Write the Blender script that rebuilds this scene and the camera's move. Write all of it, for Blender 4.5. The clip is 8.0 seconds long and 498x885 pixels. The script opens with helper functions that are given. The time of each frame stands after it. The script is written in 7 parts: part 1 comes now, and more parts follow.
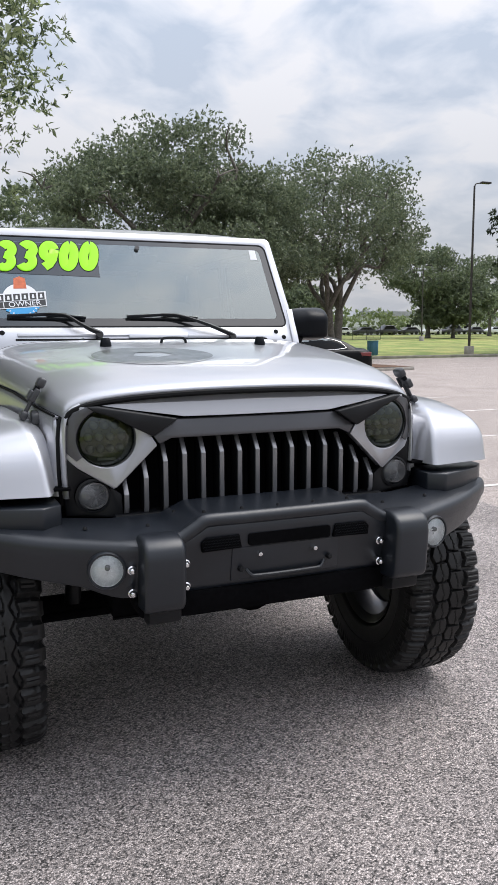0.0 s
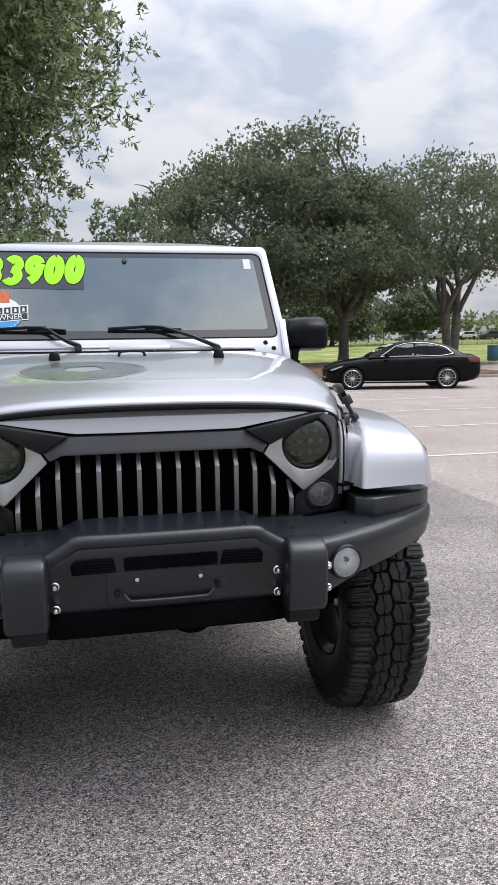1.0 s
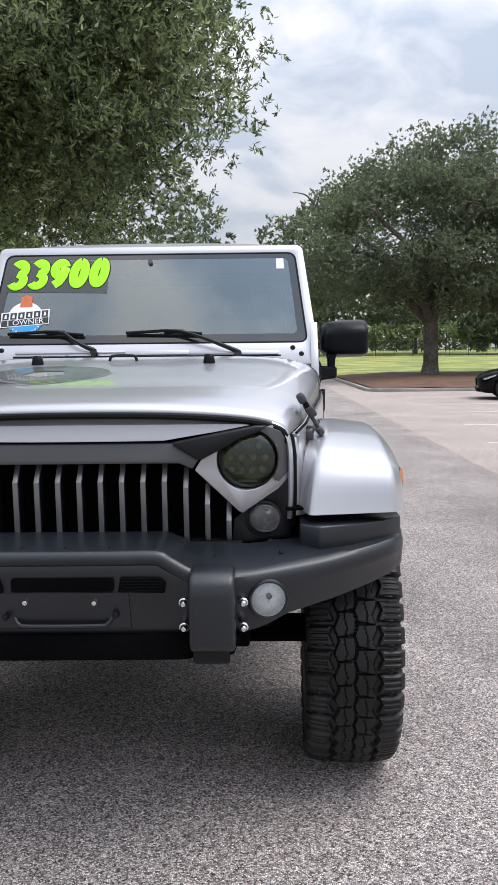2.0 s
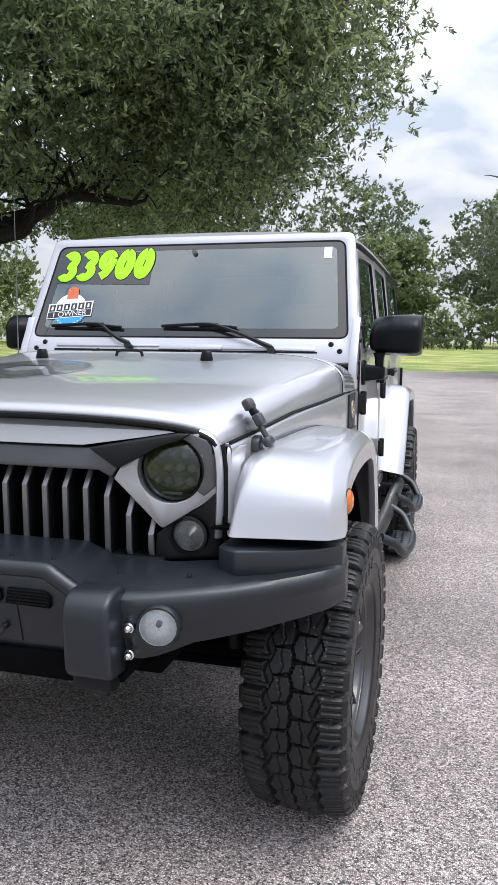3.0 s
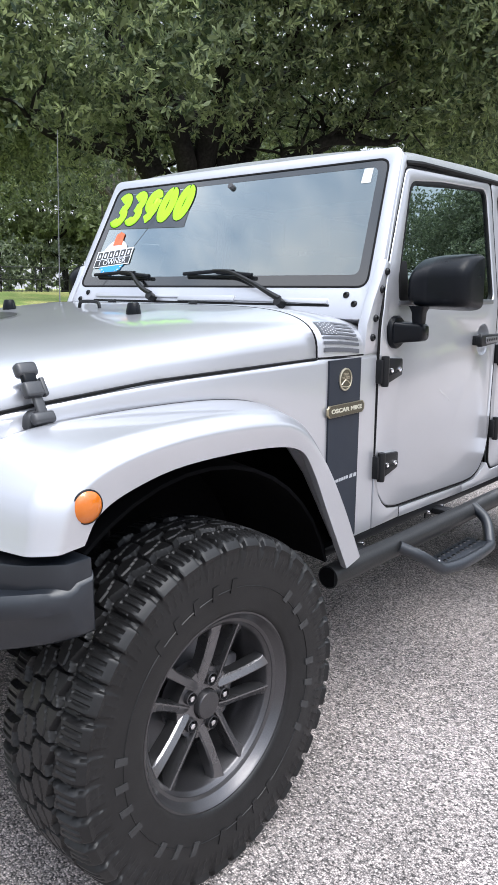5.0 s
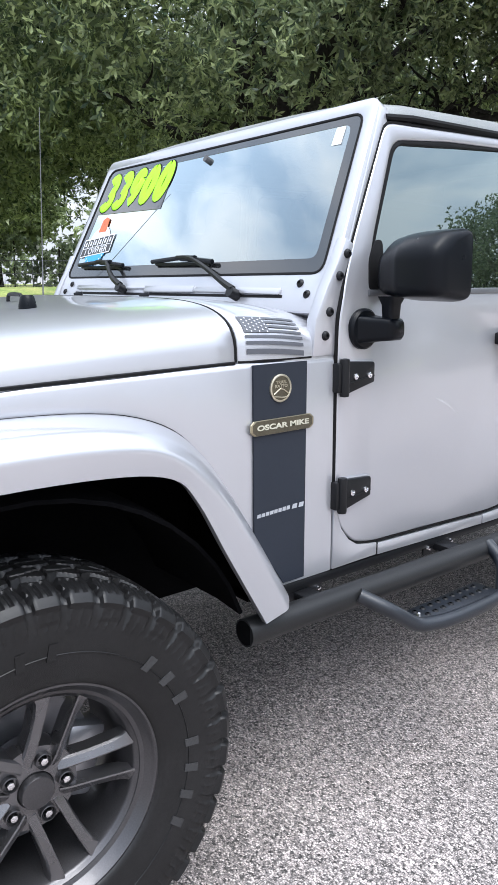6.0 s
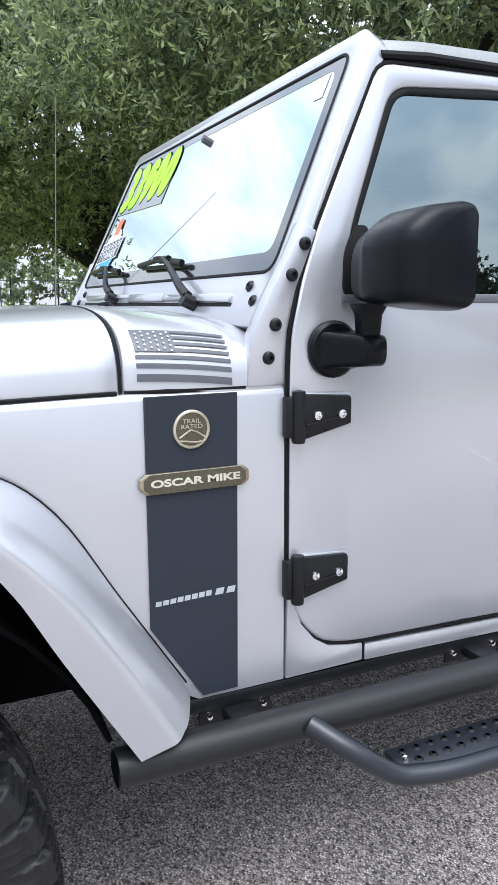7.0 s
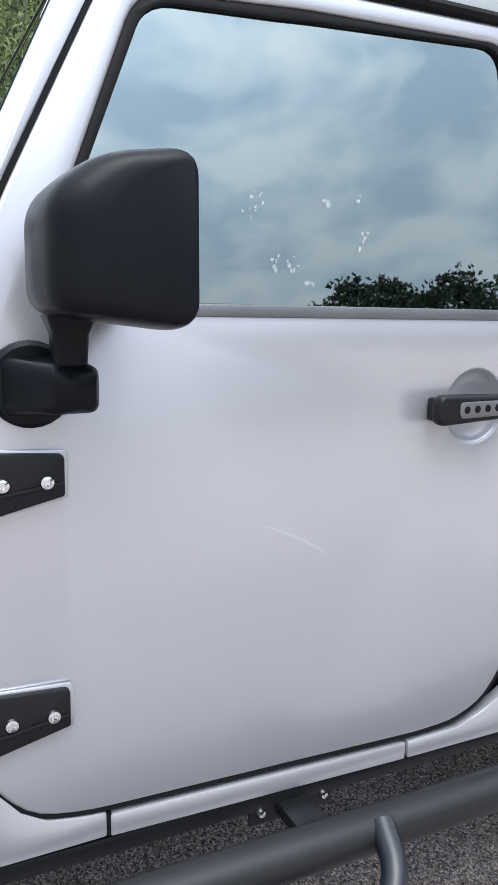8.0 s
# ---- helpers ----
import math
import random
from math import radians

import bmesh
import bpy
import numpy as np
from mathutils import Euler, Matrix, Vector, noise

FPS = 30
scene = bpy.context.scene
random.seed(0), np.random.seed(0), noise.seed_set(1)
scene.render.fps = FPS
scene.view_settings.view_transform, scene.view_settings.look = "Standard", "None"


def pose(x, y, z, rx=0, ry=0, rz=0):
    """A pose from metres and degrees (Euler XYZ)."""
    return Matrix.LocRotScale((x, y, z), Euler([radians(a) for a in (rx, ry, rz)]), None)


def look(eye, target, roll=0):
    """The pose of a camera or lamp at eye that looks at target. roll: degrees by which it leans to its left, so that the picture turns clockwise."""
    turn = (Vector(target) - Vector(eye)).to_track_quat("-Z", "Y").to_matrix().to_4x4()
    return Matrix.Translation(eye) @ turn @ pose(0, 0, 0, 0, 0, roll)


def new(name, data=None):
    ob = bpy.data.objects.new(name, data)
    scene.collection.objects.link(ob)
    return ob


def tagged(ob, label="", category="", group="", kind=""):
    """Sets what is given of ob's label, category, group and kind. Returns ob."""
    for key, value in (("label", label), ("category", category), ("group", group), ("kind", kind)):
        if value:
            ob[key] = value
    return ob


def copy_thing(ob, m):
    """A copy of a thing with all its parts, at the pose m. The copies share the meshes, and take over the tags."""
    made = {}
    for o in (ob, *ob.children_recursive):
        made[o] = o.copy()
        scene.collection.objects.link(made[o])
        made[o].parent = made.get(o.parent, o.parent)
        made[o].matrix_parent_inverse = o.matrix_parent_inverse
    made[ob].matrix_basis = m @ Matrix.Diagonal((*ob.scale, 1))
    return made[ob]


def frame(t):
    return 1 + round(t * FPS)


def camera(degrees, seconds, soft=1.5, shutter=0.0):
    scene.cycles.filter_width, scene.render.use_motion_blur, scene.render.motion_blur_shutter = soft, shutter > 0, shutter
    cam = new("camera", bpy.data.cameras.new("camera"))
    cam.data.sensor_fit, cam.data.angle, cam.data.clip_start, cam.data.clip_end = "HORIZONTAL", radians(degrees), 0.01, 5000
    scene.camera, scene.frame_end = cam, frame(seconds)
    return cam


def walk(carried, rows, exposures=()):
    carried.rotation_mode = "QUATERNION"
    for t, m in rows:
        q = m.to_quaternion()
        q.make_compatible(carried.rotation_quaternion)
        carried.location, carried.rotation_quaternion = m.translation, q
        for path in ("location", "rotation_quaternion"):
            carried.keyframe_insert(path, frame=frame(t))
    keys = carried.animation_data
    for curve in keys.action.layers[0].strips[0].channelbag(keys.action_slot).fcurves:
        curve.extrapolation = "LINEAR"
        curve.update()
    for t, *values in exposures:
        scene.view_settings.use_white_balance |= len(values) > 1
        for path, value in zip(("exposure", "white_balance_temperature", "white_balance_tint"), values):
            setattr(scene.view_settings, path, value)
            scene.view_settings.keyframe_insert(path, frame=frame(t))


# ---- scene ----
cam = camera(36.8, 8.0)
PATH = [
    (0, (-0.908, -2.733, 1.411), (-0.183, -0.89, 1.129), -0.4),
    (0.5, (-0.569, -2.752, 1.432), (0.002, -0.856, 1.157), -0.7),
    (1, (-0.206, -2.821, 1.434), (0.208, -0.882, 1.169), -0.8),
    (1.5, (0.16, -2.752, 1.407), (0.374, -0.778, 1.166), -1.0),
    (3, (1.188, -2.311, 1.445), (0.677, -0.396, 1.176), 0.5),
    (3.5, (1.48, -2.121, 1.448), (0.756, -0.28, 1.156), 0.5),
    (4, (1.699, -1.867, 1.442), (0.776, -0.124, 1.111), 0.6),
    (4.5, (1.914, -1.589, 1.446), (0.812, 0.04, 1.084), 0.6),
    (6, (2.223, -0.518, 1.435), (0.709, 0.72, 1.018), -0.3),
    (6.5, (2.188, -0.142, 1.385), (0.543, 0.93, 1.009), -0.4),
    (7, (2.074, 0.249, 1.398), (0.303, 1.104, 1.034), -0.3),
    (7.5, (1.958, 0.587, 1.41), (0.136, 1.331, 1.056), 0.3),
    (8, (1.796, 0.872, 1.403), (0.026, 1.74, 1.064), 0.9),
]
EXPOSURE = [(0, 0.46, 6500, 10), (1.5, 0.50, 6500, 10), (3.0, 0.80, 6400, 10), (3.5, 0.97, 6350, 10), (4.5, 1.15, 6300, 9), (6.0, 1.19, 6150, 8.5), (6.5, 1.22, 6100, 8), (7.5, 1.18, 6100, 8), (8, 1.10, 6150, 8)]
walk(cam, [(t, look(eye, target, roll)) for t, eye, target, roll in PATH], EXPOSURE)

# ---- sky, sun ----
world = bpy.data.worlds.new("overcast_sky")
scene.world = world
world.use_nodes = True
SUN_ELEVATION, SUN_AZIMUTH = 64.0, 97.0

CLOUD_DRIFT = (1.4, 9.6, 0.0)


def sky_nodes():
    """A hazy sky with broken cloud all round, grey undersides and bright gaps."""
    nt = world.node_tree
    nt.nodes.clear()
    out = nt.nodes.new("ShaderNodeOutputWorld")
    back = nt.nodes.new("ShaderNodeBackground")
    sky = nt.nodes.new("ShaderNodeTexSky")
    sky.sky_type, sky.sun_disc = "NISHITA", False
    sky.sun_elevation, sky.sun_rotation = radians(SUN_ELEVATION), radians(SUN_AZIMUTH)
    sky.air_density, sky.dust_density = 1.2, 3.0
    co = nt.nodes.new("ShaderNodeTexCoord")
    sep = nt.nodes.new("ShaderNodeSeparateXYZ")
    nt.links.new(co.outputs["Generated"], sep.inputs[0])
    lift = nt.nodes.new("ShaderNodeMath")
    lift.operation, lift.inputs[1].default_value = "ADD", 0.28
    nt.links.new(sep.outputs["Z"], lift.inputs[0])
    low = nt.nodes.new("ShaderNodeMath")
    low.operation, low.inputs[1].default_value = "MAXIMUM", 0.12
    nt.links.new(lift.outputs[0], low.inputs[0])
    flat = nt.nodes.new("ShaderNodeVectorMath")
    flat.operation = "DIVIDE"
    nt.links.new(co.outputs["Generated"], flat.inputs[0])
    comb = nt.nodes.new("ShaderNodeCombineXYZ")
    for k in range(3):
        nt.links.new(low.outputs[0], comb.inputs[k])
    nt.links.new(comb.outputs[0], flat.inputs[1])
    big = nt.nodes.new("ShaderNodeTexNoise")
    big.inputs["Scale"].default_value, big.inputs["Detail"].default_value, big.inputs["Roughness"].default_value = 5.2, 6.0, 0.50
    big.inputs["Distortion"].default_value = 0.35
    drift = nt.nodes.new("ShaderNodeVectorMath")
    drift.operation = "ADD"
    drift.inputs[1].default_value = CLOUD_DRIFT
    nt.links.new(flat.outputs[0], drift.inputs[0])
    nt.links.new(drift.outputs[0], big.inputs["Vector"])
    ramp = nt.nodes.new("ShaderNodeValToRGB")
    el = ramp.color_ramp.elements
    el[0].position, el[0].color = 0.37, (0.46, 0.555, 0.70, 1)
    el[1].position, el[1].color = 0.60, (0.98, 0.965, 0.99, 1)
    mid = el.new(0.48)
    mid.color = (0.72, 0.775, 0.88, 1)
    nt.links.new(big.outputs["Fac"], ramp.inputs[0])
    haze = nt.nodes.new("ShaderNodeMapRange")
    haze.inputs[1].default_value, haze.inputs[2].default_value = 0.0, 0.6
    haze.inputs[3].default_value, haze.inputs[4].default_value = 0.72, 0.0
    nt.links.new(sep.outputs["Z"], haze.inputs[0])
    veil = nt.nodes.new("ShaderNodeMix")
    veil.data_type = "RGBA"
    veil.inputs[7].default_value = (0.84, 0.85, 0.915, 1)
    nt.links.new(haze.outputs[0], veil.inputs["Factor"])
    nt.links.new(ramp.outputs[0], veil.inputs[6])
    tint = nt.nodes.new("ShaderNodeMix")
    tint.data_type, tint.blend_type = "RGBA", "MIX"
    tint.inputs["Factor"].default_value = 0.82
    gain = nt.nodes.new("ShaderNodeVectorMath")
    gain.operation = "SCALE"
    gain.inputs["Scale"].default_value = 0.10
    nt.links.new(sky.outputs[0], gain.inputs[0])
    nt.links.new(gain.outputs[0], tint.inputs[6])
    nt.links.new(veil.outputs[2], tint.inputs[7])
    # the veiled sun brightens the cloud round it
    el, az = radians(SUN_ELEVATION), radians(SUN_AZIMUTH)
    dot = nt.nodes.new("ShaderNodeVectorMath")
    dot.operation = "DOT_PRODUCT"
    dot.inputs[1].default_value = (math.cos(el) * math.sin(az), math.cos(el) * math.cos(az), math.sin(el))
    nt.links.new(co.outputs["Generated"], dot.inputs[0])
    near = nt.nodes.new("ShaderNodeMapRange")
    near.interpolation_type = "SMOOTHSTEP"
    near.inputs[1].default_value, near.inputs[2].default_value = 0.55, 1.0
    near.inputs[3].default_value, near.inputs[4].default_value = 1.0, 1.8
    nt.links.new(dot.outputs["Value"], near.inputs[0])
    # a clouded sky is brightest overhead
    high = nt.nodes.new("ShaderNodeMapRange")
    high.inputs[1].default_value, high.inputs[2].default_value = 0.08, 1.0
    high.inputs[3].default_value, high.inputs[4].default_value = 1.0, 2.5
    nt.links.new(sep.outputs["Z"], high.inputs[0])
    glow = nt.nodes.new("ShaderNodeMath")
    glow.operation = "MULTIPLY"
    nt.links.new(near.outputs[0], glow.inputs[0])
    nt.links.new(high.outputs[0], glow.inputs[1])
    nt.links.new(glow.outputs[0], back.inputs["Strength"])
    whole = nt.nodes.new("ShaderNodeVectorMath")
    whole.operation = "SCALE"
    whole.inputs["Scale"].default_value = 0.57
    nt.links.new(tint.outputs[2], whole.inputs[0])
    nt.links.new(whole.outputs[0], back.inputs["Color"])
    nt.links.new(back.outputs[0], out.inputs[0])


sky_nodes()
sun = new("sun", bpy.data.lights.new("sun", "SUN"))
sun.data.energy, sun.data.angle, sun.data.color = 1.2, radians(35), (1.0, 0.96, 0.9)
sun.matrix_world = look((30 * math.sin(radians(SUN_AZIMUTH)), 30 * math.cos(radians(SUN_AZIMUTH)), 30 * math.tan(radians(SUN_ELEVATION))), (0, 0, 0))


# ---- materials ----
def shader(name, colour, rough=0.5, metal=0.0, coat=0.0, grain=0.0, grain_size=40.0, stain=0.0, stain_size=3.0, bump=0.0, bump_size=200.0,
           colour2=None, by_object=False, spec=0.5, wander=0.08):
    """A surface with variation at two scales: fine grain and broad stains, and fine relief."""
    m = bpy.data.materials.new(name)
    m.use_nodes = True
    nt = m.node_tree
    p = nt.nodes["Principled BSDF"]
    p.inputs["Roughness"].default_value, p.inputs["Metallic"].default_value = rough, metal
    p.inputs["Coat Weight"].default_value = coat
    p.inputs["Coat Roughness"].default_value = 0.05
    p.inputs["Specular IOR Level"].default_value = spec
    co = nt.nodes.new("ShaderNodeTexCoord")
    col = nt.nodes.new("ShaderNodeRGB")
    col.outputs[0].default_value = (*colour, 1)
    last = col.outputs[0]

    def noise_tex(scale, detail=3.0):
        n = nt.nodes.new("ShaderNodeTexNoise")
        n.inputs["Scale"].default_value, n.inputs["Detail"].default_value = scale, detail
        nt.links.new(co.outputs["Object"], n.inputs["Vector"])
        return n

    def vary(last, source, amount):
        mr = nt.nodes.new("ShaderNodeMapRange")
        mr.inputs[1].default_value, mr.inputs[2].default_value = 0.3, 0.7
        mr.inputs[3].default_value, mr.inputs[4].default_value = 1 - amount, 1 + amount
        nt.links.new(source, mr.inputs[0])
        v = nt.nodes.new("ShaderNodeVectorMath")
        v.operation = "SCALE"
        nt.links.new(last, v.inputs[0])
        nt.links.new(mr.outputs[0], v.inputs["Scale"])
        return v.outputs[0]

    if colour2:
        n = noise_tex(stain_size * 1.7, 5.0)
        mix = nt.nodes.new("ShaderNodeMix")
        mix.data_type = "RGBA"
        r = nt.nodes.new("ShaderNodeMapRange")
        r.inputs[1].default_value, r.inputs[2].default_value = 0.4, 0.62
        nt.links.new(n.outputs["Fac"], r.inputs[0])
        nt.links.new(r.outputs[0], mix.inputs["Factor"])
        nt.links.new(last, mix.inputs[6])
        mix.inputs[7].default_value = (*colour2, 1)
        last = mix.outputs[2]
    if grain:
        last = vary(last, noise_tex(grain_size).outputs["Fac"], grain)
    if stain:
        last = vary(last, noise_tex(stain_size).outputs["Fac"], stain)
    if by_object:
        info = nt.nodes.new("ShaderNodeObjectInfo")
        last = vary(last, info.outputs["Random"], 0.15)
    nt.links.new(last, p.inputs["Base Color"])
    if stain or grain:
        n = noise_tex(stain_size * 2.3)
        mr = nt.nodes.new("ShaderNodeMapRange")
        mr.inputs[3].default_value, mr.inputs[4].default_value = max(0.02, rough - wander), min(1, rough + wander)
        nt.links.new(n.outputs["Fac"], mr.inputs[0])
        nt.links.new(mr.outputs[0], p.inputs["Roughness"])
    if bump:
        b = nt.nodes.new("ShaderNodeBump")
        b.inputs["Strength"].default_value, b.inputs["Distance"].default_value = bump, 0.002
        nt.links.new(noise_tex(bump_size).outputs["Fac"], b.inputs["Height"])
        nt.links.new(b.outputs[0], p.inputs["Normal"])
    return m


def glass_shader(name, tint, through_weight, rough=0.0, film=0.0, gain=2.8, sheen=(0.93, 1.0, 1.0)):
    """Thin tinted glass: mirror reflection by angle over a tinted see-through pane."""
    m = bpy.data.materials.new(name)
    m.use_nodes = True
    nt = m.node_tree
    nt.nodes.clear()
    out = nt.nodes.new("ShaderNodeOutputMaterial")
    clear = nt.nodes.new("ShaderNodeBsdfTransparent")
    clear.inputs[0].default_value = (*[c * through_weight for c in tint], 1)
    gloss = nt.nodes.new("ShaderNodeBsdfGlossy")
    gloss.inputs["Color"].default_value, gloss.inputs["Roughness"].default_value = (*sheen, 1), rough
    fres = nt.nodes.new("ShaderNodeFresnel")
    fres.inputs[0].default_value = 1.62
    double = nt.nodes.new("ShaderNodeMath")
    double.operation, double.inputs[1].default_value, double.use_clamp = "MULTIPLY", gain, True
    nt.links.new(fres.outputs[0], double.inputs[0])
    coat = nt.nodes.new("ShaderNodeMath")
    coat.operation, coat.inputs[1].default_value, coat.use_clamp = "ADD", film, True
    nt.links.new(double.outputs[0], coat.inputs[0])
    mix = nt.nodes.new("ShaderNodeMixShader")
    nt.links.new(coat.outputs[0], mix.inputs[0])
    nt.links.new(clear.outputs[0], mix.inputs[1])
    nt.links.new(gloss.outputs[0], mix.inputs[2])
    nt.links.new(mix.outputs[0], out.inputs[0])
    return m


def clear_back(ob, out):
    """The inner faces of a pane are plain clear glass: only the outer face mirrors."""
    for p in ob.data.polygons:
        p.material_index = 0 if p.normal.dot(Vector(out)) > 0.8 else 1


def lamp_lens(name, colour, rough=0.08):
    m = shader(name, colour, rough, 0.0, 0.6, bump=0.5, bump_size=90)
    m.node_tree.nodes["Principled BSDF"].inputs["Transmission Weight"].default_value = 0.35
    return m


SILVER = shader("silver_metallic_paint", (0.455, 0.46, 0.49), 0.33, 0.62, 0.7, grain=0.04, grain_size=900, stain=0.02, stain_size=2.5, wander=0.012)
SATIN_BLACK = shader("satin_black_paint", (0.0075, 0.0078, 0.009), 0.40, 0.0, 0.05, grain=0.15, grain_size=300, stain=0.15, stain_size=6, bump=0.12, bump_size=900, spec=0.2)
BUMPER_BLACK = shader("black_bumper_coating", (0.0100, 0.0124, 0.017), 0.34, 0.0, 0.0, grain=0.12, grain_size=500, stain=0.2, stain_size=5, bump=0.14, bump_size=1100, spec=0.52)
PLASTIC = shader("black_textured_plastic", (0.0035, 0.0044, 0.0064), 0.30, 0.0, 0.0, grain=0.2, grain_size=400, stain=0.15, stain_size=8, bump=0.10, bump_size=1300, spec=0.14)
WAIST_GREY = shader("weathered_grey_trim", (0.085, 0.088, 0.095), 0.42, 0.1, 0.1, grain=0.15, grain_size=300, stain=0.15, stain_size=12)
GUNMETAL = shader("gunmetal_satin_paint", (0.15, 0.15, 0.16), 0.38, 0.6, 0.2, grain=0.06, grain_size=600, stain=0.06, stain_size=5)
RUBBER = shader("tyre_rubber", (0.0075, 0.0074, 0.0078), 0.42, 0.0, 0.0, grain=0.25, grain_size=120, stain=0.3, stain_size=9, bump=0.22, bump_size=500, spec=0.33)
RUBBER_LETTER = shader("raised_rubber_lettering", (0.024, 0.024, 0.025), 0.6, grain=0.2, grain_size=200, stain=0.2)
SEAL = shader("rubber_seal", (0.0055, 0.0055, 0.006), 0.6, grain=0.2, grain_size=90, stain=0.1, spec=0.14)
# near-black: the deep shade of arches, underside and openings is in the colour
DARK = shader("underbody_shade_black", (0.0025, 0.0025, 0.003), 0.95, spec=0.05, grain=0.3, grain_size=60, stain=0.3, stain_size=5)
RIM = shader("satin_grey_alloy", (0.15, 0.147, 0.153), 0.27, 0.88, 0.2, grain=0.05, grain_size=600, stain=0.05)
RIM_DARK = shader("dark_alloy_paint", (0.075, 0.073, 0.077), 0.33, 0.8, 0.2, grain=0.1, grain_size=300, stain=0.1)
CHROME = shader("bright_steel", (0.72, 0.72, 0.74), 0.14, 1.0, grain=0.05, stain=0.05)
BRONZE = shader("bronze_badge_metal", (0.34, 0.30, 0.21), 0.34, 0.9, grain=0.15, grain_size=200, stain=0.1, stain_size=20)
DECAL = shader("dark_slate_vinyl", (0.018, 0.022, 0.031), 0.5, spec=0.22, grain=0.06, grain_size=300, stain=0.06, stain_size=4)
FLAG_GREY = shader("grey_flag_vinyl", (0.07, 0.074, 0.086), 0.45, 0.0, grain=0.05, stain=0.05)
WHITE_PRINT = shader("white_print", (0.70, 0.71, 0.74), 0.4, grain=0.03, stain=0.03)
AMBER = lamp_lens("amber_lens", (0.72, 0.18, 0.008), 0.15)
CLEAR_LENS = lamp_lens("clear_lens", (0.62, 0.64, 0.67))
LAMP_OLIVE = shader("olive_lamp_reflector", (0.16, 0.165, 0.09), 0.3, 0.8, grain=0.2, grain_size=200, stain=0.2, stain_size=30)
SMOKE_GLASS = glass_shader("smoked_headlamp_glass", (0.58, 0.62, 0.50), 0.70, gain=0.9)
CLEAR_BACK = glass_shader("inner_glass_face", (1, 1, 1), 1.0, gain=0.0)
LAMP_SILVER = shader("frosted_lamp_silver", (0.86, 0.87, 0.88), 0.25, 0.08, grain=0.1, grain_size=200, stain=0.1, stain_size=40)
LENS_GLASS = glass_shader("clear_lamp_glass", (0.95, 0.96, 0.97), 0.92, gain=1.2)
TURN_LENS = lamp_lens("turn_lamp_lens", (0.13, 0.133, 0.14), 0.12)
CUP = SILVER
ROOF = shader("textured_grey_roof", (0.22, 0.23, 0.23), 0.5, 0.35, grain=0.1, grain_size=300, stain=0.08, bump=0.3, bump_size=400)
STEP = shader("black_powder_coat", (0.0115, 0.0118, 0.0125), 0.43, 0.0, 0.06, grain=0.15, grain_size=300, stain=0.15, bump=0.12, bump_size=900, spec=0.28)
WINDSCREEN = glass_shader("windscreen_glass", (0.86, 0.95, 0.93), 0.30, film=-0.20, gain=6.7, sheen=(0.90, 0.99, 1.0))
SIDE_GLASS = glass_shader("privacy_glass", (0.5, 0.56, 0.55), 0.22, film=0.15, gain=2.6, sheen=(0.82, 0.96, 0.96))
LIME = shader("lime_sticker", (0.33, 0.86, 0.0), 0.45, grain=0.03, stain=0.04)
INTERIOR = shader("dark_cabin_trim", (0.06, 0.06, 0.064), 0.7, grain=0.2, grain_size=200, stain=0.2)
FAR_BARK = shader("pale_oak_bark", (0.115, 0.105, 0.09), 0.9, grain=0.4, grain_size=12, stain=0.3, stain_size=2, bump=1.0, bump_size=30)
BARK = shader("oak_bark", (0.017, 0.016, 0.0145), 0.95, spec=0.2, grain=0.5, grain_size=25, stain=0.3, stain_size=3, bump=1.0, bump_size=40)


# ---- mesh helpers ----
def link(name, bm, material, parent=None, label="", smooth=40):
    """Links a bmesh as one mesh object, with edges sharper than the angle kept sharp."""
    me = bpy.data.meshes.new(name)
    bmesh.ops.recalc_face_normals(bm, faces=bm.faces[:])
    bm.to_mesh(me)
    bm.free()
    for mt in (material if isinstance(material, (list, tuple)) else [material]):
        me.materials.append(mt)
    if smooth:
        me.shade_smooth()
        me.set_sharp_from_angle(angle=radians(smooth))
    ob = new(name, me)
    if parent:
        ob.parent = parent
        ob.matrix_parent_inverse = parent.matrix_basis.inverted()
    if label:
        ob["label"] = label
    return ob


part = link


def thing(name, label, category, at=(0, 0, 0), group=""):
    ob = new(name)
    ob.empty_display_size = 0.1
    ob.location = at
    return tagged(ob, label, category, group)


def bevelled(bm, width, segments=2, angle=30):
    if width > 0:
        edges = [e for e in bm.edges if len(e.link_faces) == 2 and e.calc_face_angle(0) > radians(angle)]
        bmesh.ops.bevel(bm, geom=edges, offset=width, segments=segments, affect="EDGES", profile=0.5, clamp_overlap=True)
    return bm


def box(bm, x0, x1, y0, y1, z0, z1, m=None):
    vs = bmesh.ops.create_cube(bm, size=1)["verts"]
    for v in vs:
        v.co = Vector(((x0 + x1) / 2 + v.co.x * (x1 - x0), (y0 + y1) / 2 + v.co.y * (y1 - y0), (z0 + z1) / 2 + v.co.z * (z1 - z0)))
        if m:
            v.co = m @ v.co
    return vs


def slab(x0, x1, y0, y1, z0, z1, bevel=0.004, m=None, segments=2):
    bm = bmesh.new()
    box(bm, x0, x1, y0, y1, z0, z1, m)
    return bevelled(bm, bevel, segments)


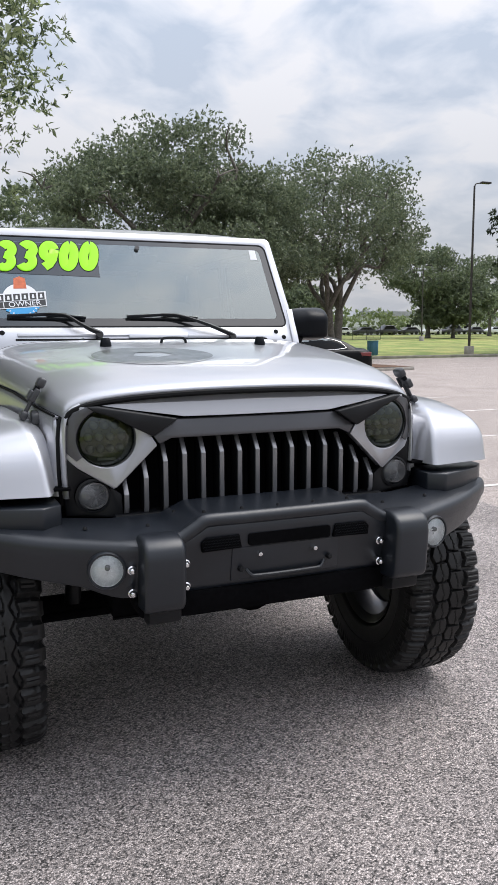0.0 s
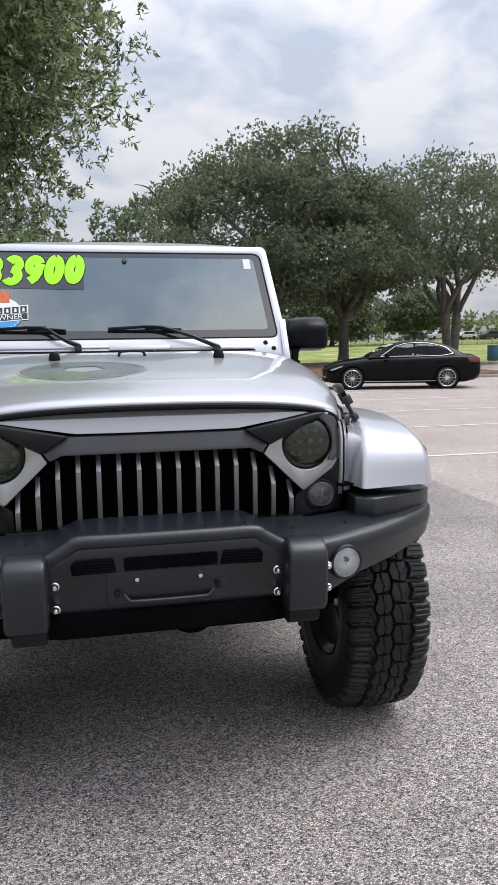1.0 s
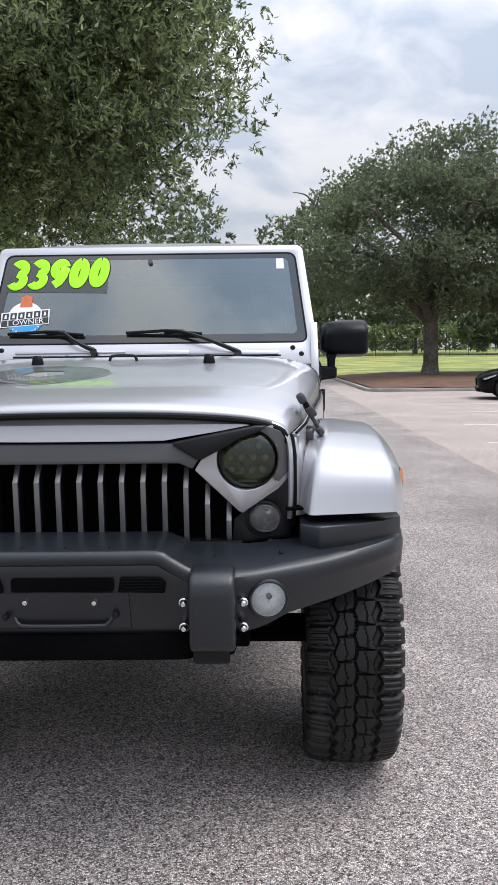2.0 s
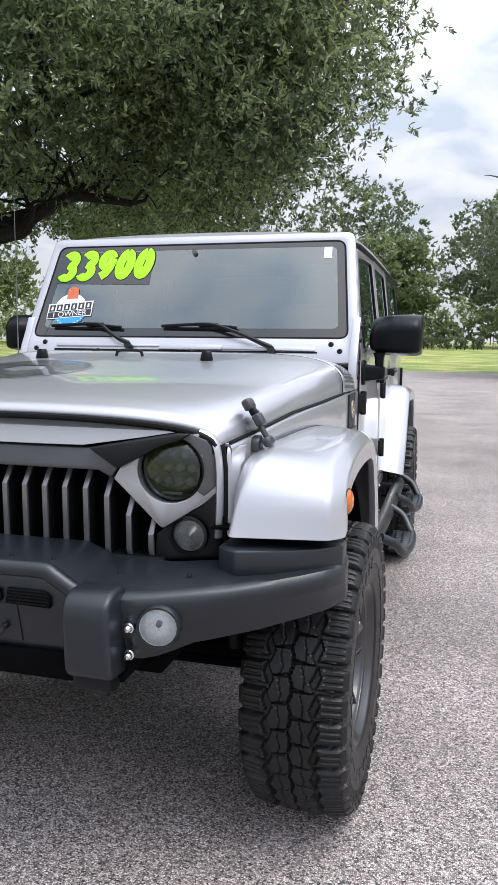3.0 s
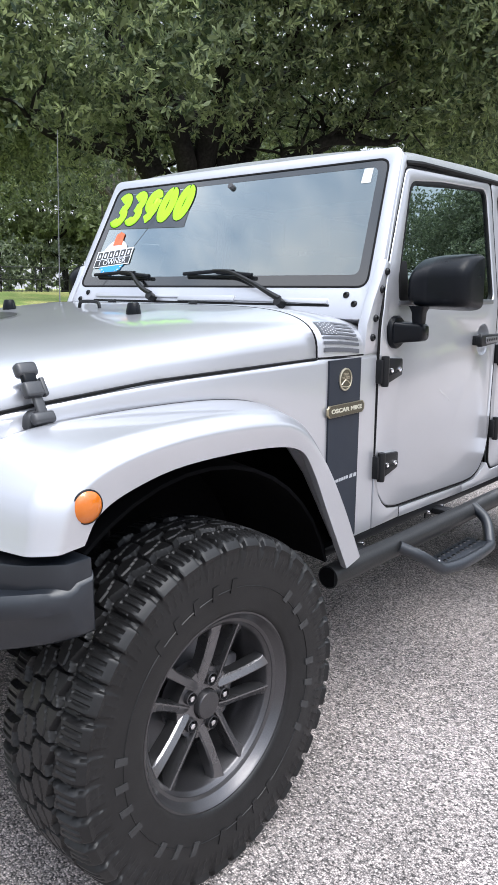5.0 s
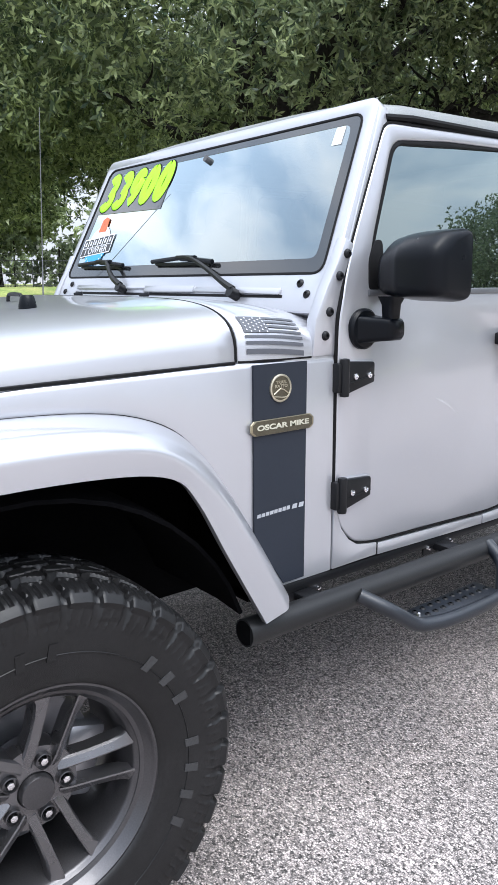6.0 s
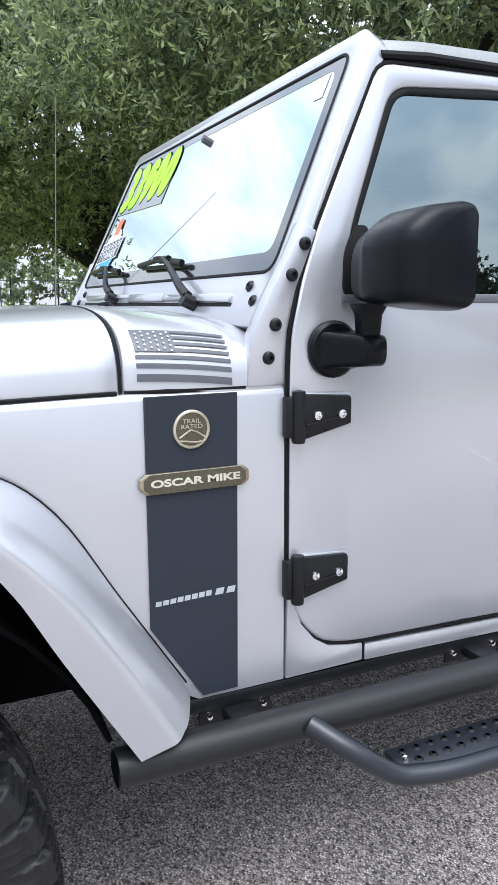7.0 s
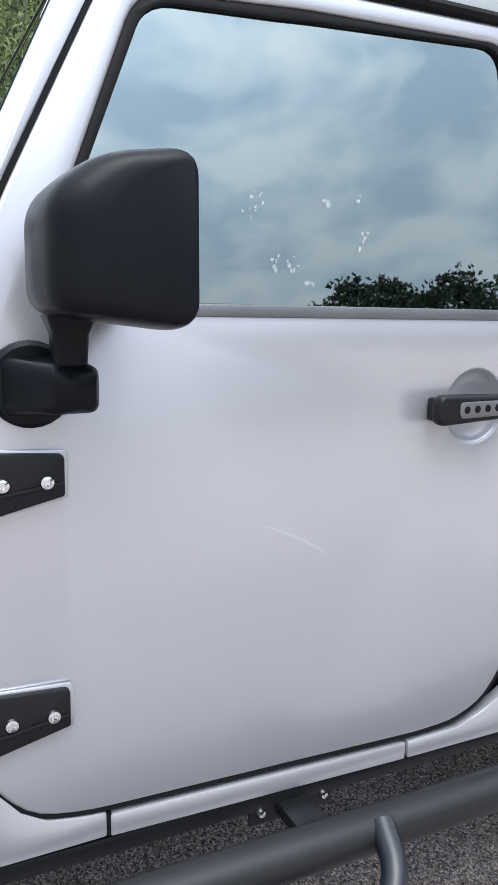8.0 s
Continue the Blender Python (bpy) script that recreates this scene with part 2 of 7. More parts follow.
def prism(poly, axis, a, b, bevel=0.0, holes=(), segments=2, bm=None):
    """A flat outline, with holes if any, in the plane across axis (x: y,z; y: x,z; z: x,y), extruded from a to b."""
    bm = bm or bmesh.new()
    fresh = bmesh.new()

    def place(p, q):
        return {"x": (q, p[0], p[1]), "y": (p[0], q, p[1]), "z": (p[0], p[1], q)}[axis]
    edges = []
    for loop in (poly, *holes):
        vs = [fresh.verts.new(place(p, a)) for p in loop]
        edges += [fresh.edges.new((vs[i], vs[(i + 1) % len(vs)])) for i in range(len(vs))]
    if holes:
        bmesh.ops.triangle_fill(fresh, use_beauty=True, use_dissolve=True, edges=edges)
    else:
        fresh.faces.new([v for v in fresh.verts])
    out = bmesh.ops.extrude_face_region(fresh, geom=fresh.faces[:])
    d = {"x": Vector((b - a, 0, 0)), "y": Vector((0, b - a, 0)), "z": Vector((0, 0, b - a))}[axis]
    bmesh.ops.translate(fresh, vec=d, verts=[g for g in out["geom"] if isinstance(g, bmesh.types.BMVert)])
    bmesh.ops.recalc_face_normals(fresh, faces=fresh.faces[:])
    bevelled(fresh, bevel, segments)
    tmp = bpy.data.meshes.new("tmp")
    fresh.to_mesh(tmp)
    fresh.free()
    bm.from_mesh(tmp)
    bpy.data.meshes.remove(tmp)
    return bm


def sheet(rows, bm=None, closed=False, cap=False, thick=0.0):
    """A skin through rows of points; closed: each row is a ring."""
    bm = bm or bmesh.new()
    grid = [[bm.verts.new(p) for p in row] for row in rows]
    n = len(rows[0])
    faces = []
    for i in range(len(rows) - 1):
        for j in range(n if closed else n - 1):
            k = (j + 1) % n
            faces.append(bm.faces.new((grid[i][j], grid[i][k], grid[i + 1][k], grid[i + 1][j])))
    if cap:
        bm.faces.new(grid[0][::-1])
        bm.faces.new(grid[-1])
    if thick:
        bmesh.ops.recalc_face_normals(bm, faces=bm.faces[:])
        bmesh.ops.solidify(bm, geom=bm.faces[:], thickness=thick)
    return bm


def smooth_path(points, steps=6):
    """A Catmull-Rom curve through the points."""
    P = [Vector(p) for p in points]
    P = [P[0] * 2 - P[1]] + P + [P[-1] * 2 - P[-2]]
    out = []
    for i in range(1, len(P) - 2):
        for s in range(steps):
            t = s / steps
            a, b, c, d = P[i - 1], P[i], P[i + 1], P[i + 2]
            out.append(0.5 * ((2 * b) + (c - a) * t + (2 * a - 5 * b + 4 * c - d) * t * t + (3 * b - a - 3 * c + d) * t ** 3))
    out.append(P[-2])
    return out


def tube(points, radius, sides=12, bm=None, cap=True):
    """A round bar along points; radius may be a list."""
    P = [Vector(p) for p in points]
    rings = []
    up = Vector((0, 0, 1))
    d0 = (P[1] - P[0]).normalized()
    if abs(d0.dot(up)) > 0.9:
        up = Vector((1, 0, 0))
    n = (up - d0 * up.dot(d0)).normalized()
    for i, p in enumerate(P):
        d = (P[min(i + 1, len(P) - 1)] - P[max(i - 1, 0)]).normalized()
        n = (n - d * n.dot(d)).normalized()
        b = d.cross(n)
        r = radius[i] if isinstance(radius, (list, tuple)) else radius
        rings.append([p + (n * math.cos(2 * math.pi * k / sides) + b * math.sin(2 * math.pi * k / sides)) * r for k in range(sides)])
    return sheet(rings, bm, closed=True, cap=cap)


def lathe(profile, axis="x", at=(0, 0, 0), sides=32, bm=None):
    """A turned form: profile of (radius, along), about the axis through at."""
    rings = []
    for r, a in profile:
        ring = []
        for k in range(sides):
            c, s = math.cos(2 * math.pi * k / sides) * r, math.sin(2 * math.pi * k / sides) * r
            p = {"x": (a, c, s), "y": (c, a, s), "z": (c, s, a)}[axis]
            ring.append(Vector(at) + Vector(p))
        rings.append(ring)
    out = sheet(rings, bm, closed=True)
    n = len(profile) * sides
    out.verts.ensure_lookup_table()
    for i, at_end in ((0, 0), (len(profile) - 1, 1)):
        if profile[i][0] <= 0.045:
            base = len(out.verts) - n + i * sides
            out.faces.new([out.verts[base + k] for k in range(sides)])
    return out


def lerp(x, table):
    """Piecewise linear through (x, value) pairs."""
    return float(np.interp(x, [a for a, _ in table], [b for _, b in table]))


def rounded(poly, r, n=4):
    """An outline with its corners rounded by about r."""
    out = []
    for i, p in enumerate(poly):
        a, b, c = Vector(poly[i - 1]), Vector(p), Vector(poly[(i + 1) % len(poly)])
        rr = min(r, (a - b).length * 0.45, (c - b).length * 0.45)
        s, e = b + (a - b).normalized() * rr, b + (c - b).normalized() * rr
        for k in range(n + 1):
            t = k / n
            q = s * (1 - t) ** 2 + b * 2 * t * (1 - t) + e * t * t
            out.append((q.x, q.y))
    return out


def text_mesh(name, words, size, m, material, parent, depth=0.001, label="", shear=0.0, align="CENTER", squash=1.0, heavy=0.0):
    """Raised or printed words in the built-in font, as a mesh part at the pose m."""
    cu = bpy.data.curves.new(name, "FONT")
    cu.body, cu.size, cu.extrude, cu.align_x, cu.align_y, cu.shear, cu.offset = words, size, depth, align, "CENTER", shear, heavy
    tmp = bpy.data.objects.new("tmp", cu)
    scene.collection.objects.link(tmp)
    me = bpy.data.meshes.new_from_object(tmp.evaluated_get(bpy.context.evaluated_depsgraph_get()))
    bpy.data.objects.remove(tmp)
    bpy.data.curves.remove(cu)
    me.name = name
    me.transform(m @ Matrix.Diagonal((squash, 1, 1, 1)))
    me.materials.clear()
    me.materials.append(material)
    ob = new(name, me)
    ob.parent = parent
    ob.matrix_parent_inverse = parent.matrix_basis.inverted()
    if label:
        ob["label"] = label
    return ob


def face_to(point, right, up):
    """A pose whose x runs along right and y along up."""
    r = Vector(right).normalized()
    u = (Vector(up) - r * Vector(up).dot(r)).normalized()
    n = r.cross(u)
    return Matrix.Translation(point) @ Matrix((r, u, n)).transposed().to_4x4()


# ---- the silver four-door off-roader: front axle at y = 0, nose towards -y ----
suv = thing("suv", "silver four-door off-road SUV, lifted, with big mud tyres and price stickers", "car")
HOOD_W = [(-0.50, 0.600), (-0.47, 0.612), (-0.31, 0.662), (0, 0.712), (0.3, 0.755), (0.62, 0.785)]
HOOD_E = [(-0.50, 1.165), (-0.47, 1.172), (-0.31, 1.196), (0, 1.226), (0.3, 1.238), (0.62, 1.247)]
HOOD_T = [(-0.50, 1.245), (-0.47, 1.268), (-0.40, 1.292), (-0.2, 1.328), (0, 1.348), (0.3, 1.376), (0.62, 1.398)]
HOOD_Q = [(-0.50, 0.86), (-0.42, 0.80), (-0.2, 0.60), (0.3, 0.40), (0.62, 0.33)]
CHEEK = shader("grey_metallic_insert", (0.37, 0.37, 0.39), 0.36, 0.75, 0.2, grain=0.05, grain_size=700, stain=0.04)


def hood_row(y, wide=1.0, drop=0.0, n=32):
    """One cross-section of the bonnet: boxy arch from edge to edge."""
    w, e, t, q = lerp(y, HOOD_W) * wide, lerp(y, HOOD_E), lerp(y, HOOD_T), lerp(y, HOOD_Q)
    row = []
    for k in range(n + 1):
        a = -math.pi / 2 + math.pi * k / n
        u = math.copysign(abs(math.sin(a)) ** q, a)
        z = e + (t - e) * abs(math.cos(a)) ** 0.62
        row.append((w * u, y + 0.045 * abs(u) ** 3 * max(0, (0.1 - y)) / 0.6, z - drop))
    return row


def hood_z(x, y):
    w, e, t = lerp(y, HOOD_W), lerp(y, HOOD_E), lerp(y, HOOD_T)
    a = math.asin(min(1, abs(x) / w) ** (1 / lerp(y, HOOD_Q)))
    return e + (t - e) * abs(math.cos(a)) ** 0.62


ys = [-0.485, -0.47, -0.45, -0.42, -0.38, -0.3, -0.2, -0.1, 0, 0.1, 0.2, 0.3, 0.4, 0.5, 0.56, 0.612]
rows = [hood_row(-0.485, 0.990, 0.016)] + [hood_row(-0.488, 0.998, 0.006)] + [hood_row(y) for y in ys] + [hood_row(0.616, 0.997, 0.008), hood_row(0.616, 0.985, 0.03)]
hood = part("hood", sheet(rows, thick=0.006), SILVER, suv, smooth=60)
rows = [hood_row(0.62, 0.985, 0.03), hood_row(0.624, 0.998, 0.006)]


def cowl_shift(k):
    """How far the cowl widens and sinks behind the bonnet, k steps of 35 mm back."""
    return 1 + 0.024 * (1 - math.exp(-k / 2.2)), 0.00042 * k * k


for k in range(11):
    wide, sink = cowl_shift(k)
    rows.append([(x * wide, y + 0.008 + 0.035 * k, z - sink) for x, y, z in hood_row(0.62)])
part("cowl", sheet(rows, thick=0.006), SILVER, suv, smooth=60)
# dark gap under the bonnet joints
rows = [hood_row(y, 0.978, 0.022) for y in (0.57, 0.66)]
part("hood_seal", sheet(rows, thick=0.004), SEAL, suv)
part("hood_seal", tube([(x, 0.6185, z) for x, y, z in hood_row(0.618, 0.9985, 0.0025)], 0.0032, 6), SEAL, suv)
rows = [[(x, y - 0.004, z) for x, y, z in hood_row(-0.478, 0.972, 0.016)], [(x, y, z) for x, y, z in hood_row(-0.40, 0.965, 0.03)]]
part("hood_seal", sheet(rows, thick=0.006), SEAL, suv)

part("hood_seal", tube([(x, y - 0.016, z - 0.001) for x, y, z in hood_row(-0.485, 0.992, 0.017)], 0.0098, 8), SEAL, suv)

for s in (1, -1):
    part("hood_seal", tube([(s * (lerp(y, HOOD_W) + 0.006), y, lerp(y, HOOD_E) - 0.003) for y in (-0.425, -0.40, -0.31, -0.2, -0.1, 0, 0.1, 0.2, 0.3, 0.4, 0.5, 0.61)], 0.0042, 6), SEAL, suv)
    part("hood_seal", tube([(s * 0.784, 0.625, 1.2435), (s * 0.7955, 0.70, 1.244), (s * 0.800, 0.857, 1.2435)], 0.0042, 6), SEAL, suv)
    rows = []
    for y, x0, low in ((-0.425, 0.638, 0.93), (-0.31, 0.674, 1.08), (-0.1, 0.706, 1.12), (0.1, 0.738, 1.12), (0.3, 0.765, 1.1), (0.45, 0.785, 1.02), (0.55, 0.796, 0.9),
                       (0.62, 0.800, 0.79), (0.70, 0.803, 0.66), (0.75, 0.804, 0.632), (0.85, 0.806, 0.632), (0.937, 0.807, 0.632)):
        top = lerp(y, HOOD_E) - 0.006
        rows.append([(s * (x0 - 0.02), y, top), (s * (x0 - 0.010), y, top), (s * (x0 - 0.003), y, top - 0.004), (s * x0, y, top - 0.014), (s * (x0 + 0.001), y, (top + low) / 2), (s * x0, y, low)])
    part("front_quarter", sheet(rows, thick=0.006), SILVER, suv, smooth=60)
    # rounded front edge of the wing, beside the headlamp panel
    rows = []
    for z, back in ((0.93, 0), (1.0, 0), (1.08, 0.0), (1.14, 0.002), (1.160, 0.008), (1.170, 0.02), (1.174, 0.04)):
        t = max(0.0, min(1.0, (z - 1.0) / 0.15))
        rows.append([(s * x, y + back, z) for x, y in ((0.624, -0.40), (0.6245, -0.430), (0.627, -0.437), (0.632, -0.438 + 0.004 * t), (0.640, -0.434 + 0.012 * t), (0.650, -0.426 + 0.025 * t), (0.660, -0.415 + 0.045 * t))])
    part("quarter_front", sheet(rows, thick=0.004), SILVER, suv, smooth=60)
    part("hood_seal", tube([(s * 0.621, -0.436, 0.90), (s * 0.6255, -0.440, 1.0), (s * 0.625, -0.440, 1.11), (s * 0.619, -0.440, 1.158), (s * 0.613, -0.438, 1.172)], 0.0075, 8), SEAL, suv)
    # sill below the doors
    part("sill", prism([(0.94, 0.632), (1.131, 0.632), (1.131, 0.672), (1.10, 0.675), (1.045, 0.685), (1.009, 0.708), (0.978, 0.746), (0.957, 0.799), (0.945, 0.85)], "x", s * 0.785, s * 0.811, 0.004), SILVER, suv)
    part("sill", prism([(1.136, 0.630), (1.68, 0.612), (1.68, 0.645), (1.136, 0.667)], "x", s * 0.785, s * 0.811, 0.004), SILVER, suv)
    part("sill", prism([(1.685, 0.612), (2.36, 0.60), (2.36, 0.66), (1.97, 0.66), (1.93, 0.70), (1.86, 0.665), (1.80, 0.645), (1.685, 0.645)], "x", s * 0.785, s * 0.811, 0.004), SILVER, suv)
    part("sill_seam", slab(s * 0.786, s * 0.809, 1.129, 1.138, 0.633, 0.668, 0), SEAL, suv)
    part("rocker", prism([(0.66, 0.634), (2.45, 0.604), (2.45, 0.574), (0.66, 0.602)], "x", s * 0.70, s * 0.806, 0.006), SATIN_BLACK, suv)

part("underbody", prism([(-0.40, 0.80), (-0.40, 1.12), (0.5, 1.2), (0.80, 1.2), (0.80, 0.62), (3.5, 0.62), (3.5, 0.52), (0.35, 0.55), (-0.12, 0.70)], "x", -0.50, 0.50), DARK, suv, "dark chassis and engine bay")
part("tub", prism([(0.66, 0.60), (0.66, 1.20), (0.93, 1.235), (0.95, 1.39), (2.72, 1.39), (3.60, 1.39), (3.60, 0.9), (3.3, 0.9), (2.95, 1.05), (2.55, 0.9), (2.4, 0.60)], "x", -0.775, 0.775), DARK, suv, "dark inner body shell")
for s in (1, -1):
    for yc in (0.0, 2.95):
        rows = []
        for k in range(15):
            a = math.pi * (0.24 + 0.655 * k / 14)
            p = (yc - 0.585 * math.cos(a), 0.47 + 0.57 * math.sin(a))
            rows.append([(s * 0.45, *p), (s * 0.79, *p), (s * 0.885, p[0], p[1] - 0.012)])
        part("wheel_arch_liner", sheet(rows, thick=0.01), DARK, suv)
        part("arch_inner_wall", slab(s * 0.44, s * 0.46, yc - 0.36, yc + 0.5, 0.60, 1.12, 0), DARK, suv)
part("axle", tube([(-0.75, 0.0, 0.43), (0.75, 0.0, 0.43)], 0.04, 12), DARK, suv)
part("axle", tube([(-0.75, 2.95, 0.43), (0.75, 2.95, 0.43)], 0.045, 12), DARK, suv)
part("differential", lathe([(0.02, -0.14), (0.10, -0.10), (0.12, 0), (0.10, 0.09), (0.03, 0.12)], "y", (0.15, 0.02, 0.43), 18), DARK, suv)
part("track_rod", tube([(-0.68, -0.17, 0.45), (0.68, -0.17, 0.45)], 0.017, 8), DARK, suv)
for s in (1, -1):
    part("shock_absorber", tube([(s * 0.55, -0.05, 0.45), (s * 0.50, 0.0, 0.95)], 0.03, 10), SATIN_BLACK, suv)
    part("frame_rail", slab(s * 0.40, s * 0.49, -0.56, 3.4, 0.57, 0.68, 0.01), DARK, suv)


# ---- front: nose panel, insert, slats, lamps ----
def plate(poly, depth, holes=(), thick=0.01, bevel=0.002, grid=0.0):
    """A facing plate in the nose, outline in x,z; depth(x, z) gives its y."""
    bm = prism(poly, "y", 0.0, thick, bevel, holes)
    for v in bm.verts:
        v.co.y += depth(v.co.x, v.co.z)
    return bm


def nose(x, z):
    return -0.505 + 0.10 * (abs(x) / 0.62) ** 4 * 0.45 + 0.20 * max(0.0, z - 1.16) * 0.9 + 0.05 * max(0, 1.0 - z)


def mirror_poly(poly, s):
    return [(s * x, z) for x, z in (poly if s > 0 else poly[::-1])]


top = [(x, hood_z(x, -0.485) - 0.021) for x in (0, 0.17, 0.33, 0.43, 0.50, 0.55, 0.575)]
low = [(0.508, 1.207), (0.40, 1.189), (0.25, 1.1665), (0.12, 1.1655), (0, 1.1655)]
half = top + low
outline = [(-x, z) for x, z in top[::-1]] + top[1:] + low + [(-x, z) for x, z in low[::-1][1:]]
part("nose_panel", plate(outline, lambda x, z: -0.521 + 0.40 * (z - 1.1655) + 0.0437 * (abs(x) / 0.60) ** 3, thick=0.02, bevel=0.004), SILVER, suv)
HEADER = shader("dark_header_paint", (0.085, 0.085, 0.092), 0.36, 0.6, 0.15, grain=0.06, grain_size=600, stain=0.08, stain_size=5)
band = [(-0.246, 1.160), (0.246, 1.160), (0.278, 1.160), (0.350, 1.112), (0.33, 1.083), (0.292, 1.100), (-0.292, 1.100), (-0.33, 1.083), (-0.350, 1.112), (-0.278, 1.160)]
part("grille_header", plate(band, lambda x, z: nose(x, z) - 0.012 + 0.25 * (z - 1.1) * 0.6, thick=0.03, bevel=0.005), HEADER, suv, "satin gunmetal band above the slats")
RING = [(0.487 + 0.088 * math.cos(a), 1.106 + 0.088 * math.sin(a)) for a in [2 * math.pi * k / 28 for k in range(28)]]
for s in (1, -1):
    brow = [(0.272, 1.162), (0.40, 1.186), (0.512, 1.206), (0.545, 1.204), (0.520, 1.188), (0.47, 1.172), (0.425, 1.146), (0.352, 1.110)]
    part("brow", plate(mirror_poly(brow, s), lambda x, z: nose(x, z) - 0.028 - 0.10 * (1.206 - z) * 0.5, thick=0.04, bevel=0.006), SATIN_BLACK, suv, "black angled brow over the headlamp")
    cheek = [(0.336, 1.080), (0.356, 1.112), (0.412, 1.146), (0.445, 1.190), (0.51, 1.203), (0.56, 1.204), (0.604, 1.182), (0.622, 1.12), (0.622, 1.060), (0.575, 1.018), (0.472, 0.952), (0.462, 0.957)]
    part("cheek", plate(mirror_poly(cheek, s), lambda x, z: nose(x, z) - 0.010 + 0.62 * max(0, abs(x) - 0.572) + 0.55 * max(0, 0.10 - math.hypot(abs(x) - 0.487, z - 1.106) * 0.8) * 0.5 + 0.10 * max(0, 1.0 - z) * (-1),
                        [[(s * x, z) for x, z in RING]], thick=0.035, bevel=0.003), CHEEK, suv, "grey metallic facet round the headlamp", smooth=25)
    # dark bezel on the lamp's outer side, silver shoulder of the nose round it
    arc = [(0.487 + 0.090 * math.cos(radians(a)), 1.106 + 0.090 * math.sin(radians(a))) for a in range(-36, 79, 10)]
    bezel = [(0.578, 1.040), (0.606, 1.066), (0.609, 1.12), (0.603, 1.158), (0.583, 1.187), (0.548, 1.201), (0.512, 1.203)] + arc[::-1]
    part("lamp_bezel", plate(mirror_poly(bezel, s), lambda x, z: nose(x, z) - 0.016 + 0.62 * max(0, abs(x) - 0.572) + 0.55 * max(0, 0.10 - math.hypot(abs(x) - 0.487, z - 1.106) * 0.8) * 0.5, thick=0.012, bevel=0.002), HEADER, suv, "dark bezel beside the headlamp")
    path = smooth_path([Vector(p) for p in ((0.560, 0, 1.213), (0.590, 0, 1.199), (0.611, 0, 1.170), (0.6195, 0, 1.12), (0.621, 0, 1.05), (0.620, 0, 0.98), (0.617, 0, 0.925))], 4)
    rows = []
    for k, p in enumerate(path):
        d = (path[min(k + 1, len(path) - 1)] - path[max(k - 1, 0)]).normalized()
        nx, nz = -d.z, d.x
        back = 0.05 * max(0.0, p.z - 1.17)
        rows.append([(s * (p.x + nx * o), yy + back, p.z + nz * o) for o, yy in ((-0.016, -0.452), (-0.015, -0.464), (-0.011, -0.468), (-0.004, -0.464), (0.001, -0.454), (0.002, -0.425))])
    part("nose_shoulder", sheet(rows, thick=0.003), SILVER, suv, smooth=60)
    corner = [(0.468, 0.948), (0.568, 1.012), (0.610, 1.052), (0.622, 0.98), (0.612, 0.87), (0.440, 0.855), (0.446, 0.93)]
    hole = [(0.533 + 0.052 * math.cos(a), 0.931 + 0.052 * math.sin(a)) for a in [2 * math.pi * k / 24 for k in range(24)]]
    part("corner_plate", plate(mirror_poly(corner, s), lambda x, z: nose(x, z) + 0.004, [[(s * x, z) for x, z in hole]], thick=0.03, bevel=0.004), SATIN_BLACK, suv)
    # headlamp: bucket, seven small projectors, smoked lens
    yl = nose(0.487, 1.106)
    lamp = part("headlamp", lathe([(0.088, yl + 0.004), (0.094, yl + 0.02), (0.088, yl + 0.075), (0.03, yl + 0.09)], "y", (s * 0.487, 0, 1.106), 32), SATIN_BLACK, suv, "round smoked headlamp with small projectors")
    part("reflector_plate", lathe([(0.086, yl + 0.028), (0.06, yl + 0.036), (0.004, yl + 0.040)], "y", (s * 0.487, 0, 1.106), 28), LAMP_OLIVE, lamp)
    for dz, count, gap in ((-0.034, 4, 0.030), (0.002, 4, 0.034), (0.038, 3, 0.033)):
        for k in range(count):
            o = ((k - (count - 1) / 2) * gap, dz)
            part("projector", lathe([(0.003, yl + 0.016), (0.009, yl + 0.019), (0.0125, yl + 0.026), (0.0135, yl + 0.042)], "y", (s * 0.487 + o[0], 0, 1.106 + o[1]), 14), CLEAR_LENS, lamp)
    part("light_bar", slab(s * 0.487 - 0.028, s * 0.487 + 0.028, yl + 0.012, yl + 0.02, 1.038, 1.046, 0.002), WHITE_PRINT, lamp)
    lens = part("lens", lathe([(0.001, yl - 0.012), (0.03, yl - 0.010), (0.06, yl - 0.004), (0.08, yl + 0.006), (0.087, yl + 0.014)], "y", (s * 0.487, 0, 1.106), 32), SMOKE_GLASS, lamp)
    yt = nose(0.533, 0.931)
    turn = part("turn_lamp", lathe([(0.052, yt + 0.006), (0.054, yt - 0.004), (0.047, yt - 0.006), (0.045, yt + 0.006), (0.02, yt + 0.03)], "y", (s * 0.533, 0, 0.931), 28), SATIN_BLACK, suv, "small round front turn lamp with ribbed clear lens")
    bm = lathe([(0.001, yt - 0.012), (0.02, yt - 0.010), (0.038, yt - 0.003), (0.045, yt + 0.006)], "y", (s * 0.533, 0, 0.931), 28)
    part("lens", bm, TURN_LENS, turn)
    ridge = [(0.0015, yt - 0.0135)]
    for k in range(11):
        r = 0.004 + 0.0036 * k
        dome = yt - 0.0135 + 0.013 * (r / 0.045) ** 2
        ridge += [(r, dome + 0.0022), (r + 0.0012, dome - 0.0006)]
    part("lens_pattern", lathe(ridge, "y", (s * 0.533 + 0.006, 0, 0.931), 28), TURN_LENS, turn, "fine round prism pattern of the lens", 20)

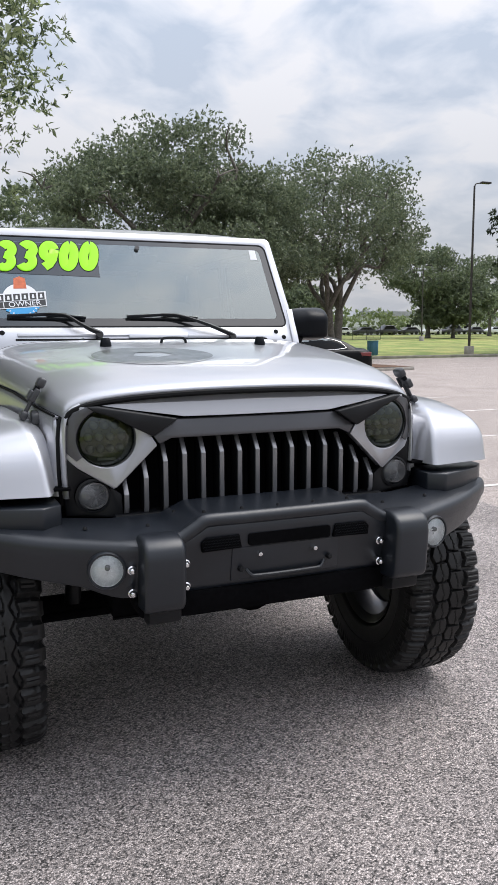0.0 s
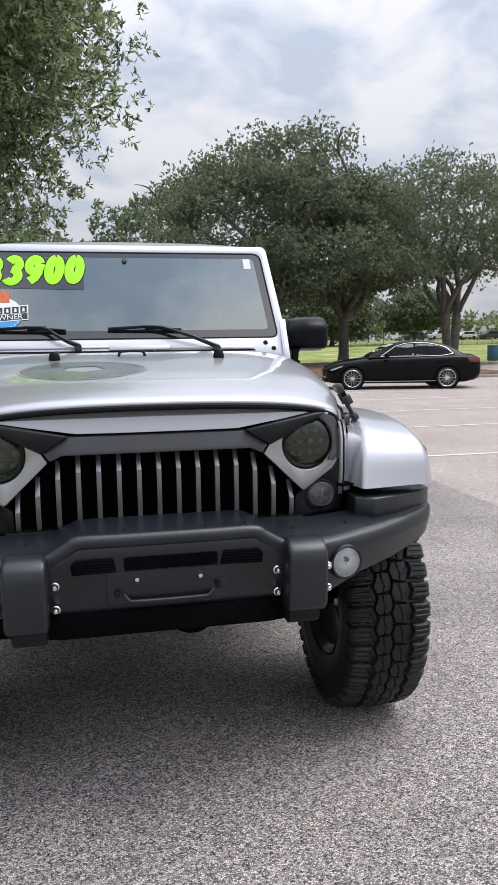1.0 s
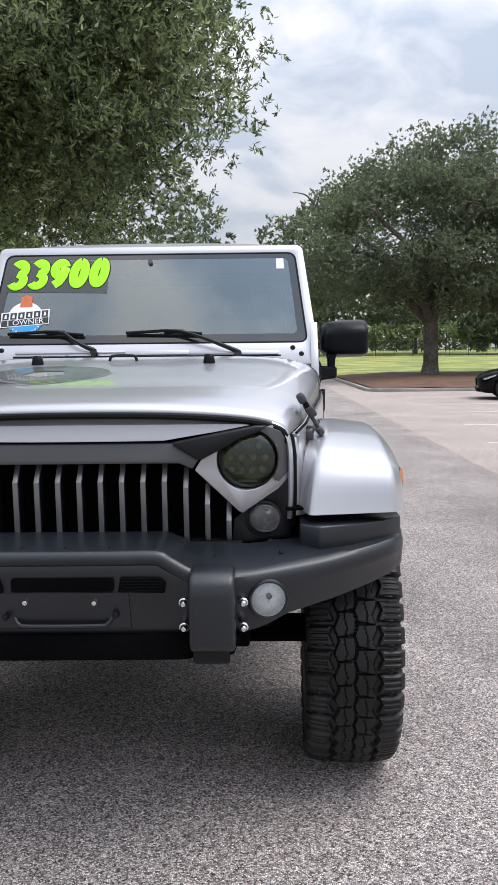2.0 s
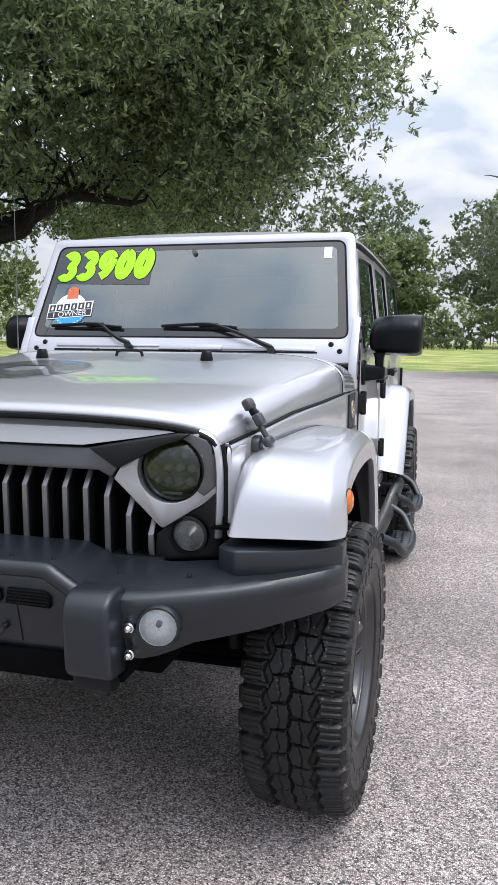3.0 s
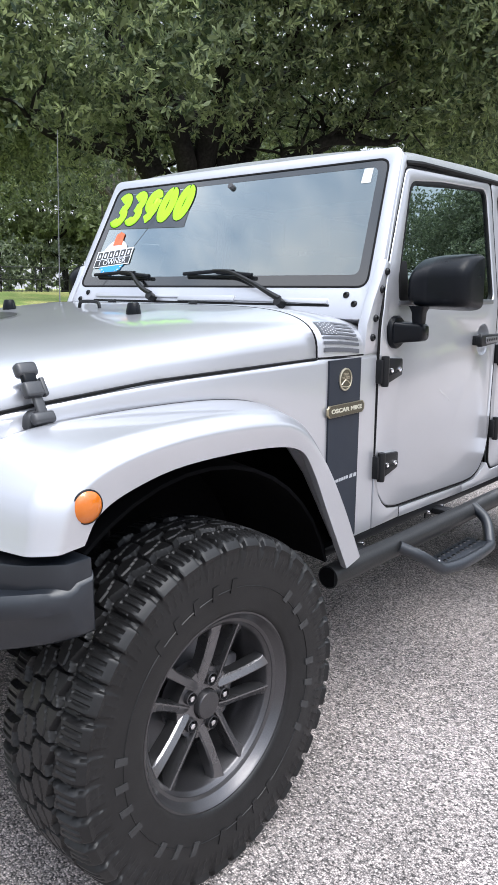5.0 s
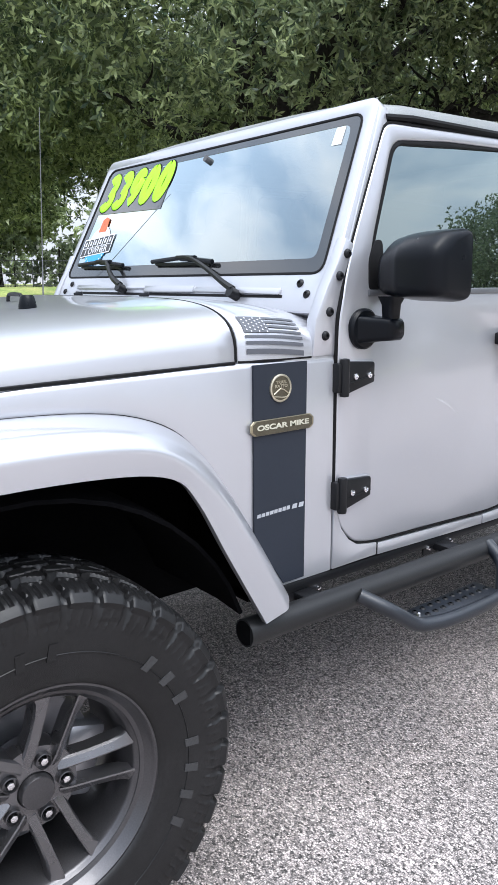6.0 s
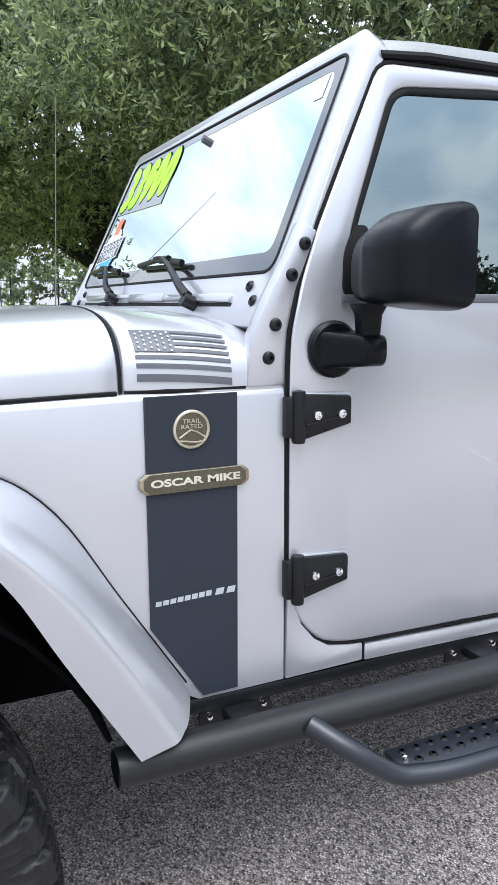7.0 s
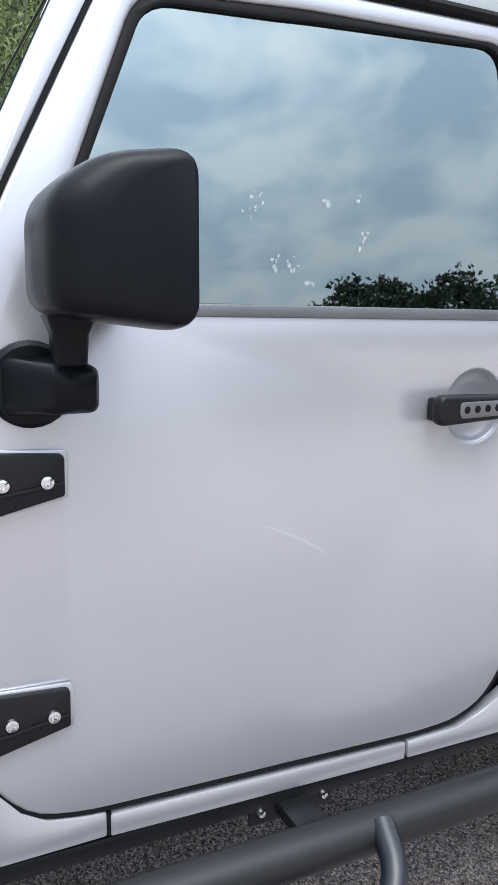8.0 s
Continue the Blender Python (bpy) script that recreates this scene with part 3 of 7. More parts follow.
SLAT = shader("satin_grey_slat_paint", (0.19, 0.19, 0.20), 0.33, 0.6, 0.2, grain=0.06, grain_size=600, stain=0.06, stain_size=5)
for k in range(-7, 8):
    x = 0.0617 * k
    t = 1.098 if abs(x) < 0.285 else 1.098 - (abs(x) - 0.285) * 0.80
    yb = nose(x, 1.0)
    prof = [(yb + 0.075, 0.868), (yb + 0.012, 0.868), (yb + 0.004, 0.885), (yb + 0.002, t - 0.052), (yb + 0.042, t + 0.002), (yb + 0.075, t + 0.006)]
    # slat sides are painted black for the shade between the slats
    slat = part("grille_slat", prism([(y + 0.006, z) for y, z in prof], "x", x - 0.0065, x + 0.0065, 0.002), SATIN_BLACK, suv)
    face = [(yb + 0.016, 0.870), (yb + 0.012, 0.868), (yb + 0.004, 0.885), (yb + 0.002, t - 0.052), (yb + 0.042, t + 0.002), (yb + 0.052, t + 0.002), (yb + 0.012, t - 0.050), (yb + 0.012, 0.885)]
    part("slat_face", prism(face, "x", x - 0.0075, x + 0.0075, 0.0015), SLAT, slat, "satin grey front of a slat with shade-black sides")
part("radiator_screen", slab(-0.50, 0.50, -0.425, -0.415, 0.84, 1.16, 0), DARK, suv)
part("grille_sill", slab(-0.47, 0.47, -0.50, -0.42, 0.848, 0.868, 0.004), SATIN_BLACK, suv)

# ---- bumper ----
B_FACE = [(0, -0.745), (0.44, -0.742), (0.50, -0.727), (0.55, -0.707), (0.65, -0.666), (0.75, -0.616), (0.85, -0.555), (0.905, -0.512), (0.948, -0.468)]
B_TOP = [(0, 0.882), (0.255, 0.882), (0.335, 0.846), (0.5, 0.845), (0.7, 0.856), (0.93, 0.880)]
B_LOW = [(0, 0.665), (0.49, 0.665), (0.53, 0.672), (0.60, 0.700), (0.75, 0.724), (0.93, 0.760)]
B_BACK = [(0, -0.50), (0.5, -0.50), (0.62, -0.47), (0.75, -0.42), (0.93, -0.36)]


def bumper_ring(x):
    ax = abs(x)
    f, t, l, b = lerp(ax, B_FACE), lerp(ax, B_TOP), lerp(ax, B_LOW), lerp(ax, B_BACK)
    b = max(b, f + 0.03)
    h = t - l
    r = min(0.03, (b - f) * 0.3)
    up = 0.012 * (1 if ax < 0.255 else max(0, 1 - (ax - 0.255) / 0.08))
    pts = [(b, t + 0.018), (f + 0.5 * (b - f), t + 0.012), (f + r * 1.3, t + up), (f + r * 0.5, t + up - 0.004), (f + 0.004, t - r * 0.45), (f, t - r), (f + 0.004, t - r - 0.02), (f + 0.008, t - 0.35 * h - 0.01),
           (f + 0.030, l + 0.03), (f + 0.042, l + 0.006), (f + 0.06, l), (b, l)]
    k = min(1.0, max(0.0, (ax - 0.900) / 0.049))
    e = 0.40 + 0.60 * math.sqrt(1 - 0.98 * k * k)
    cy, cz = (f + b) / 2 + 0.01, (t + l) / 2
    return [(x, cy + (y - cy) * e, cz + (z - cz) * (0.5 + 0.5 * e)) for y, z in pts]


stations = [-0.949, -0.9475, -0.944, -0.939, -0.932, -0.923, -0.912, -0.90, -0.88, -0.85, -0.8, -0.75, -0.7, -0.65, -0.6, -0.55, -0.52, -0.49, -0.45, -0.4, -0.36, -0.335, -0.315, -0.295, -0.275, -0.255, -0.23, -0.15, -0.07]
stations = stations + [0] + [-x for x in stations[::-1]]
bumper = part("bumper", sheet([bumper_ring(x) for x in stations], closed=True, cap=True), BUMPER_BLACK, suv, "black textured steel winch bumper", smooth=35)
part("valance", prism([(-0.47, 0.672), (0.47, 0.672), (0.45, 0.612), (0.30, 0.598), (-0.30, 0.598), (-0.45, 0.612)], "y", -0.715, -0.60, 0.008), DARK, bumper)
part("winch_slot", prism(rounded([(-0.128, 0.80), (0.140, 0.80), (0.140, 0.836), (-0.128, 0.836)], 0.008), "y", -0.7462, -0.72), DARK, bumper, "dark slot for the winch rope")
part("plate_mount", prism([(-0.7395, 0.796), (-0.718, 0.690), (-0.69, 0.690), (-0.69, 0.796)], "x", -0.178, 0.178, 0.004), BUMPER_BLACK, bumper)
part("plate_lip", tube(smooth_path([(-0.13, -0.722, 0.724), (-0.118, -0.728, 0.708), (-0.09, -0.730, 0.702), (0.09, -0.730, 0.702), (0.118, -0.728, 0.708), (0.13, -0.722, 0.724)], 4), 0.006, 8), BUMPER_BLACK, bumper)
for x, z, m in ((-0.093, 0.772, CHROME), (0.088, 0.770, CHROME), (-0.15, 0.729, SATIN_BLACK), (0.142, 0.735, SATIN_BLACK)):
    part("bolt", lathe([(0.001, -0.752 + 0.2 * (0.772 - z)), (0.006, -0.751 + 0.2 * (0.772 - z)), (0.0085, -0.747 + 0.2 * (0.772 - z)), (0.009, -0.715)], "y", (x, 0, z), 14), m, bumper)
for s in (1, -1):
    mesh_in = [(s * x, z) for x, z in [(0.150, 0.798), (0.158, 0.838), (0.262, 0.836), (0.275, 0.822), (0.272, 0.795)]]
    vent = part("vent", prism(mesh_in if s > 0 else mesh_in[::-1], "y", -0.7465, -0.72, 0.002), DARK, bumper, "black honeycomb mesh vent")
    bm = bmesh.new()
    for i in range(13):
        for j in range(5):
            x, z = s * (0.160 + 0.0085 * i + 0.004 * (j % 2)), 0.801 + 0.0082 * j
            tube([(x - 0.0042, -0.7485, z), (x, -0.7485, z + 0.0042), (x + 0.0042, -0.7485, z)], 0.0008, 4, bm)
    part("mesh", bm, PLASTIC, vent)
    prof = [(-0.70, 0.640), (-0.785, 0.648), (-0.806, 0.668), (-0.816, 0.80), (-0.811, 0.832), (-0.795, 0.852), (-0.765, 0.862), (-0.70, 0.862)]
    part("overrider", prism(prof, "x", s * 0.338, s * 0.456, 0.018, segments=4), BUMPER_BLACK, bumper, "black upright over-rider")
    part("overrider_foot", prism([(-0.74, 0.60), (-0.775, 0.615), (-0.778, 0.66), (-0.722, 0.66), (-0.70, 0.60)], "x", s * 0.345, s * 0.44, 0.008), SATIN_BLACK, bumper)
    for xb in (0.320, 0.476):
        for z in (0.699, 0.766):
            part("bolt", lathe([(0.001, -0.755), (0.006, -0.754), (0.0095, -0.749), (0.010, -0.740), (0.013, -0.738), (0.013, -0.70)], "y", (s * xb, 0, z), 14), CHROME, bumper)
    # fog lamp
    fog_m = Matrix.Translation((s * 0.543, -0.721, 0.766)) @ Matrix.Rotation(s * radians(11), 4, "Z")

    def on_bumper(name, bm, mt, parent, label=""):
        bm.transform(fog_m)
        return part(name, bm, mt, parent, label)

    fog = on_bumper("fog_lamp", lathe([(0.056, 0.03), (0.0545, 0.006), (0.0515, -0.001), (0.0485, -0.001), (0.0455, 0.004), (0.0455, 0.034)], "y", (0, 0, 0), 32), BUMPER_BLACK, bumper, "round clear fog lamp in a moulded collar")
    on_bumper("reflector", lathe([(0.0452, 0.003), (0.040, 0.007), (0.030, 0.012), (0.012, 0.014)], "y", (0, 0, 0), 28), LAMP_SILVER, fog)
    on_bumper("bulb_shield", lathe([(0.001, 0.000), (0.007, 0.002), (0.008, 0.013)], "y", (0.002, 0, 0.008), 14), GUNMETAL, fog)
    for dx, dz in ((-0.011, 0.0), (0.011, 0.0), (0.0, -0.012)):
        on_bumper("bulb_leg", tube([(0.002 + dx * 0.4, 0.006, 0.008 + dz * 0.4), (0.002 + dx * 1.6, 0.0125, 0.008 + dz * 1.6)], 0.0017, 6), LAMP_SILVER, fog)
    on_bumper("lens", lathe([(0.001, -0.009), (0.02, -0.007), (0.036, -0.002), (0.0455, 0.004)], "y", (0, 0, 0), 28), LENS_GLASS, fog)
    # plastic end cover on the wing
    poly = [(s * x, y) for x, y in [(0.635, -0.535), (0.69, -0.572), (0.78, -0.545), (0.885, -0.492), (0.941, -0.436), (0.943, -0.375), (0.80, -0.375), (0.64, -0.40)]]
    part("wing_cover", prism(poly if s > 0 else poly[::-1], "z", 0.856, 0.926, 0.006), BUMPER_BLACK, bumper, "black plastic step on the bumper wing")
    for x, y in ((0.30, -0.55), (0.40, -0.62), (0.58, -0.60)):
        part("rivet", lathe([(0.001, 0.008), (0.005, 0.006), (0.007, 0)], "z", (s * x, y, lerp(abs(x), B_TOP) + 0.012), 10), SATIN_BLACK, bumper)


roll = [(x, lerp(abs(x), B_FACE) + 0.016, lerp(abs(x), B_TOP) - 0.010 + 0.012 * max(0.0, min(1.0, 1 - (abs(x) - 0.255) / 0.08))) for x in (-0.36, -0.345, -0.325, -0.275, -0.25, -0.15, 0, 0.15, 0.25, 0.275, 0.325, 0.345, 0.36)]
part("bumper_roll", tube(smooth_path(roll, 3), 0.0215, 12), BUMPER_BLACK, bumper, smooth=60)
for x in (-0.24, -0.12, 0.0, 0.12, 0.24):
    part("rivet", lathe([(0.001, 0.007), (0.004, 0.006), (0.006, 0)], "z", (x, -0.665, 0.8945), 10), SATIN_BLACK, bumper)


# ---- flares ----
FLARE = [
    [(0.638, -0.435, 0.955), (0.662, -0.546, 0.953), (0.912, -0.503, 0.952), (0.948, -0.458, 0.951), (0.946, -0.395, 0.954)],
    [(0.650, -0.41, 1.07), (0.682, -0.492, 1.078), (0.908, -0.472, 1.062), (0.946, -0.415, 1.043), (0.941, -0.352, 1.005)],
    [(0.672, -0.355, 1.135), (0.716, -0.402, 1.147), (0.897, -0.364, 1.122), (0.941, -0.311, 1.096), (0.936, -0.26, 1.038)],
    [(0.712, -0.15, 1.160), (0.76, -0.15, 1.169), (0.906, -0.12, 1.155), (0.943, -0.10, 1.124), (0.938, -0.10, 1.063)],
    [(0.752, 0.18, 1.162), (0.80, 0.18, 1.166), (0.912, 0.18, 1.150), (0.944, 0.175, 1.117), (0.938, 0.17, 1.058)],
    [(0.782, 0.37, 1.128), (0.82, 0.365, 1.127), (0.916, 0.345, 1.104), (0.945, 0.325, 1.082), (0.938, 0.325, 1.030)],
    [(0.792, 0.49, 1.042), (0.83, 0.485, 1.038), (0.907, 0.462, 1.008), (0.945, 0.445, 0.975), (0.938, 0.392, 0.962)],
    [(0.799, 0.60, 0.868), (0.84, 0.598, 0.865), (0.907, 0.573, 0.845), (0.944, 0.550, 0.825), (0.938, 0.468, 0.826)],
    [(0.803, 0.722, 0.676), (0.84, 0.718, 0.668), (0.905, 0.690, 0.652), (0.939, 0.658, 0.638), (0.933, 0.590, 0.618)],
]


def creased(pts, radii, n=4):
    """Straight runs between the points, with each inner corner rounded by its own radius."""
    out = [pts[0]]
    for k in range(1, len(pts) - 1):
        a, b, c = pts[k - 1], pts[k], pts[k + 1]
        rr = min(radii[k - 1], (a - b).length * 0.45, (c - b).length * 0.45)
        p, q = b + (a - b).normalized() * rr, b + (c - b).normalized() * rr
        out += [p * (1 - i / n) ** 2 + b * 2 * (i / n) * (1 - i / n) + q * (i / n) ** 2 for i in range(n + 1)]
    return out + [pts[-1]]


def flare_mesh(rows, s):
    cols = []
    for j in range(5):
        cols.append(smooth_path([r[j] for r in rows], 5))
    out = []
    for i in range(len(cols[0])):
        pts = [cols[j][i] for j in range(5)]
        line = creased(pts, (0.02, 0.016, 0.012))
        a, b = pts[4], pts[0]
        line.append(Vector((a.x - 0.015, a.y, a.z)))
        line.append(Vector((a.x - 0.022, a.y, a.z + 0.004)))
        out.append([(s * p.x, p.y, p.z) for p in line])
    return sheet(out, thick=0.006)


REAR = [[(max(x, 0.80), 2.95 - y, z) for x, y, z in row] for row in FLARE[:3:-1]] + [[(max(x, 0.80), 2.95 + y, z) for x, y, z in row] for row in FLARE[5:]]
for s in (1, -1):
    flare = part("fender_flare", flare_mesh(FLARE, s), SILVER, suv, smooth=32)
    part("flare_seam", tube([(s * (p.x + 0.004), p.y, p.z - 0.001) for p in smooth_path([r[0] for r in FLARE[2:]], 5)], 0.0026, 6), SEAL, flare)
    part("flare_underside", prism([(x, y) for x, y in ([(s * 0.60, -0.49), (s * 0.915, -0.45), (s * 0.90, -0.36), (s * 0.60, -0.36)][::s])], "z", 0.955, 0.962), DARK, flare)
    part("fender_flare", flare_mesh(REAR, s), SILVER, suv, smooth=60)
    m = face_to((s * 0.9445, -0.384, 1.030), (0.12, 1 * s, 0) if s > 0 else (0.12, -1, 0), (0, 0, 1))
    marker = part("marker_lamp", lathe([(0.035, -0.008), (0.0358, 0.0), (0.0345, 0.002), (0.02, 0.002)], "z", (0, 0, 0), 24), SATIN_BLACK, flare)
    marker.data.transform(m)
    lens = part("lens", lathe([(0.001, 0.014), (0.016, 0.012), (0.028, 0.007), (0.034, 0.0)], "z", (0, 0, 0), 24), AMBER, marker, "amber side marker lens")
    lens.data.transform(m)


# ---- windscreen, doors, roof ----
WS_LOW, WS_TOP = Vector((0, 0.936, 1.460)), Vector((0, 1.142, 1.897))
WS_UP = (WS_TOP - WS_LOW).normalized()
WS_OUT = Vector((0, -WS_UP.z, WS_UP.y))
WS_H = (WS_TOP - WS_LOW).length


def on_screen(x, v, out=0.0):
    """A point of the windscreen's plane: x across, v metres up the slope from the glass's lower edge."""
    return Vector((x, 0, 0)) + WS_LOW + WS_UP * v + WS_OUT * out


def screen_plate(poly, a, b, holes=(), bevel=0.0):
    bm = prism(poly, "z", a, b, bevel, holes)
    for v in bm.verts:
        v.co = on_screen(v.co.x, v.co.y, v.co.z)
    return bm


pane = rounded([(-0.757, 0.0), (0.757, 0.0), (0.707, WS_H), (-0.707, WS_H)], 0.04, 5)
outer = rounded([(-0.806, -0.115), (0.806, -0.115), (0.800, 0.03), (0.745, WS_H + 0.045), (-0.745, WS_H + 0.045), (-0.800, 0.03)], 0.035, 5)
part("windscreen_frame", screen_plate(outer, -0.055, 0.0, [pane], 0.005), SILVER, suv, smooth=50)
inner = rounded([(-0.712, 0.045), (0.712, 0.045), (0.672, WS_H - 0.028), (-0.672, WS_H - 0.028)], 0.03, 5)
screen = part("windscreen", screen_plate(rounded([(-0.755, 0.002), (0.755, 0.002), (0.705, WS_H - 0.002), (-0.705, WS_H - 0.002)], 0.038, 5), -0.006, -0.002), [WINDSCREEN, CLEAR_BACK], suv, "raked windscreen reflecting clouds", smooth=0)
screen.visible_shadow = False
clear_back(screen, WS_OUT)
FRIT = shader("black_ceramic_print", (0.012, 0.0125, 0.0135), 0.12, 0.0, 1.0, grain=0.1, grain_size=300, stain=0.1)
part("frit_band", screen_plate(rounded([(-0.755, 0.002), (0.755, 0.002), (0.705, WS_H - 0.002), (-0.705, WS_H - 0.002)], 0.038, 5), -0.0025, -0.0012, [inner]), FRIT, screen, "black printed border of the glass")
part("screen_seal", tube([tuple(on_screen(x, v, -0.003)) for x, v in pane + pane[:1]], 0.0055, 6, cap=False), SEAL, screen)
for s in (1, -1):
    # side plate of the windscreen frame, with its bolts
    side = [(0.858, 1.243), (0.9435, 1.243), (0.9445, 1.345), (0.967, 1.434), (1.0085, 1.535), (0.976, 1.552), (0.944, 1.485), (0.906, 1.42), (0.868, 1.34)]
    hp = part("pillar_plate", prism(side, "x", s * 0.770, s * 0.806, 0.005), SILVER, suv)
    pillar = [(0.982, 1.50), (1.003, 1.535), (1.168, 1.862), (1.186, 1.908), (1.160, 1.912), (1.136, 1.85)]
    bm = prism(pillar, "x", s * 0.72, s * 0.800, 0.005)
    for v in bm.verts:
        v.co.x -= s * max(0, v.co.z - 1.50) * 0.125
    part("windscreen_pillar", bm, SILVER, suv)
    for y, z in ((0.981, 1.510), (0.953, 1.452), (0.918, 1.359), (0.903, 1.297)):
        b = part("pillar_bolt", lathe([(0.004, 0.004), (0.005, 0.009), (0.009, 0.008), (0.0125, 0.003), (0.013, -0.002)], "x", (s * 0.806, y, z) if s > 0 else (0, 0, 0), 16), SATIN_BLACK, hp)
        if s < 0:
            b.data.transform(Matrix.Translation((-0.806, y, z)) @ Matrix.Diagonal((-1, 1, 1, 1)))
    for x, v in ((0.687, -0.03), (0.727, -0.062)):
        bm = lathe([(0.004, 0.002), (0.006, 0.007), (0.010, 0.005), (0.0125, 0.0), (0.013, -0.004)], "z", (0, 0, 0), 16)
        for q in bm.verts:
            q.co = on_screen(s * x + q.co.x, v + q.co.y, q.co.z)
        part("frame_bolt", bm, SATIN_BLACK, hp)
    # hinged strips under the glass
part("cowl_strip", screen_plate([(-0.62, -0.052), (-0.10, -0.050), (-0.10, -0.040), (-0.62, -0.036)], -0.001, 0.008, bevel=0.002), SILVER, suv)
part("cowl_strip", screen_plate([(-0.10, -0.064), (0.20, -0.062), (0.20, -0.040), (-0.10, -0.040)], -0.001, 0.010, bevel=0.003), SILVER, suv)
part("cowl_strip", screen_plate([(0.20, -0.060), (0.62, -0.066), (0.62, -0.046), (0.20, -0.044)], -0.001, 0.008, bevel=0.003), SILVER, suv)
part("cowl_gap", screen_plate([(-0.63, -0.072), (0.63, -0.074), (0.63, -0.066), (-0.63, -0.062)], -0.001, 0.0015), SEAL, suv)


def skin_x(z):
    """Half-width of the doors' outer skin at height z."""
    return 0.814 - max(0.0, z - 1.395) * 0.125 - max(0, 1.0 - z) * 0.012


def side_plate(poly, s, thick=0.02, holes=(), bevel=0.004, out=0.0, segments=2):
    bm = prism(poly, "x", 0.0, -thick, bevel, holes, segments)
    for v in bm.verts:
        v.co.x = s * (v.co.x + skin_x(v.co.z) + out)
    return bm


FRONT_DOOR = [(1.177, 1.868), (1.012, 1.536), (0.970, 1.432), (0.948, 1.343), (0.945, 1.252), (0.946, 0.835), (0.965, 0.760), (1.022, 0.696), (1.100, 0.680), (1.40, 0.669), (1.70, 0.657), (1.79, 0.661),
              (1.856, 0.688), (1.905, 0.752), (1.925, 0.85), (1.928, 1.40), (1.914, 1.84), (1.902, 1.892)]
FRONT_HOLE = rounded([(1.062, 1.408), (1.092, 1.54), (1.205, 1.824), (1.46, 1.846), (1.866, 1.860), (1.886, 1.406)], 0.045, 5)
REAR_DOOR = [(1.940, 0.86), (1.952, 0.70), (1.985, 0.665), (2.33, 0.66), (2.39, 0.72), (2.47, 0.88), (2.56, 1.03), (2.68, 1.15), (2.715, 1.30), (2.70, 1.86), (2.68, 1.895), (1.912, 1.893), (1.924, 1.84)]
REAR_HOLE = rounded([(1.985, 1.408), (1.97, 1.855), (2.62, 1.855), (2.655, 1.408)], 0.045, 5)


def grown(poly, d):
    c = Vector((sum(p[0] for p in poly) / len(poly), sum(p[1] for p in poly) / len(poly)))
    return [tuple(c + (Vector(p) - c) * (1 + d / (Vector(p) - c).length)) for p in poly]


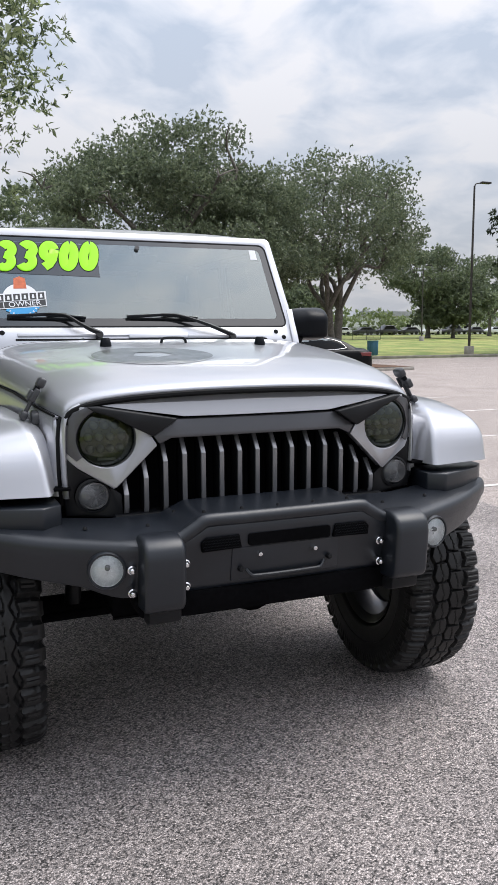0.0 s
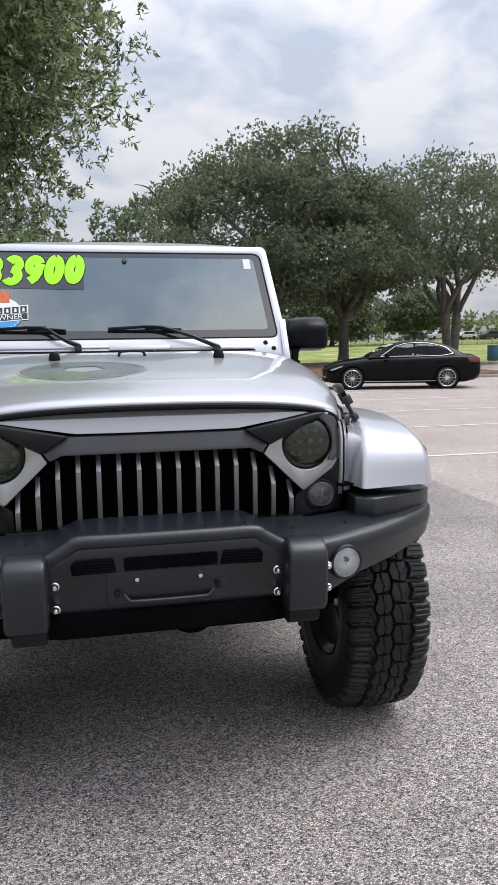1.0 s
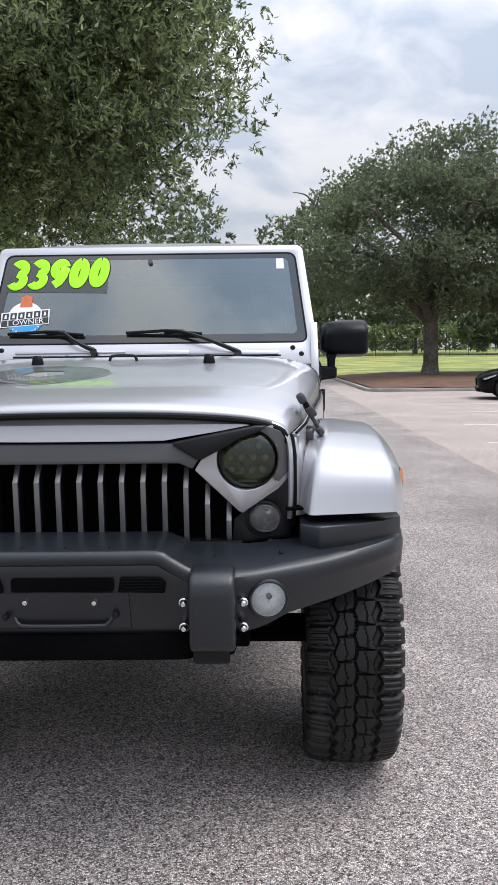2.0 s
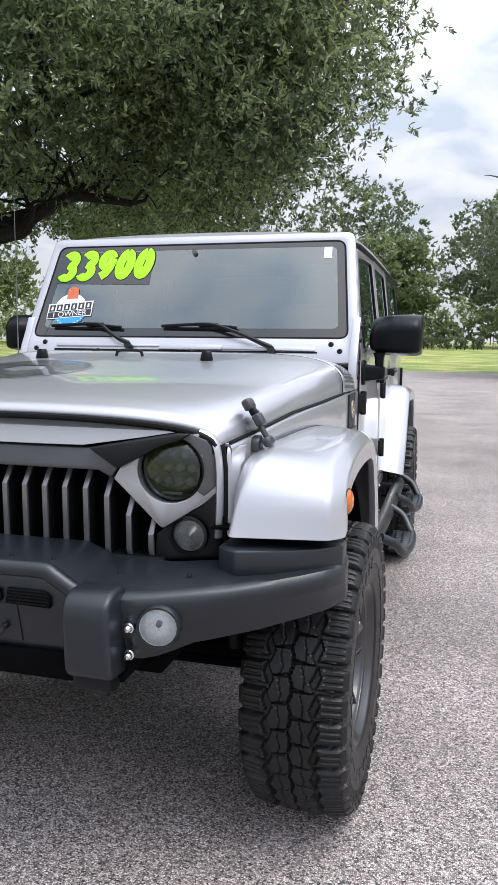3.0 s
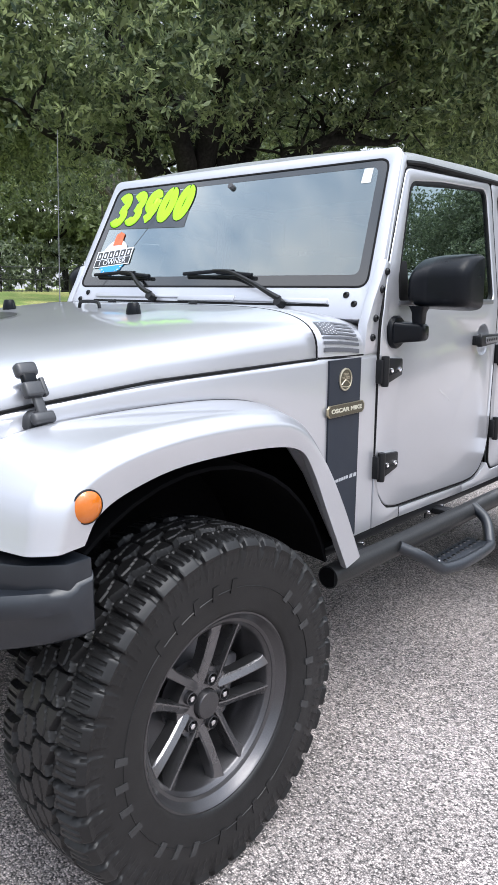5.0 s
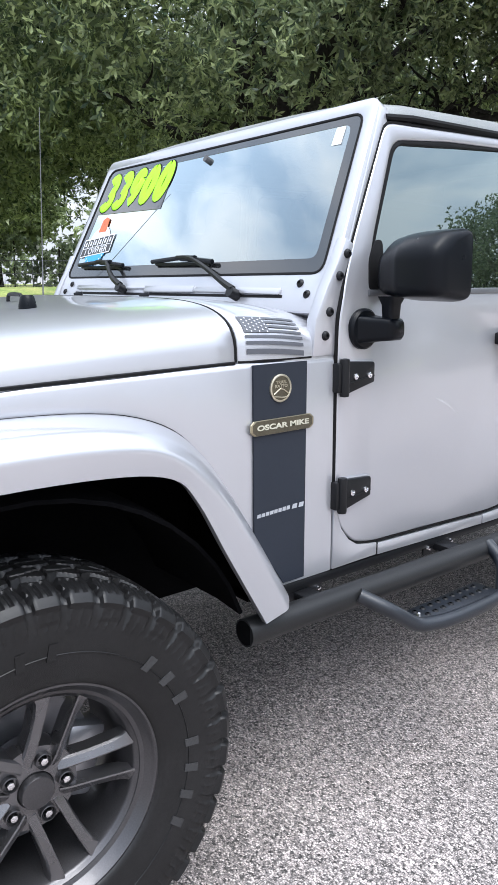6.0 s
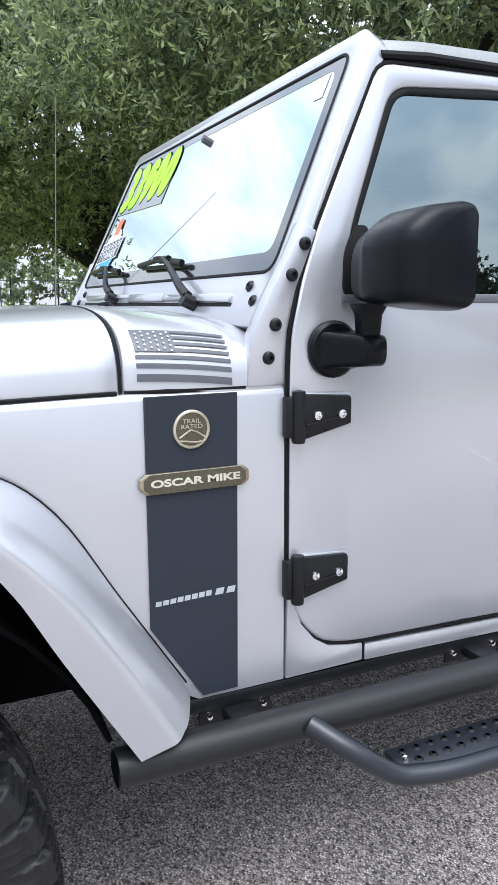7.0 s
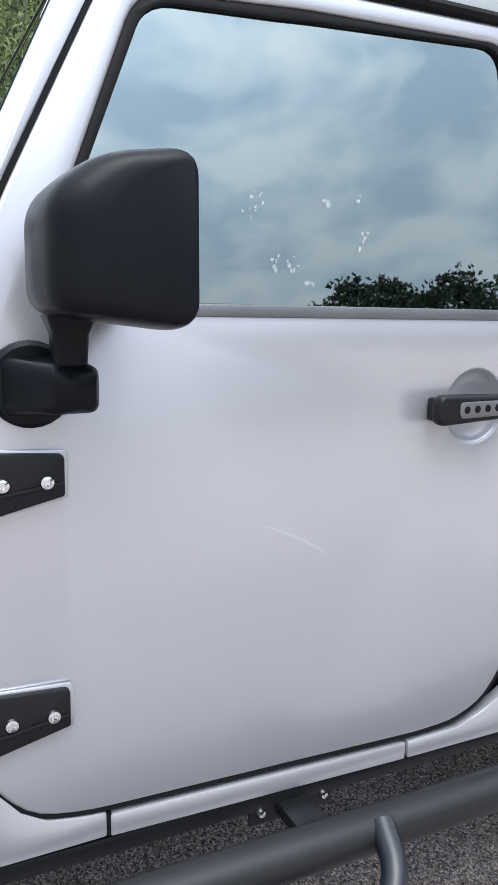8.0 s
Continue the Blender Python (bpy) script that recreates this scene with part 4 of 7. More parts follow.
for s in (1, -1):
    for poly, hole, y0, y1, name in ((FRONT_DOOR, FRONT_HOLE, 1.0, 1.9, "front_door"), (REAR_DOOR, REAR_HOLE, 1.95, 2.7, "rear_door")):
        hy, hz = (1.787, 1.252) if name == "front_door" else (2.50, 1.262)
        dish = [(hy + 0.061 * math.cos(2 * math.pi * k / 28), hz + 0.061 * math.sin(2 * math.pi * k / 28)) for k in range(28)]
        door = part(name, side_plate(rounded(poly, 0.035, 3), s, 0.022, [hole, dish], 0.007, segments=3), SILVER, suv, smooth=50)
        gap = grown(rounded(poly, 0.035, 3), 0.003)
        part("door_gap", tube([(s * (skin_x(z) - 0.006), y, z) for y, z in gap + gap[:1]], 0.0052, 6, cap=False), SEAL, door, "dark shut line round the door")
        seal = part("window_seal", side_plate(grown(hole, 0.001), s, 0.012, [grown(hole, -0.016)], 0.003, out=-0.004), SEAL, door)
        pane = part("window_glass", side_plate(grown(hole, -0.004), s, 0.004, out=-0.012, bevel=0), [SIDE_GLASS, CLEAR_BACK], door, "tinted window reflecting the sky", smooth=0)
        clear_back(pane, (s, 0, 0))
        part("waist_seal", side_plate([(hole_y, z) for hole_y, z in ((y0 + 0.06 if name == "front_door" else y0 + 0.03, 1.398), (y1 - 0.03, 1.398), (y1 - 0.03, 1.416), (y0 + 0.06 if name == "front_door" else y0 + 0.03, 1.416))], s, 0.012, bevel=0.003, out=0.004), WAIST_GREY, door)
        # handle: round dished cup, grip with a perforated face
        cup = part("handle_cup", lathe([(0.063, -0.003), (0.059, -0.005), (0.052, -0.012), (0.040, -0.020), (0.018, -0.024), (0.002, -0.024)], "x", (0, 0, 0), 28), CUP, door)
        cup.data.transform(Matrix.Translation((s * 0.814, hy, hz)) @ Matrix.Diagonal((s, 1, 1, 1)))
        grip = part("handle", prism(rounded([(hy - 0.112, hz - 0.026), (hy + 0.105, hz - 0.014), (hy + 0.105, hz + 0.022), (hy - 0.112, hz + 0.026)], 0.018, 4), "x", s * 0.832, s * 0.856, 0.007, segments=3), SATIN_BLACK, door, "black door handle with a perforated grey face")
        part("handle_post", slab(s * 0.812, s * 0.838, hy - 0.105, hy - 0.07, hz - 0.02, hz + 0.02, 0.006), SATIN_BLACK, grip)
        part("handle_post", slab(s * 0.812, s * 0.838, hy + 0.07, hy + 0.1, hz - 0.012, hz + 0.018, 0.006), SATIN_BLACK, grip)
        part("handle_face", prism(rounded([(hy - 0.072, hz - 0.014), (hy + 0.09, hz - 0.009), (hy + 0.09, hz + 0.015), (hy - 0.072, hz + 0.014)], 0.010, 4), "x", s * 0.855, s * 0.8595, 0.002), GUNMETAL, grip)
        for k in range(6):
            part("handle_hole", lathe([(0.0015, 0.0012), (0.0062, 0.001), (0.0066, 0)], "x", (s * 0.8590, hy - 0.058 + 0.022 * k, hz + 0.001 + 0.0005 * k), 12), SEAL, grip)
        # strap hinges
        base = 0.945 if name == "front_door" else 1.945
        for hz2 in ((1.182, 0.852) if name == "front_door" else (1.182, 0.852)):
            leaf = [(base + 0.024, hz2 + 0.044), (base + 0.131, hz2 + 0.037), (base + 0.134, hz2 + 0.030), (base + 0.134, hz2 - 0.020), (base + 0.024, hz2 - 0.046)]
            h = part("hinge", side_plate(leaf, s, 0.014, bevel=0.004, out=0.015), SATIN_BLACK, door, "black bolted strap hinge")
            part("hinge_pad", side_plate(grown(leaf, 0.007), s, 0.006, bevel=0.002, out=0.0055), SILVER, h)
            part("hinge_rib", side_plate([(base + 0.028, hz2 - 0.020), (base + 0.130, hz2 - 0.004), (base + 0.130, hz2 + 0.001), (base + 0.028, hz2 - 0.014)], s, 0.004, bevel=0.0015, out=0.018), SATIN_BLACK, h)
            part("hinge_barrel", lathe([(0.004, hz2 - 0.052), (0.0125, hz2 - 0.050), (0.0135, hz2 - 0.045), (0.0135, hz2 + 0.046), (0.0125, hz2 + 0.051), (0.004, hz2 + 0.053)], "z", (s * 0.829, base + 0.012, 0), 16), SATIN_BLACK, h)
            part("hinge_base", slab(s * 0.80, s * 0.83, base - 0.012, base + 0.012, hz2 - 0.04, hz2 + 0.04, 0.004), SATIN_BLACK, h)
            for dy in (0.054, 0.110):
                bm = lathe([(0.0035, 0.0015), (0.005, 0.005), (0.0085, 0.004), (0.0095, 0.0)], "x", (0, 0, 0), 14)
                bolt = part("hinge_bolt", bm, CHROME, h)
                bolt.data.transform(Matrix.Translation((s * (skin_x(hz2) + 0.0155), base + dy, hz2 + 0.001)) @ Matrix.Diagonal((s, 1, 1, 1)))
    # rear quarter and hard top
    part("rear_quarter", side_plate([(2.722, 1.30), (2.69, 1.15), (2.60, 1.05), (2.60, 0.95), (3.35, 0.95), (3.62, 0.72), (3.64, 1.395), (2.725, 1.395)], s, 0.02), SILVER, suv)
    top = part("hard_top_side", side_plate([(2.712, 1.40), (3.64, 1.40), (3.58, 1.90), (2.69, 1.90)], s, 0.02, [rounded([(2.80, 1.45), (2.78, 1.84), (3.50, 1.84), (3.54, 1.45)], 0.05)], 0.006), SATIN_BLACK, suv)
    part("quarter_glass", side_plate(rounded([(2.79, 1.44), (2.77, 1.85), (3.51, 1.85), (3.55, 1.44)], 0.05), s, 0.004, out=-0.010, bevel=0), [SIDE_GLASS, CLEAR_BACK], top, smooth=0)
    clear_back(top.children[0], (s, 0, 0))
    part("tail_lamp", slab(s * 0.70, s * 0.83, 3.62, 3.67, 1.05, 1.25, 0.01), SEAL, suv)
    part("drip_rail", tube([(s * 0.744, 1.185, 1.884), (s * 0.750, 1.30, 1.892), (s * 0.752, 1.9, 1.899), (s * 0.752, 3.55, 1.899)], 0.010, 8), SEAL, suv)
# roof
rows = []
for y, z, w in ((1.166, 1.916, 0.735), (1.174, 1.932, 0.742), (1.195, 1.944, 0.745), (1.3, 1.953, 0.748), (1.8, 1.965, 0.752), (2.5, 1.966, 0.752), (3.2, 1.958, 0.752), (3.55, 1.945, 0.748), (3.60, 1.92, 0.742)):
    row = []
    for k in range(21):
        a = -math.pi / 2 + math.pi * k / 20
        u = math.copysign(abs(math.sin(a)) ** 0.5, a)
        row.append((w * u, y, z - 0.064 + 0.064 * abs(math.cos(a)) ** 0.45 + 0.012 * (1 - u * u)))
    rows.append(row)
part("roof", sheet(rows, thick=0.02), ROOF, suv, "grey hard top roof", smooth=60)
part("rear_panel", slab(-0.76, 0.76, 3.58, 3.62, 0.66, 1.92, 0.01), SATIN_BLACK, suv)

# ---- cabin ----
part("dashboard", prism([(0.96, 1.18), (0.98, 1.415), (1.05, 1.425), (1.22, 1.40), (1.27, 1.34), (1.24, 1.15)], "x", -0.74, 0.74, 0.015), INTERIOR, suv, "dark dashboard")
wheel_m = face_to((0.37, 1.40, 1.34), (1, 0, 0), (0, -0.45, 0.9))
bm = bmesh.new()
ring = [wheel_m @ Vector((0.185 * math.cos(2 * math.pi * k / 32), 0.185 * math.sin(2 * math.pi * k / 32), 0)) for k in range(33)]
tube(ring, 0.015, 8, bm, cap=False)
for a in (0.1, math.pi - 0.1, -math.pi / 2):
    tube([wheel_m @ Vector((0, 0, 0.01)), wheel_m @ Vector((0.18 * math.cos(a), 0.18 * math.sin(a), 0))], 0.018, 6, bm)
part("steering_wheel", bm, INTERIOR, suv, "black steering wheel")
for s in (1, -1):
    seat = part("seat", slab(s * 0.37 - 0.25, s * 0.37 + 0.25, 1.52, 2.0, 1.0, 1.16, 0.04), INTERIOR, suv, "dark front seat")
    part("backrest", prism([(1.96, 1.05), (2.08, 1.08), (2.20, 1.62), (2.12, 1.64)], "x", s * 0.37 - 0.23, s * 0.37 + 0.23, 0.03), INTERIOR, seat)
    part("headrest", slab(s * 0.37 - 0.13, s * 0.37 + 0.13, 2.12, 2.22, 1.66, 1.84, 0.035), INTERIOR, seat)
part("roll_bar", tube(smooth_path([(-0.66, 2.25, 1.3), (-0.64, 2.25, 1.75), (-0.55, 2.25, 1.86), (0.55, 2.25, 1.86), (0.64, 2.25, 1.75), (0.66, 2.25, 1.3)], 5), 0.035, 10), INTERIOR, suv)
part("rear_bench", slab(-0.62, 0.62, 2.75, 2.95, 1.05, 1.65, 0.04), INTERIOR, suv)
mirror_in = part("cabin_mirror", prism(rounded([(-0.12, 1.775), (0.12, 1.775), (0.125, 1.835), (-0.125, 1.835)], 0.02), "y", 1.19, 1.215, 0.006), INTERIOR, suv, "black interior mirror")
part("mirror_stalk", tube([(0, 1.11, 1.86), (0, 1.19, 1.82)], 0.012, 8), INTERIOR, mirror_in)
sensor = part("sensor_pod", slab(-0.04, 0.04, 1.136, 1.16, 1.852, 1.874, 0.006), INTERIOR, suv)
for k in range(7):
    part("fin", slab(-0.037 + 0.012 * k, -0.034 + 0.012 * k, 1.132, 1.137, 1.854, 1.872, 0), GUNMETAL, sensor)

# ---- stickers on the glass ----
price = part("price_strip", screen_plate([(-0.700, 0.282), (-0.205, 0.270), (-0.205, 0.448), (-0.690, 0.452)], -0.0012, 0.0001), FRIT, screen, "black strip of the price sticker")
def digit_path(ch):
    """Centre line of a brush-drawn digit, in a box 1 high."""
    arc = lambda cx, cy, rx, ry, a0, a1, n=14: [(cx + rx * math.cos(radians(a0 + (a1 - a0) * k / n)), cy + ry * math.sin(radians(a0 + (a1 - a0) * k / n))) for k in range(n + 1)]
    if ch == "0":
        return arc(0, 0.5, 0.20, 0.38, 90, 450, 28)
    if ch == "9":
        return arc(0.0, 0.66, 0.20, 0.22, 20, 380, 22) + [(0.16, 0.40), (0.06, 0.22), (-0.10, 0.12)]
    return arc(-0.02, 0.70, 0.20, 0.19, 150, -70, 14) + arc(-0.02, 0.31, 0.23, 0.20, 80, -150, 14)


for k, ch in enumerate("33900"):
    x, v = -0.640 + 0.098 * k, 0.288 + 0.003 * k
    for wide, mt, out in ((0.0265, SEAL, 0.0002), (0.0225, LIME, 0.0016)):
        pts = [on_screen(x + 0.128 * (px + 0.22 * (py - 0.5)), v + 0.004 + 0.162 * py, out) for px, py in digit_path(ch)]
        bm = tube(pts, wide, 10)
        for q in bm.verts:
            rel = q.co - WS_LOW
            q.co -= WS_OUT * (rel.dot(WS_OUT) - out) * 0.95
        part("price_digit", bm, mt, screen, "lime green price digit" if mt is LIME else "", smooth=60)
badge_m = Matrix.Translation(on_screen(-0.59, 0.135, 0.001)) @ face_to((0, 0, 0), (1, 0, 0), WS_UP)


def on_badge(poly, z0, z1, mt, name, label=""):
    bm = prism(poly, "z", z0, z1)
    bm.transform(badge_m)
    return part(name, bm, mt, screen, label, smooth=0)


BLUE = shader("blue_print", (0.03, 0.30, 0.62), 0.4, grain=0.03, stain=0.03)
INK = shader("black_print", (0.02, 0.02, 0.022), 0.4, grain=0.03, stain=0.03)
circle = [(0.085 * math.cos(2 * math.pi * k / 36), 0.005 + 0.085 * math.sin(2 * math.pi * k / 36)) for k in range(36)]
on_badge(circle, 0, 0.0006, WHITE_PRINT, "history_sticker", "white and blue round vehicle history sticker")
on_badge([(0.076 * math.cos(math.pi + math.pi * k / 18), 0.005 + 0.076 * math.sin(math.pi + math.pi * k / 18)) for k in range(19)], 0.0006, 0.001, BLUE, "sticker_base")
for k in range(14):
    a = math.pi * (1.0 + k / 13)
    c = Vector((0.083 * math.cos(a), 0.005 + 0.083 * math.sin(a)))
    on_badge([(c.x + 0.010 * math.cos(q), c.y + 0.010 * math.sin(q)) for q in (0.4, 1.97, 3.54, 5.1)], 0.0006, 0.0011, BLUE, "sticker_scallop")
on_badge([(-0.116, -0.048), (0.116, -0.028), (0.116, 0.052), (-0.116, 0.032)], 0.0012, 0.0016, WHITE_PRINT, "sticker_panel")
on_badge([(-0.112, -0.044), (0.112, -0.024), (0.112, 0.008), (-0.112, -0.012)], 0.0017, 0.002, INK, "sticker_bar")
for k in range(6):
    x = -0.094 + 0.0375 * k
    on_badge([(x - 0.015, 0.000 + 0.088 * x), (x + 0.015, 0.002 + 0.088 * x), (x + 0.015, 0.037 + 0.088 * x), (x - 0.015, 0.035 + 0.088 * x)], 0.0017, 0.0021, INK, "sticker_block")
    on_badge([(x - 0.006, 0.008 + 0.088 * x), (x + 0.006, 0.009 + 0.088 * x), (x + 0.004, 0.028 + 0.088 * x), (x - 0.004, 0.028 + 0.088 * x)], 0.0022, 0.0024, WHITE_PRINT, "sticker_glyph")
text_mesh("sticker_lettering", "1 OWNER", 0.038, badge_m @ Matrix.Translation((0, -0.019, 0.0024)) @ Matrix.Rotation(0.088, 4, "Z"), WHITE_PRINT, screen, 0.0002, "white words on the history sticker", squash=1.05)
on_badge([(-0.030, 0.062), (0.030, 0.064), (0.026, 0.118), (0.0, 0.128), (-0.026, 0.116)], 0.0008, 0.0014, shader("orange_print", (0.55, 0.13, 0.05), 0.5, grain=0.2, grain_size=60, stain=0.2), "sticker_top", "plain orange shape above the round sticker")
bm = screen_plate([(0.617, 0.395), (0.655, 0.395), (0.652, 0.452), (0.616, 0.452)], -0.0010, -0.0002)
part("inspection_sticker", bm, WHITE_PRINT, screen, "small white inspection sticker")


# ---- wipers, bonnet fittings, mirrors, steps, aerial ----
for x0, x1, px, pv in ((-0.66, -0.30, -0.245, -0.045), (-0.10, 0.26, 0.43, -0.06)):
    xm = (x0 + x1) / 2 + 0.04
    blade = part("wiper", slab(0, 1, 0, 1, 0, 1, 0), PLASTIC, suv, "black windscreen wiper at rest")
    bm = bmesh.new()
    tube([on_screen(x0, 0.048, 0.014), on_screen((x0 + x1) / 2, 0.055, 0.020), on_screen(x1, 0.040, 0.014)], 0.0078, 8, bm)
    tube([on_screen(x0 + 0.02, 0.042, 0.007), on_screen(x1 - 0.02, 0.036, 0.007)], 0.0055, 6, bm)
    bmesh.ops.recalc_face_normals(bm, faces=bm.faces[:])
    bm.to_mesh(blade.data)
    bm.free()
    bm = bmesh.new()
    P = [on_screen(xm - 0.05, 0.054, 0.030), on_screen(xm + 0.04, 0.045, 0.034), on_screen((xm + px) / 2, 0.005, 0.036), on_screen(px - 0.05, pv + 0.02, 0.034), on_screen(px, pv, 0.026)]
    tube(smooth_path(P, 4), [0.0045 + 0.008 * k / 16 for k in range(17)], 6, bm)
    part("wiper_arm", bm, SATIN_BLACK, blade)
    part("wiper_clip", tube([on_screen(xm - 0.04, 0.055, 0.016), on_screen(xm + 0.05, 0.050, 0.022)], 0.010, 8), PLASTIC, blade)
    part("wiper_pivot", tube([on_screen(px, pv - 0.01, 0.0), on_screen(px, pv - 0.01, 0.035)], 0.017, 12), SATIN_BLACK, blade)
for x in (-0.36, 0.10):
    part("washer_jet", tube([(x, 0.765, 1.396), (x + 0.018, 0.79, 1.401)], 0.007, 8), PLASTIC, suv)
for s in (1, -1):
    x, y = s * 0.333, 0.288
    z = hood_z(x, y)
    part("bonnet_bumper", lathe([(0.024, -0.004), (0.023, 0.008), (0.018, 0.030), (0.014, 0.034), (0.004, 0.034)], "z", (x, y, z), 18), PLASTIC, suv, "black rubber bonnet stop")
    CATCH_GREY = shader("dark_grey_catch_plastic", (0.035, 0.036, 0.040), 0.36, grain=0.1, grain_size=300, stain=0.1)
    # bonnet catch: base on the wing, strap, T-handle on the bonnet
    base = Vector((s * 0.688, -0.31, 1.178))
    top = Vector((s * 0.640, -0.318, 1.262))
    catch = part("bonnet_catch", prism([(-0.338, 1.142), (-0.283, 1.146), (-0.284, 1.176), (-0.298, 1.186), (-0.322, 1.184), (-0.336, 1.172)], "x", s * 0.660, s * 0.690, 0.007), CATCH_GREY, suv, "black bonnet catch over the joint")
    along = (top - base).normalized()
    out = Vector((s * along.z, 0, -s * along.x))
    m = face_to(base + out * 0.008, (0, 1, 0), along)
    if m.to_3x3().col[2].dot(out) < 0:
        m = face_to(base + out * 0.008, (0, -1, 0), along)
    for name, dims, mt, r in (("strap", (-0.014, 0.014, -0.018, 0.060, 0.002, 0.016), CATCH_GREY, 0.005), ("catch_side", (0.020, 0.034, 0.036, 0.086, 0.0, 0.020), CATCH_GREY, 0.004), ("catch_grip", (-0.034, 0.026, 0.092, 0.130, -0.006, 0.024), CATCH_GREY, 0.009),
                             ("catch_neck", (-0.026, 0.014, 0.070, 0.104, 0.002, 0.022), PLASTIC, 0.006), ("catch_tongue", (-0.036, 0.016, 0.034, 0.074, 0.004, 0.030), CATCH_GREY, 0.006), ("catch_foot", (-0.036, 0.030, -0.036, -0.004, -0.004, 0.022), CATCH_GREY, 0.009)):
        part(name, slab(*[d * 0.88 for d in dims], r, m, 3), mt, catch)
part("bonnet_loop", tube(smooth_path([(-0.075, 0.40, hood_z(0.07, 0.40)), (-0.068, 0.40, hood_z(0.07, 0.4) + 0.018), (-0.045, 0.40, hood_z(0, 0.4) + 0.022), (0.005, 0.40, hood_z(0, 0.4) + 0.022), (0.028, 0.40, hood_z(0, 0.4) + 0.018), (0.035, 0.40, hood_z(0, 0.4))], 4), 0.006, 8), SATIN_BLACK, suv, "black footman loop")


def drape(poly_fn, n, mt, name, label=""):
    """A decal of rings laid on the bonnet."""
    bm = bmesh.new()
    rows = poly_fn
    sheet([[(x, y, hood_z(x, y) + 0.0016) for x, y in row] for row in rows], bm)
    return part(name, bm, mt, hood, label)


cx, cy, R = -0.22, -0.02, 0.235
ang = [2 * math.pi * k / 60 for k in range(61)]
drape([[(cx + R * r * math.cos(a), cy + R * r * math.sin(a)) for a in ang] for r in (0.955, 0.97, 0.985)], 0, SILVER, "bonnet_decal", "thin silver ring of a star decal")


def star_r(a):
    a = (a - math.pi / 2) % (2 * math.pi / 5)
    a = min(a, 2 * math.pi / 5 - a)
    return 0.382 * math.sin(math.pi * 0.7) / math.sin(math.pi * 0.7 - (math.pi / 5 - a)) * 1.0


DECAL_GREY = shader("worn_grey_decal", (0.13, 0.135, 0.14), 0.40, 0.6, 0.6, grain=0.25, grain_size=60, stain=0.35, stain_size=9)
drape([[(cx + R * (star_r(a) * 0.9 * (1 - f) + 0.945 * f) * math.cos(a), cy + R * (star_r(a) * 0.9 * (1 - f) + 0.945 * f) * math.sin(a)) for a in ang] for f in (0.0, 0.2, 0.4, 0.6, 0.8, 1.0)], 0, DECAL_GREY, "bonnet_decal", "worn grey field round the star")

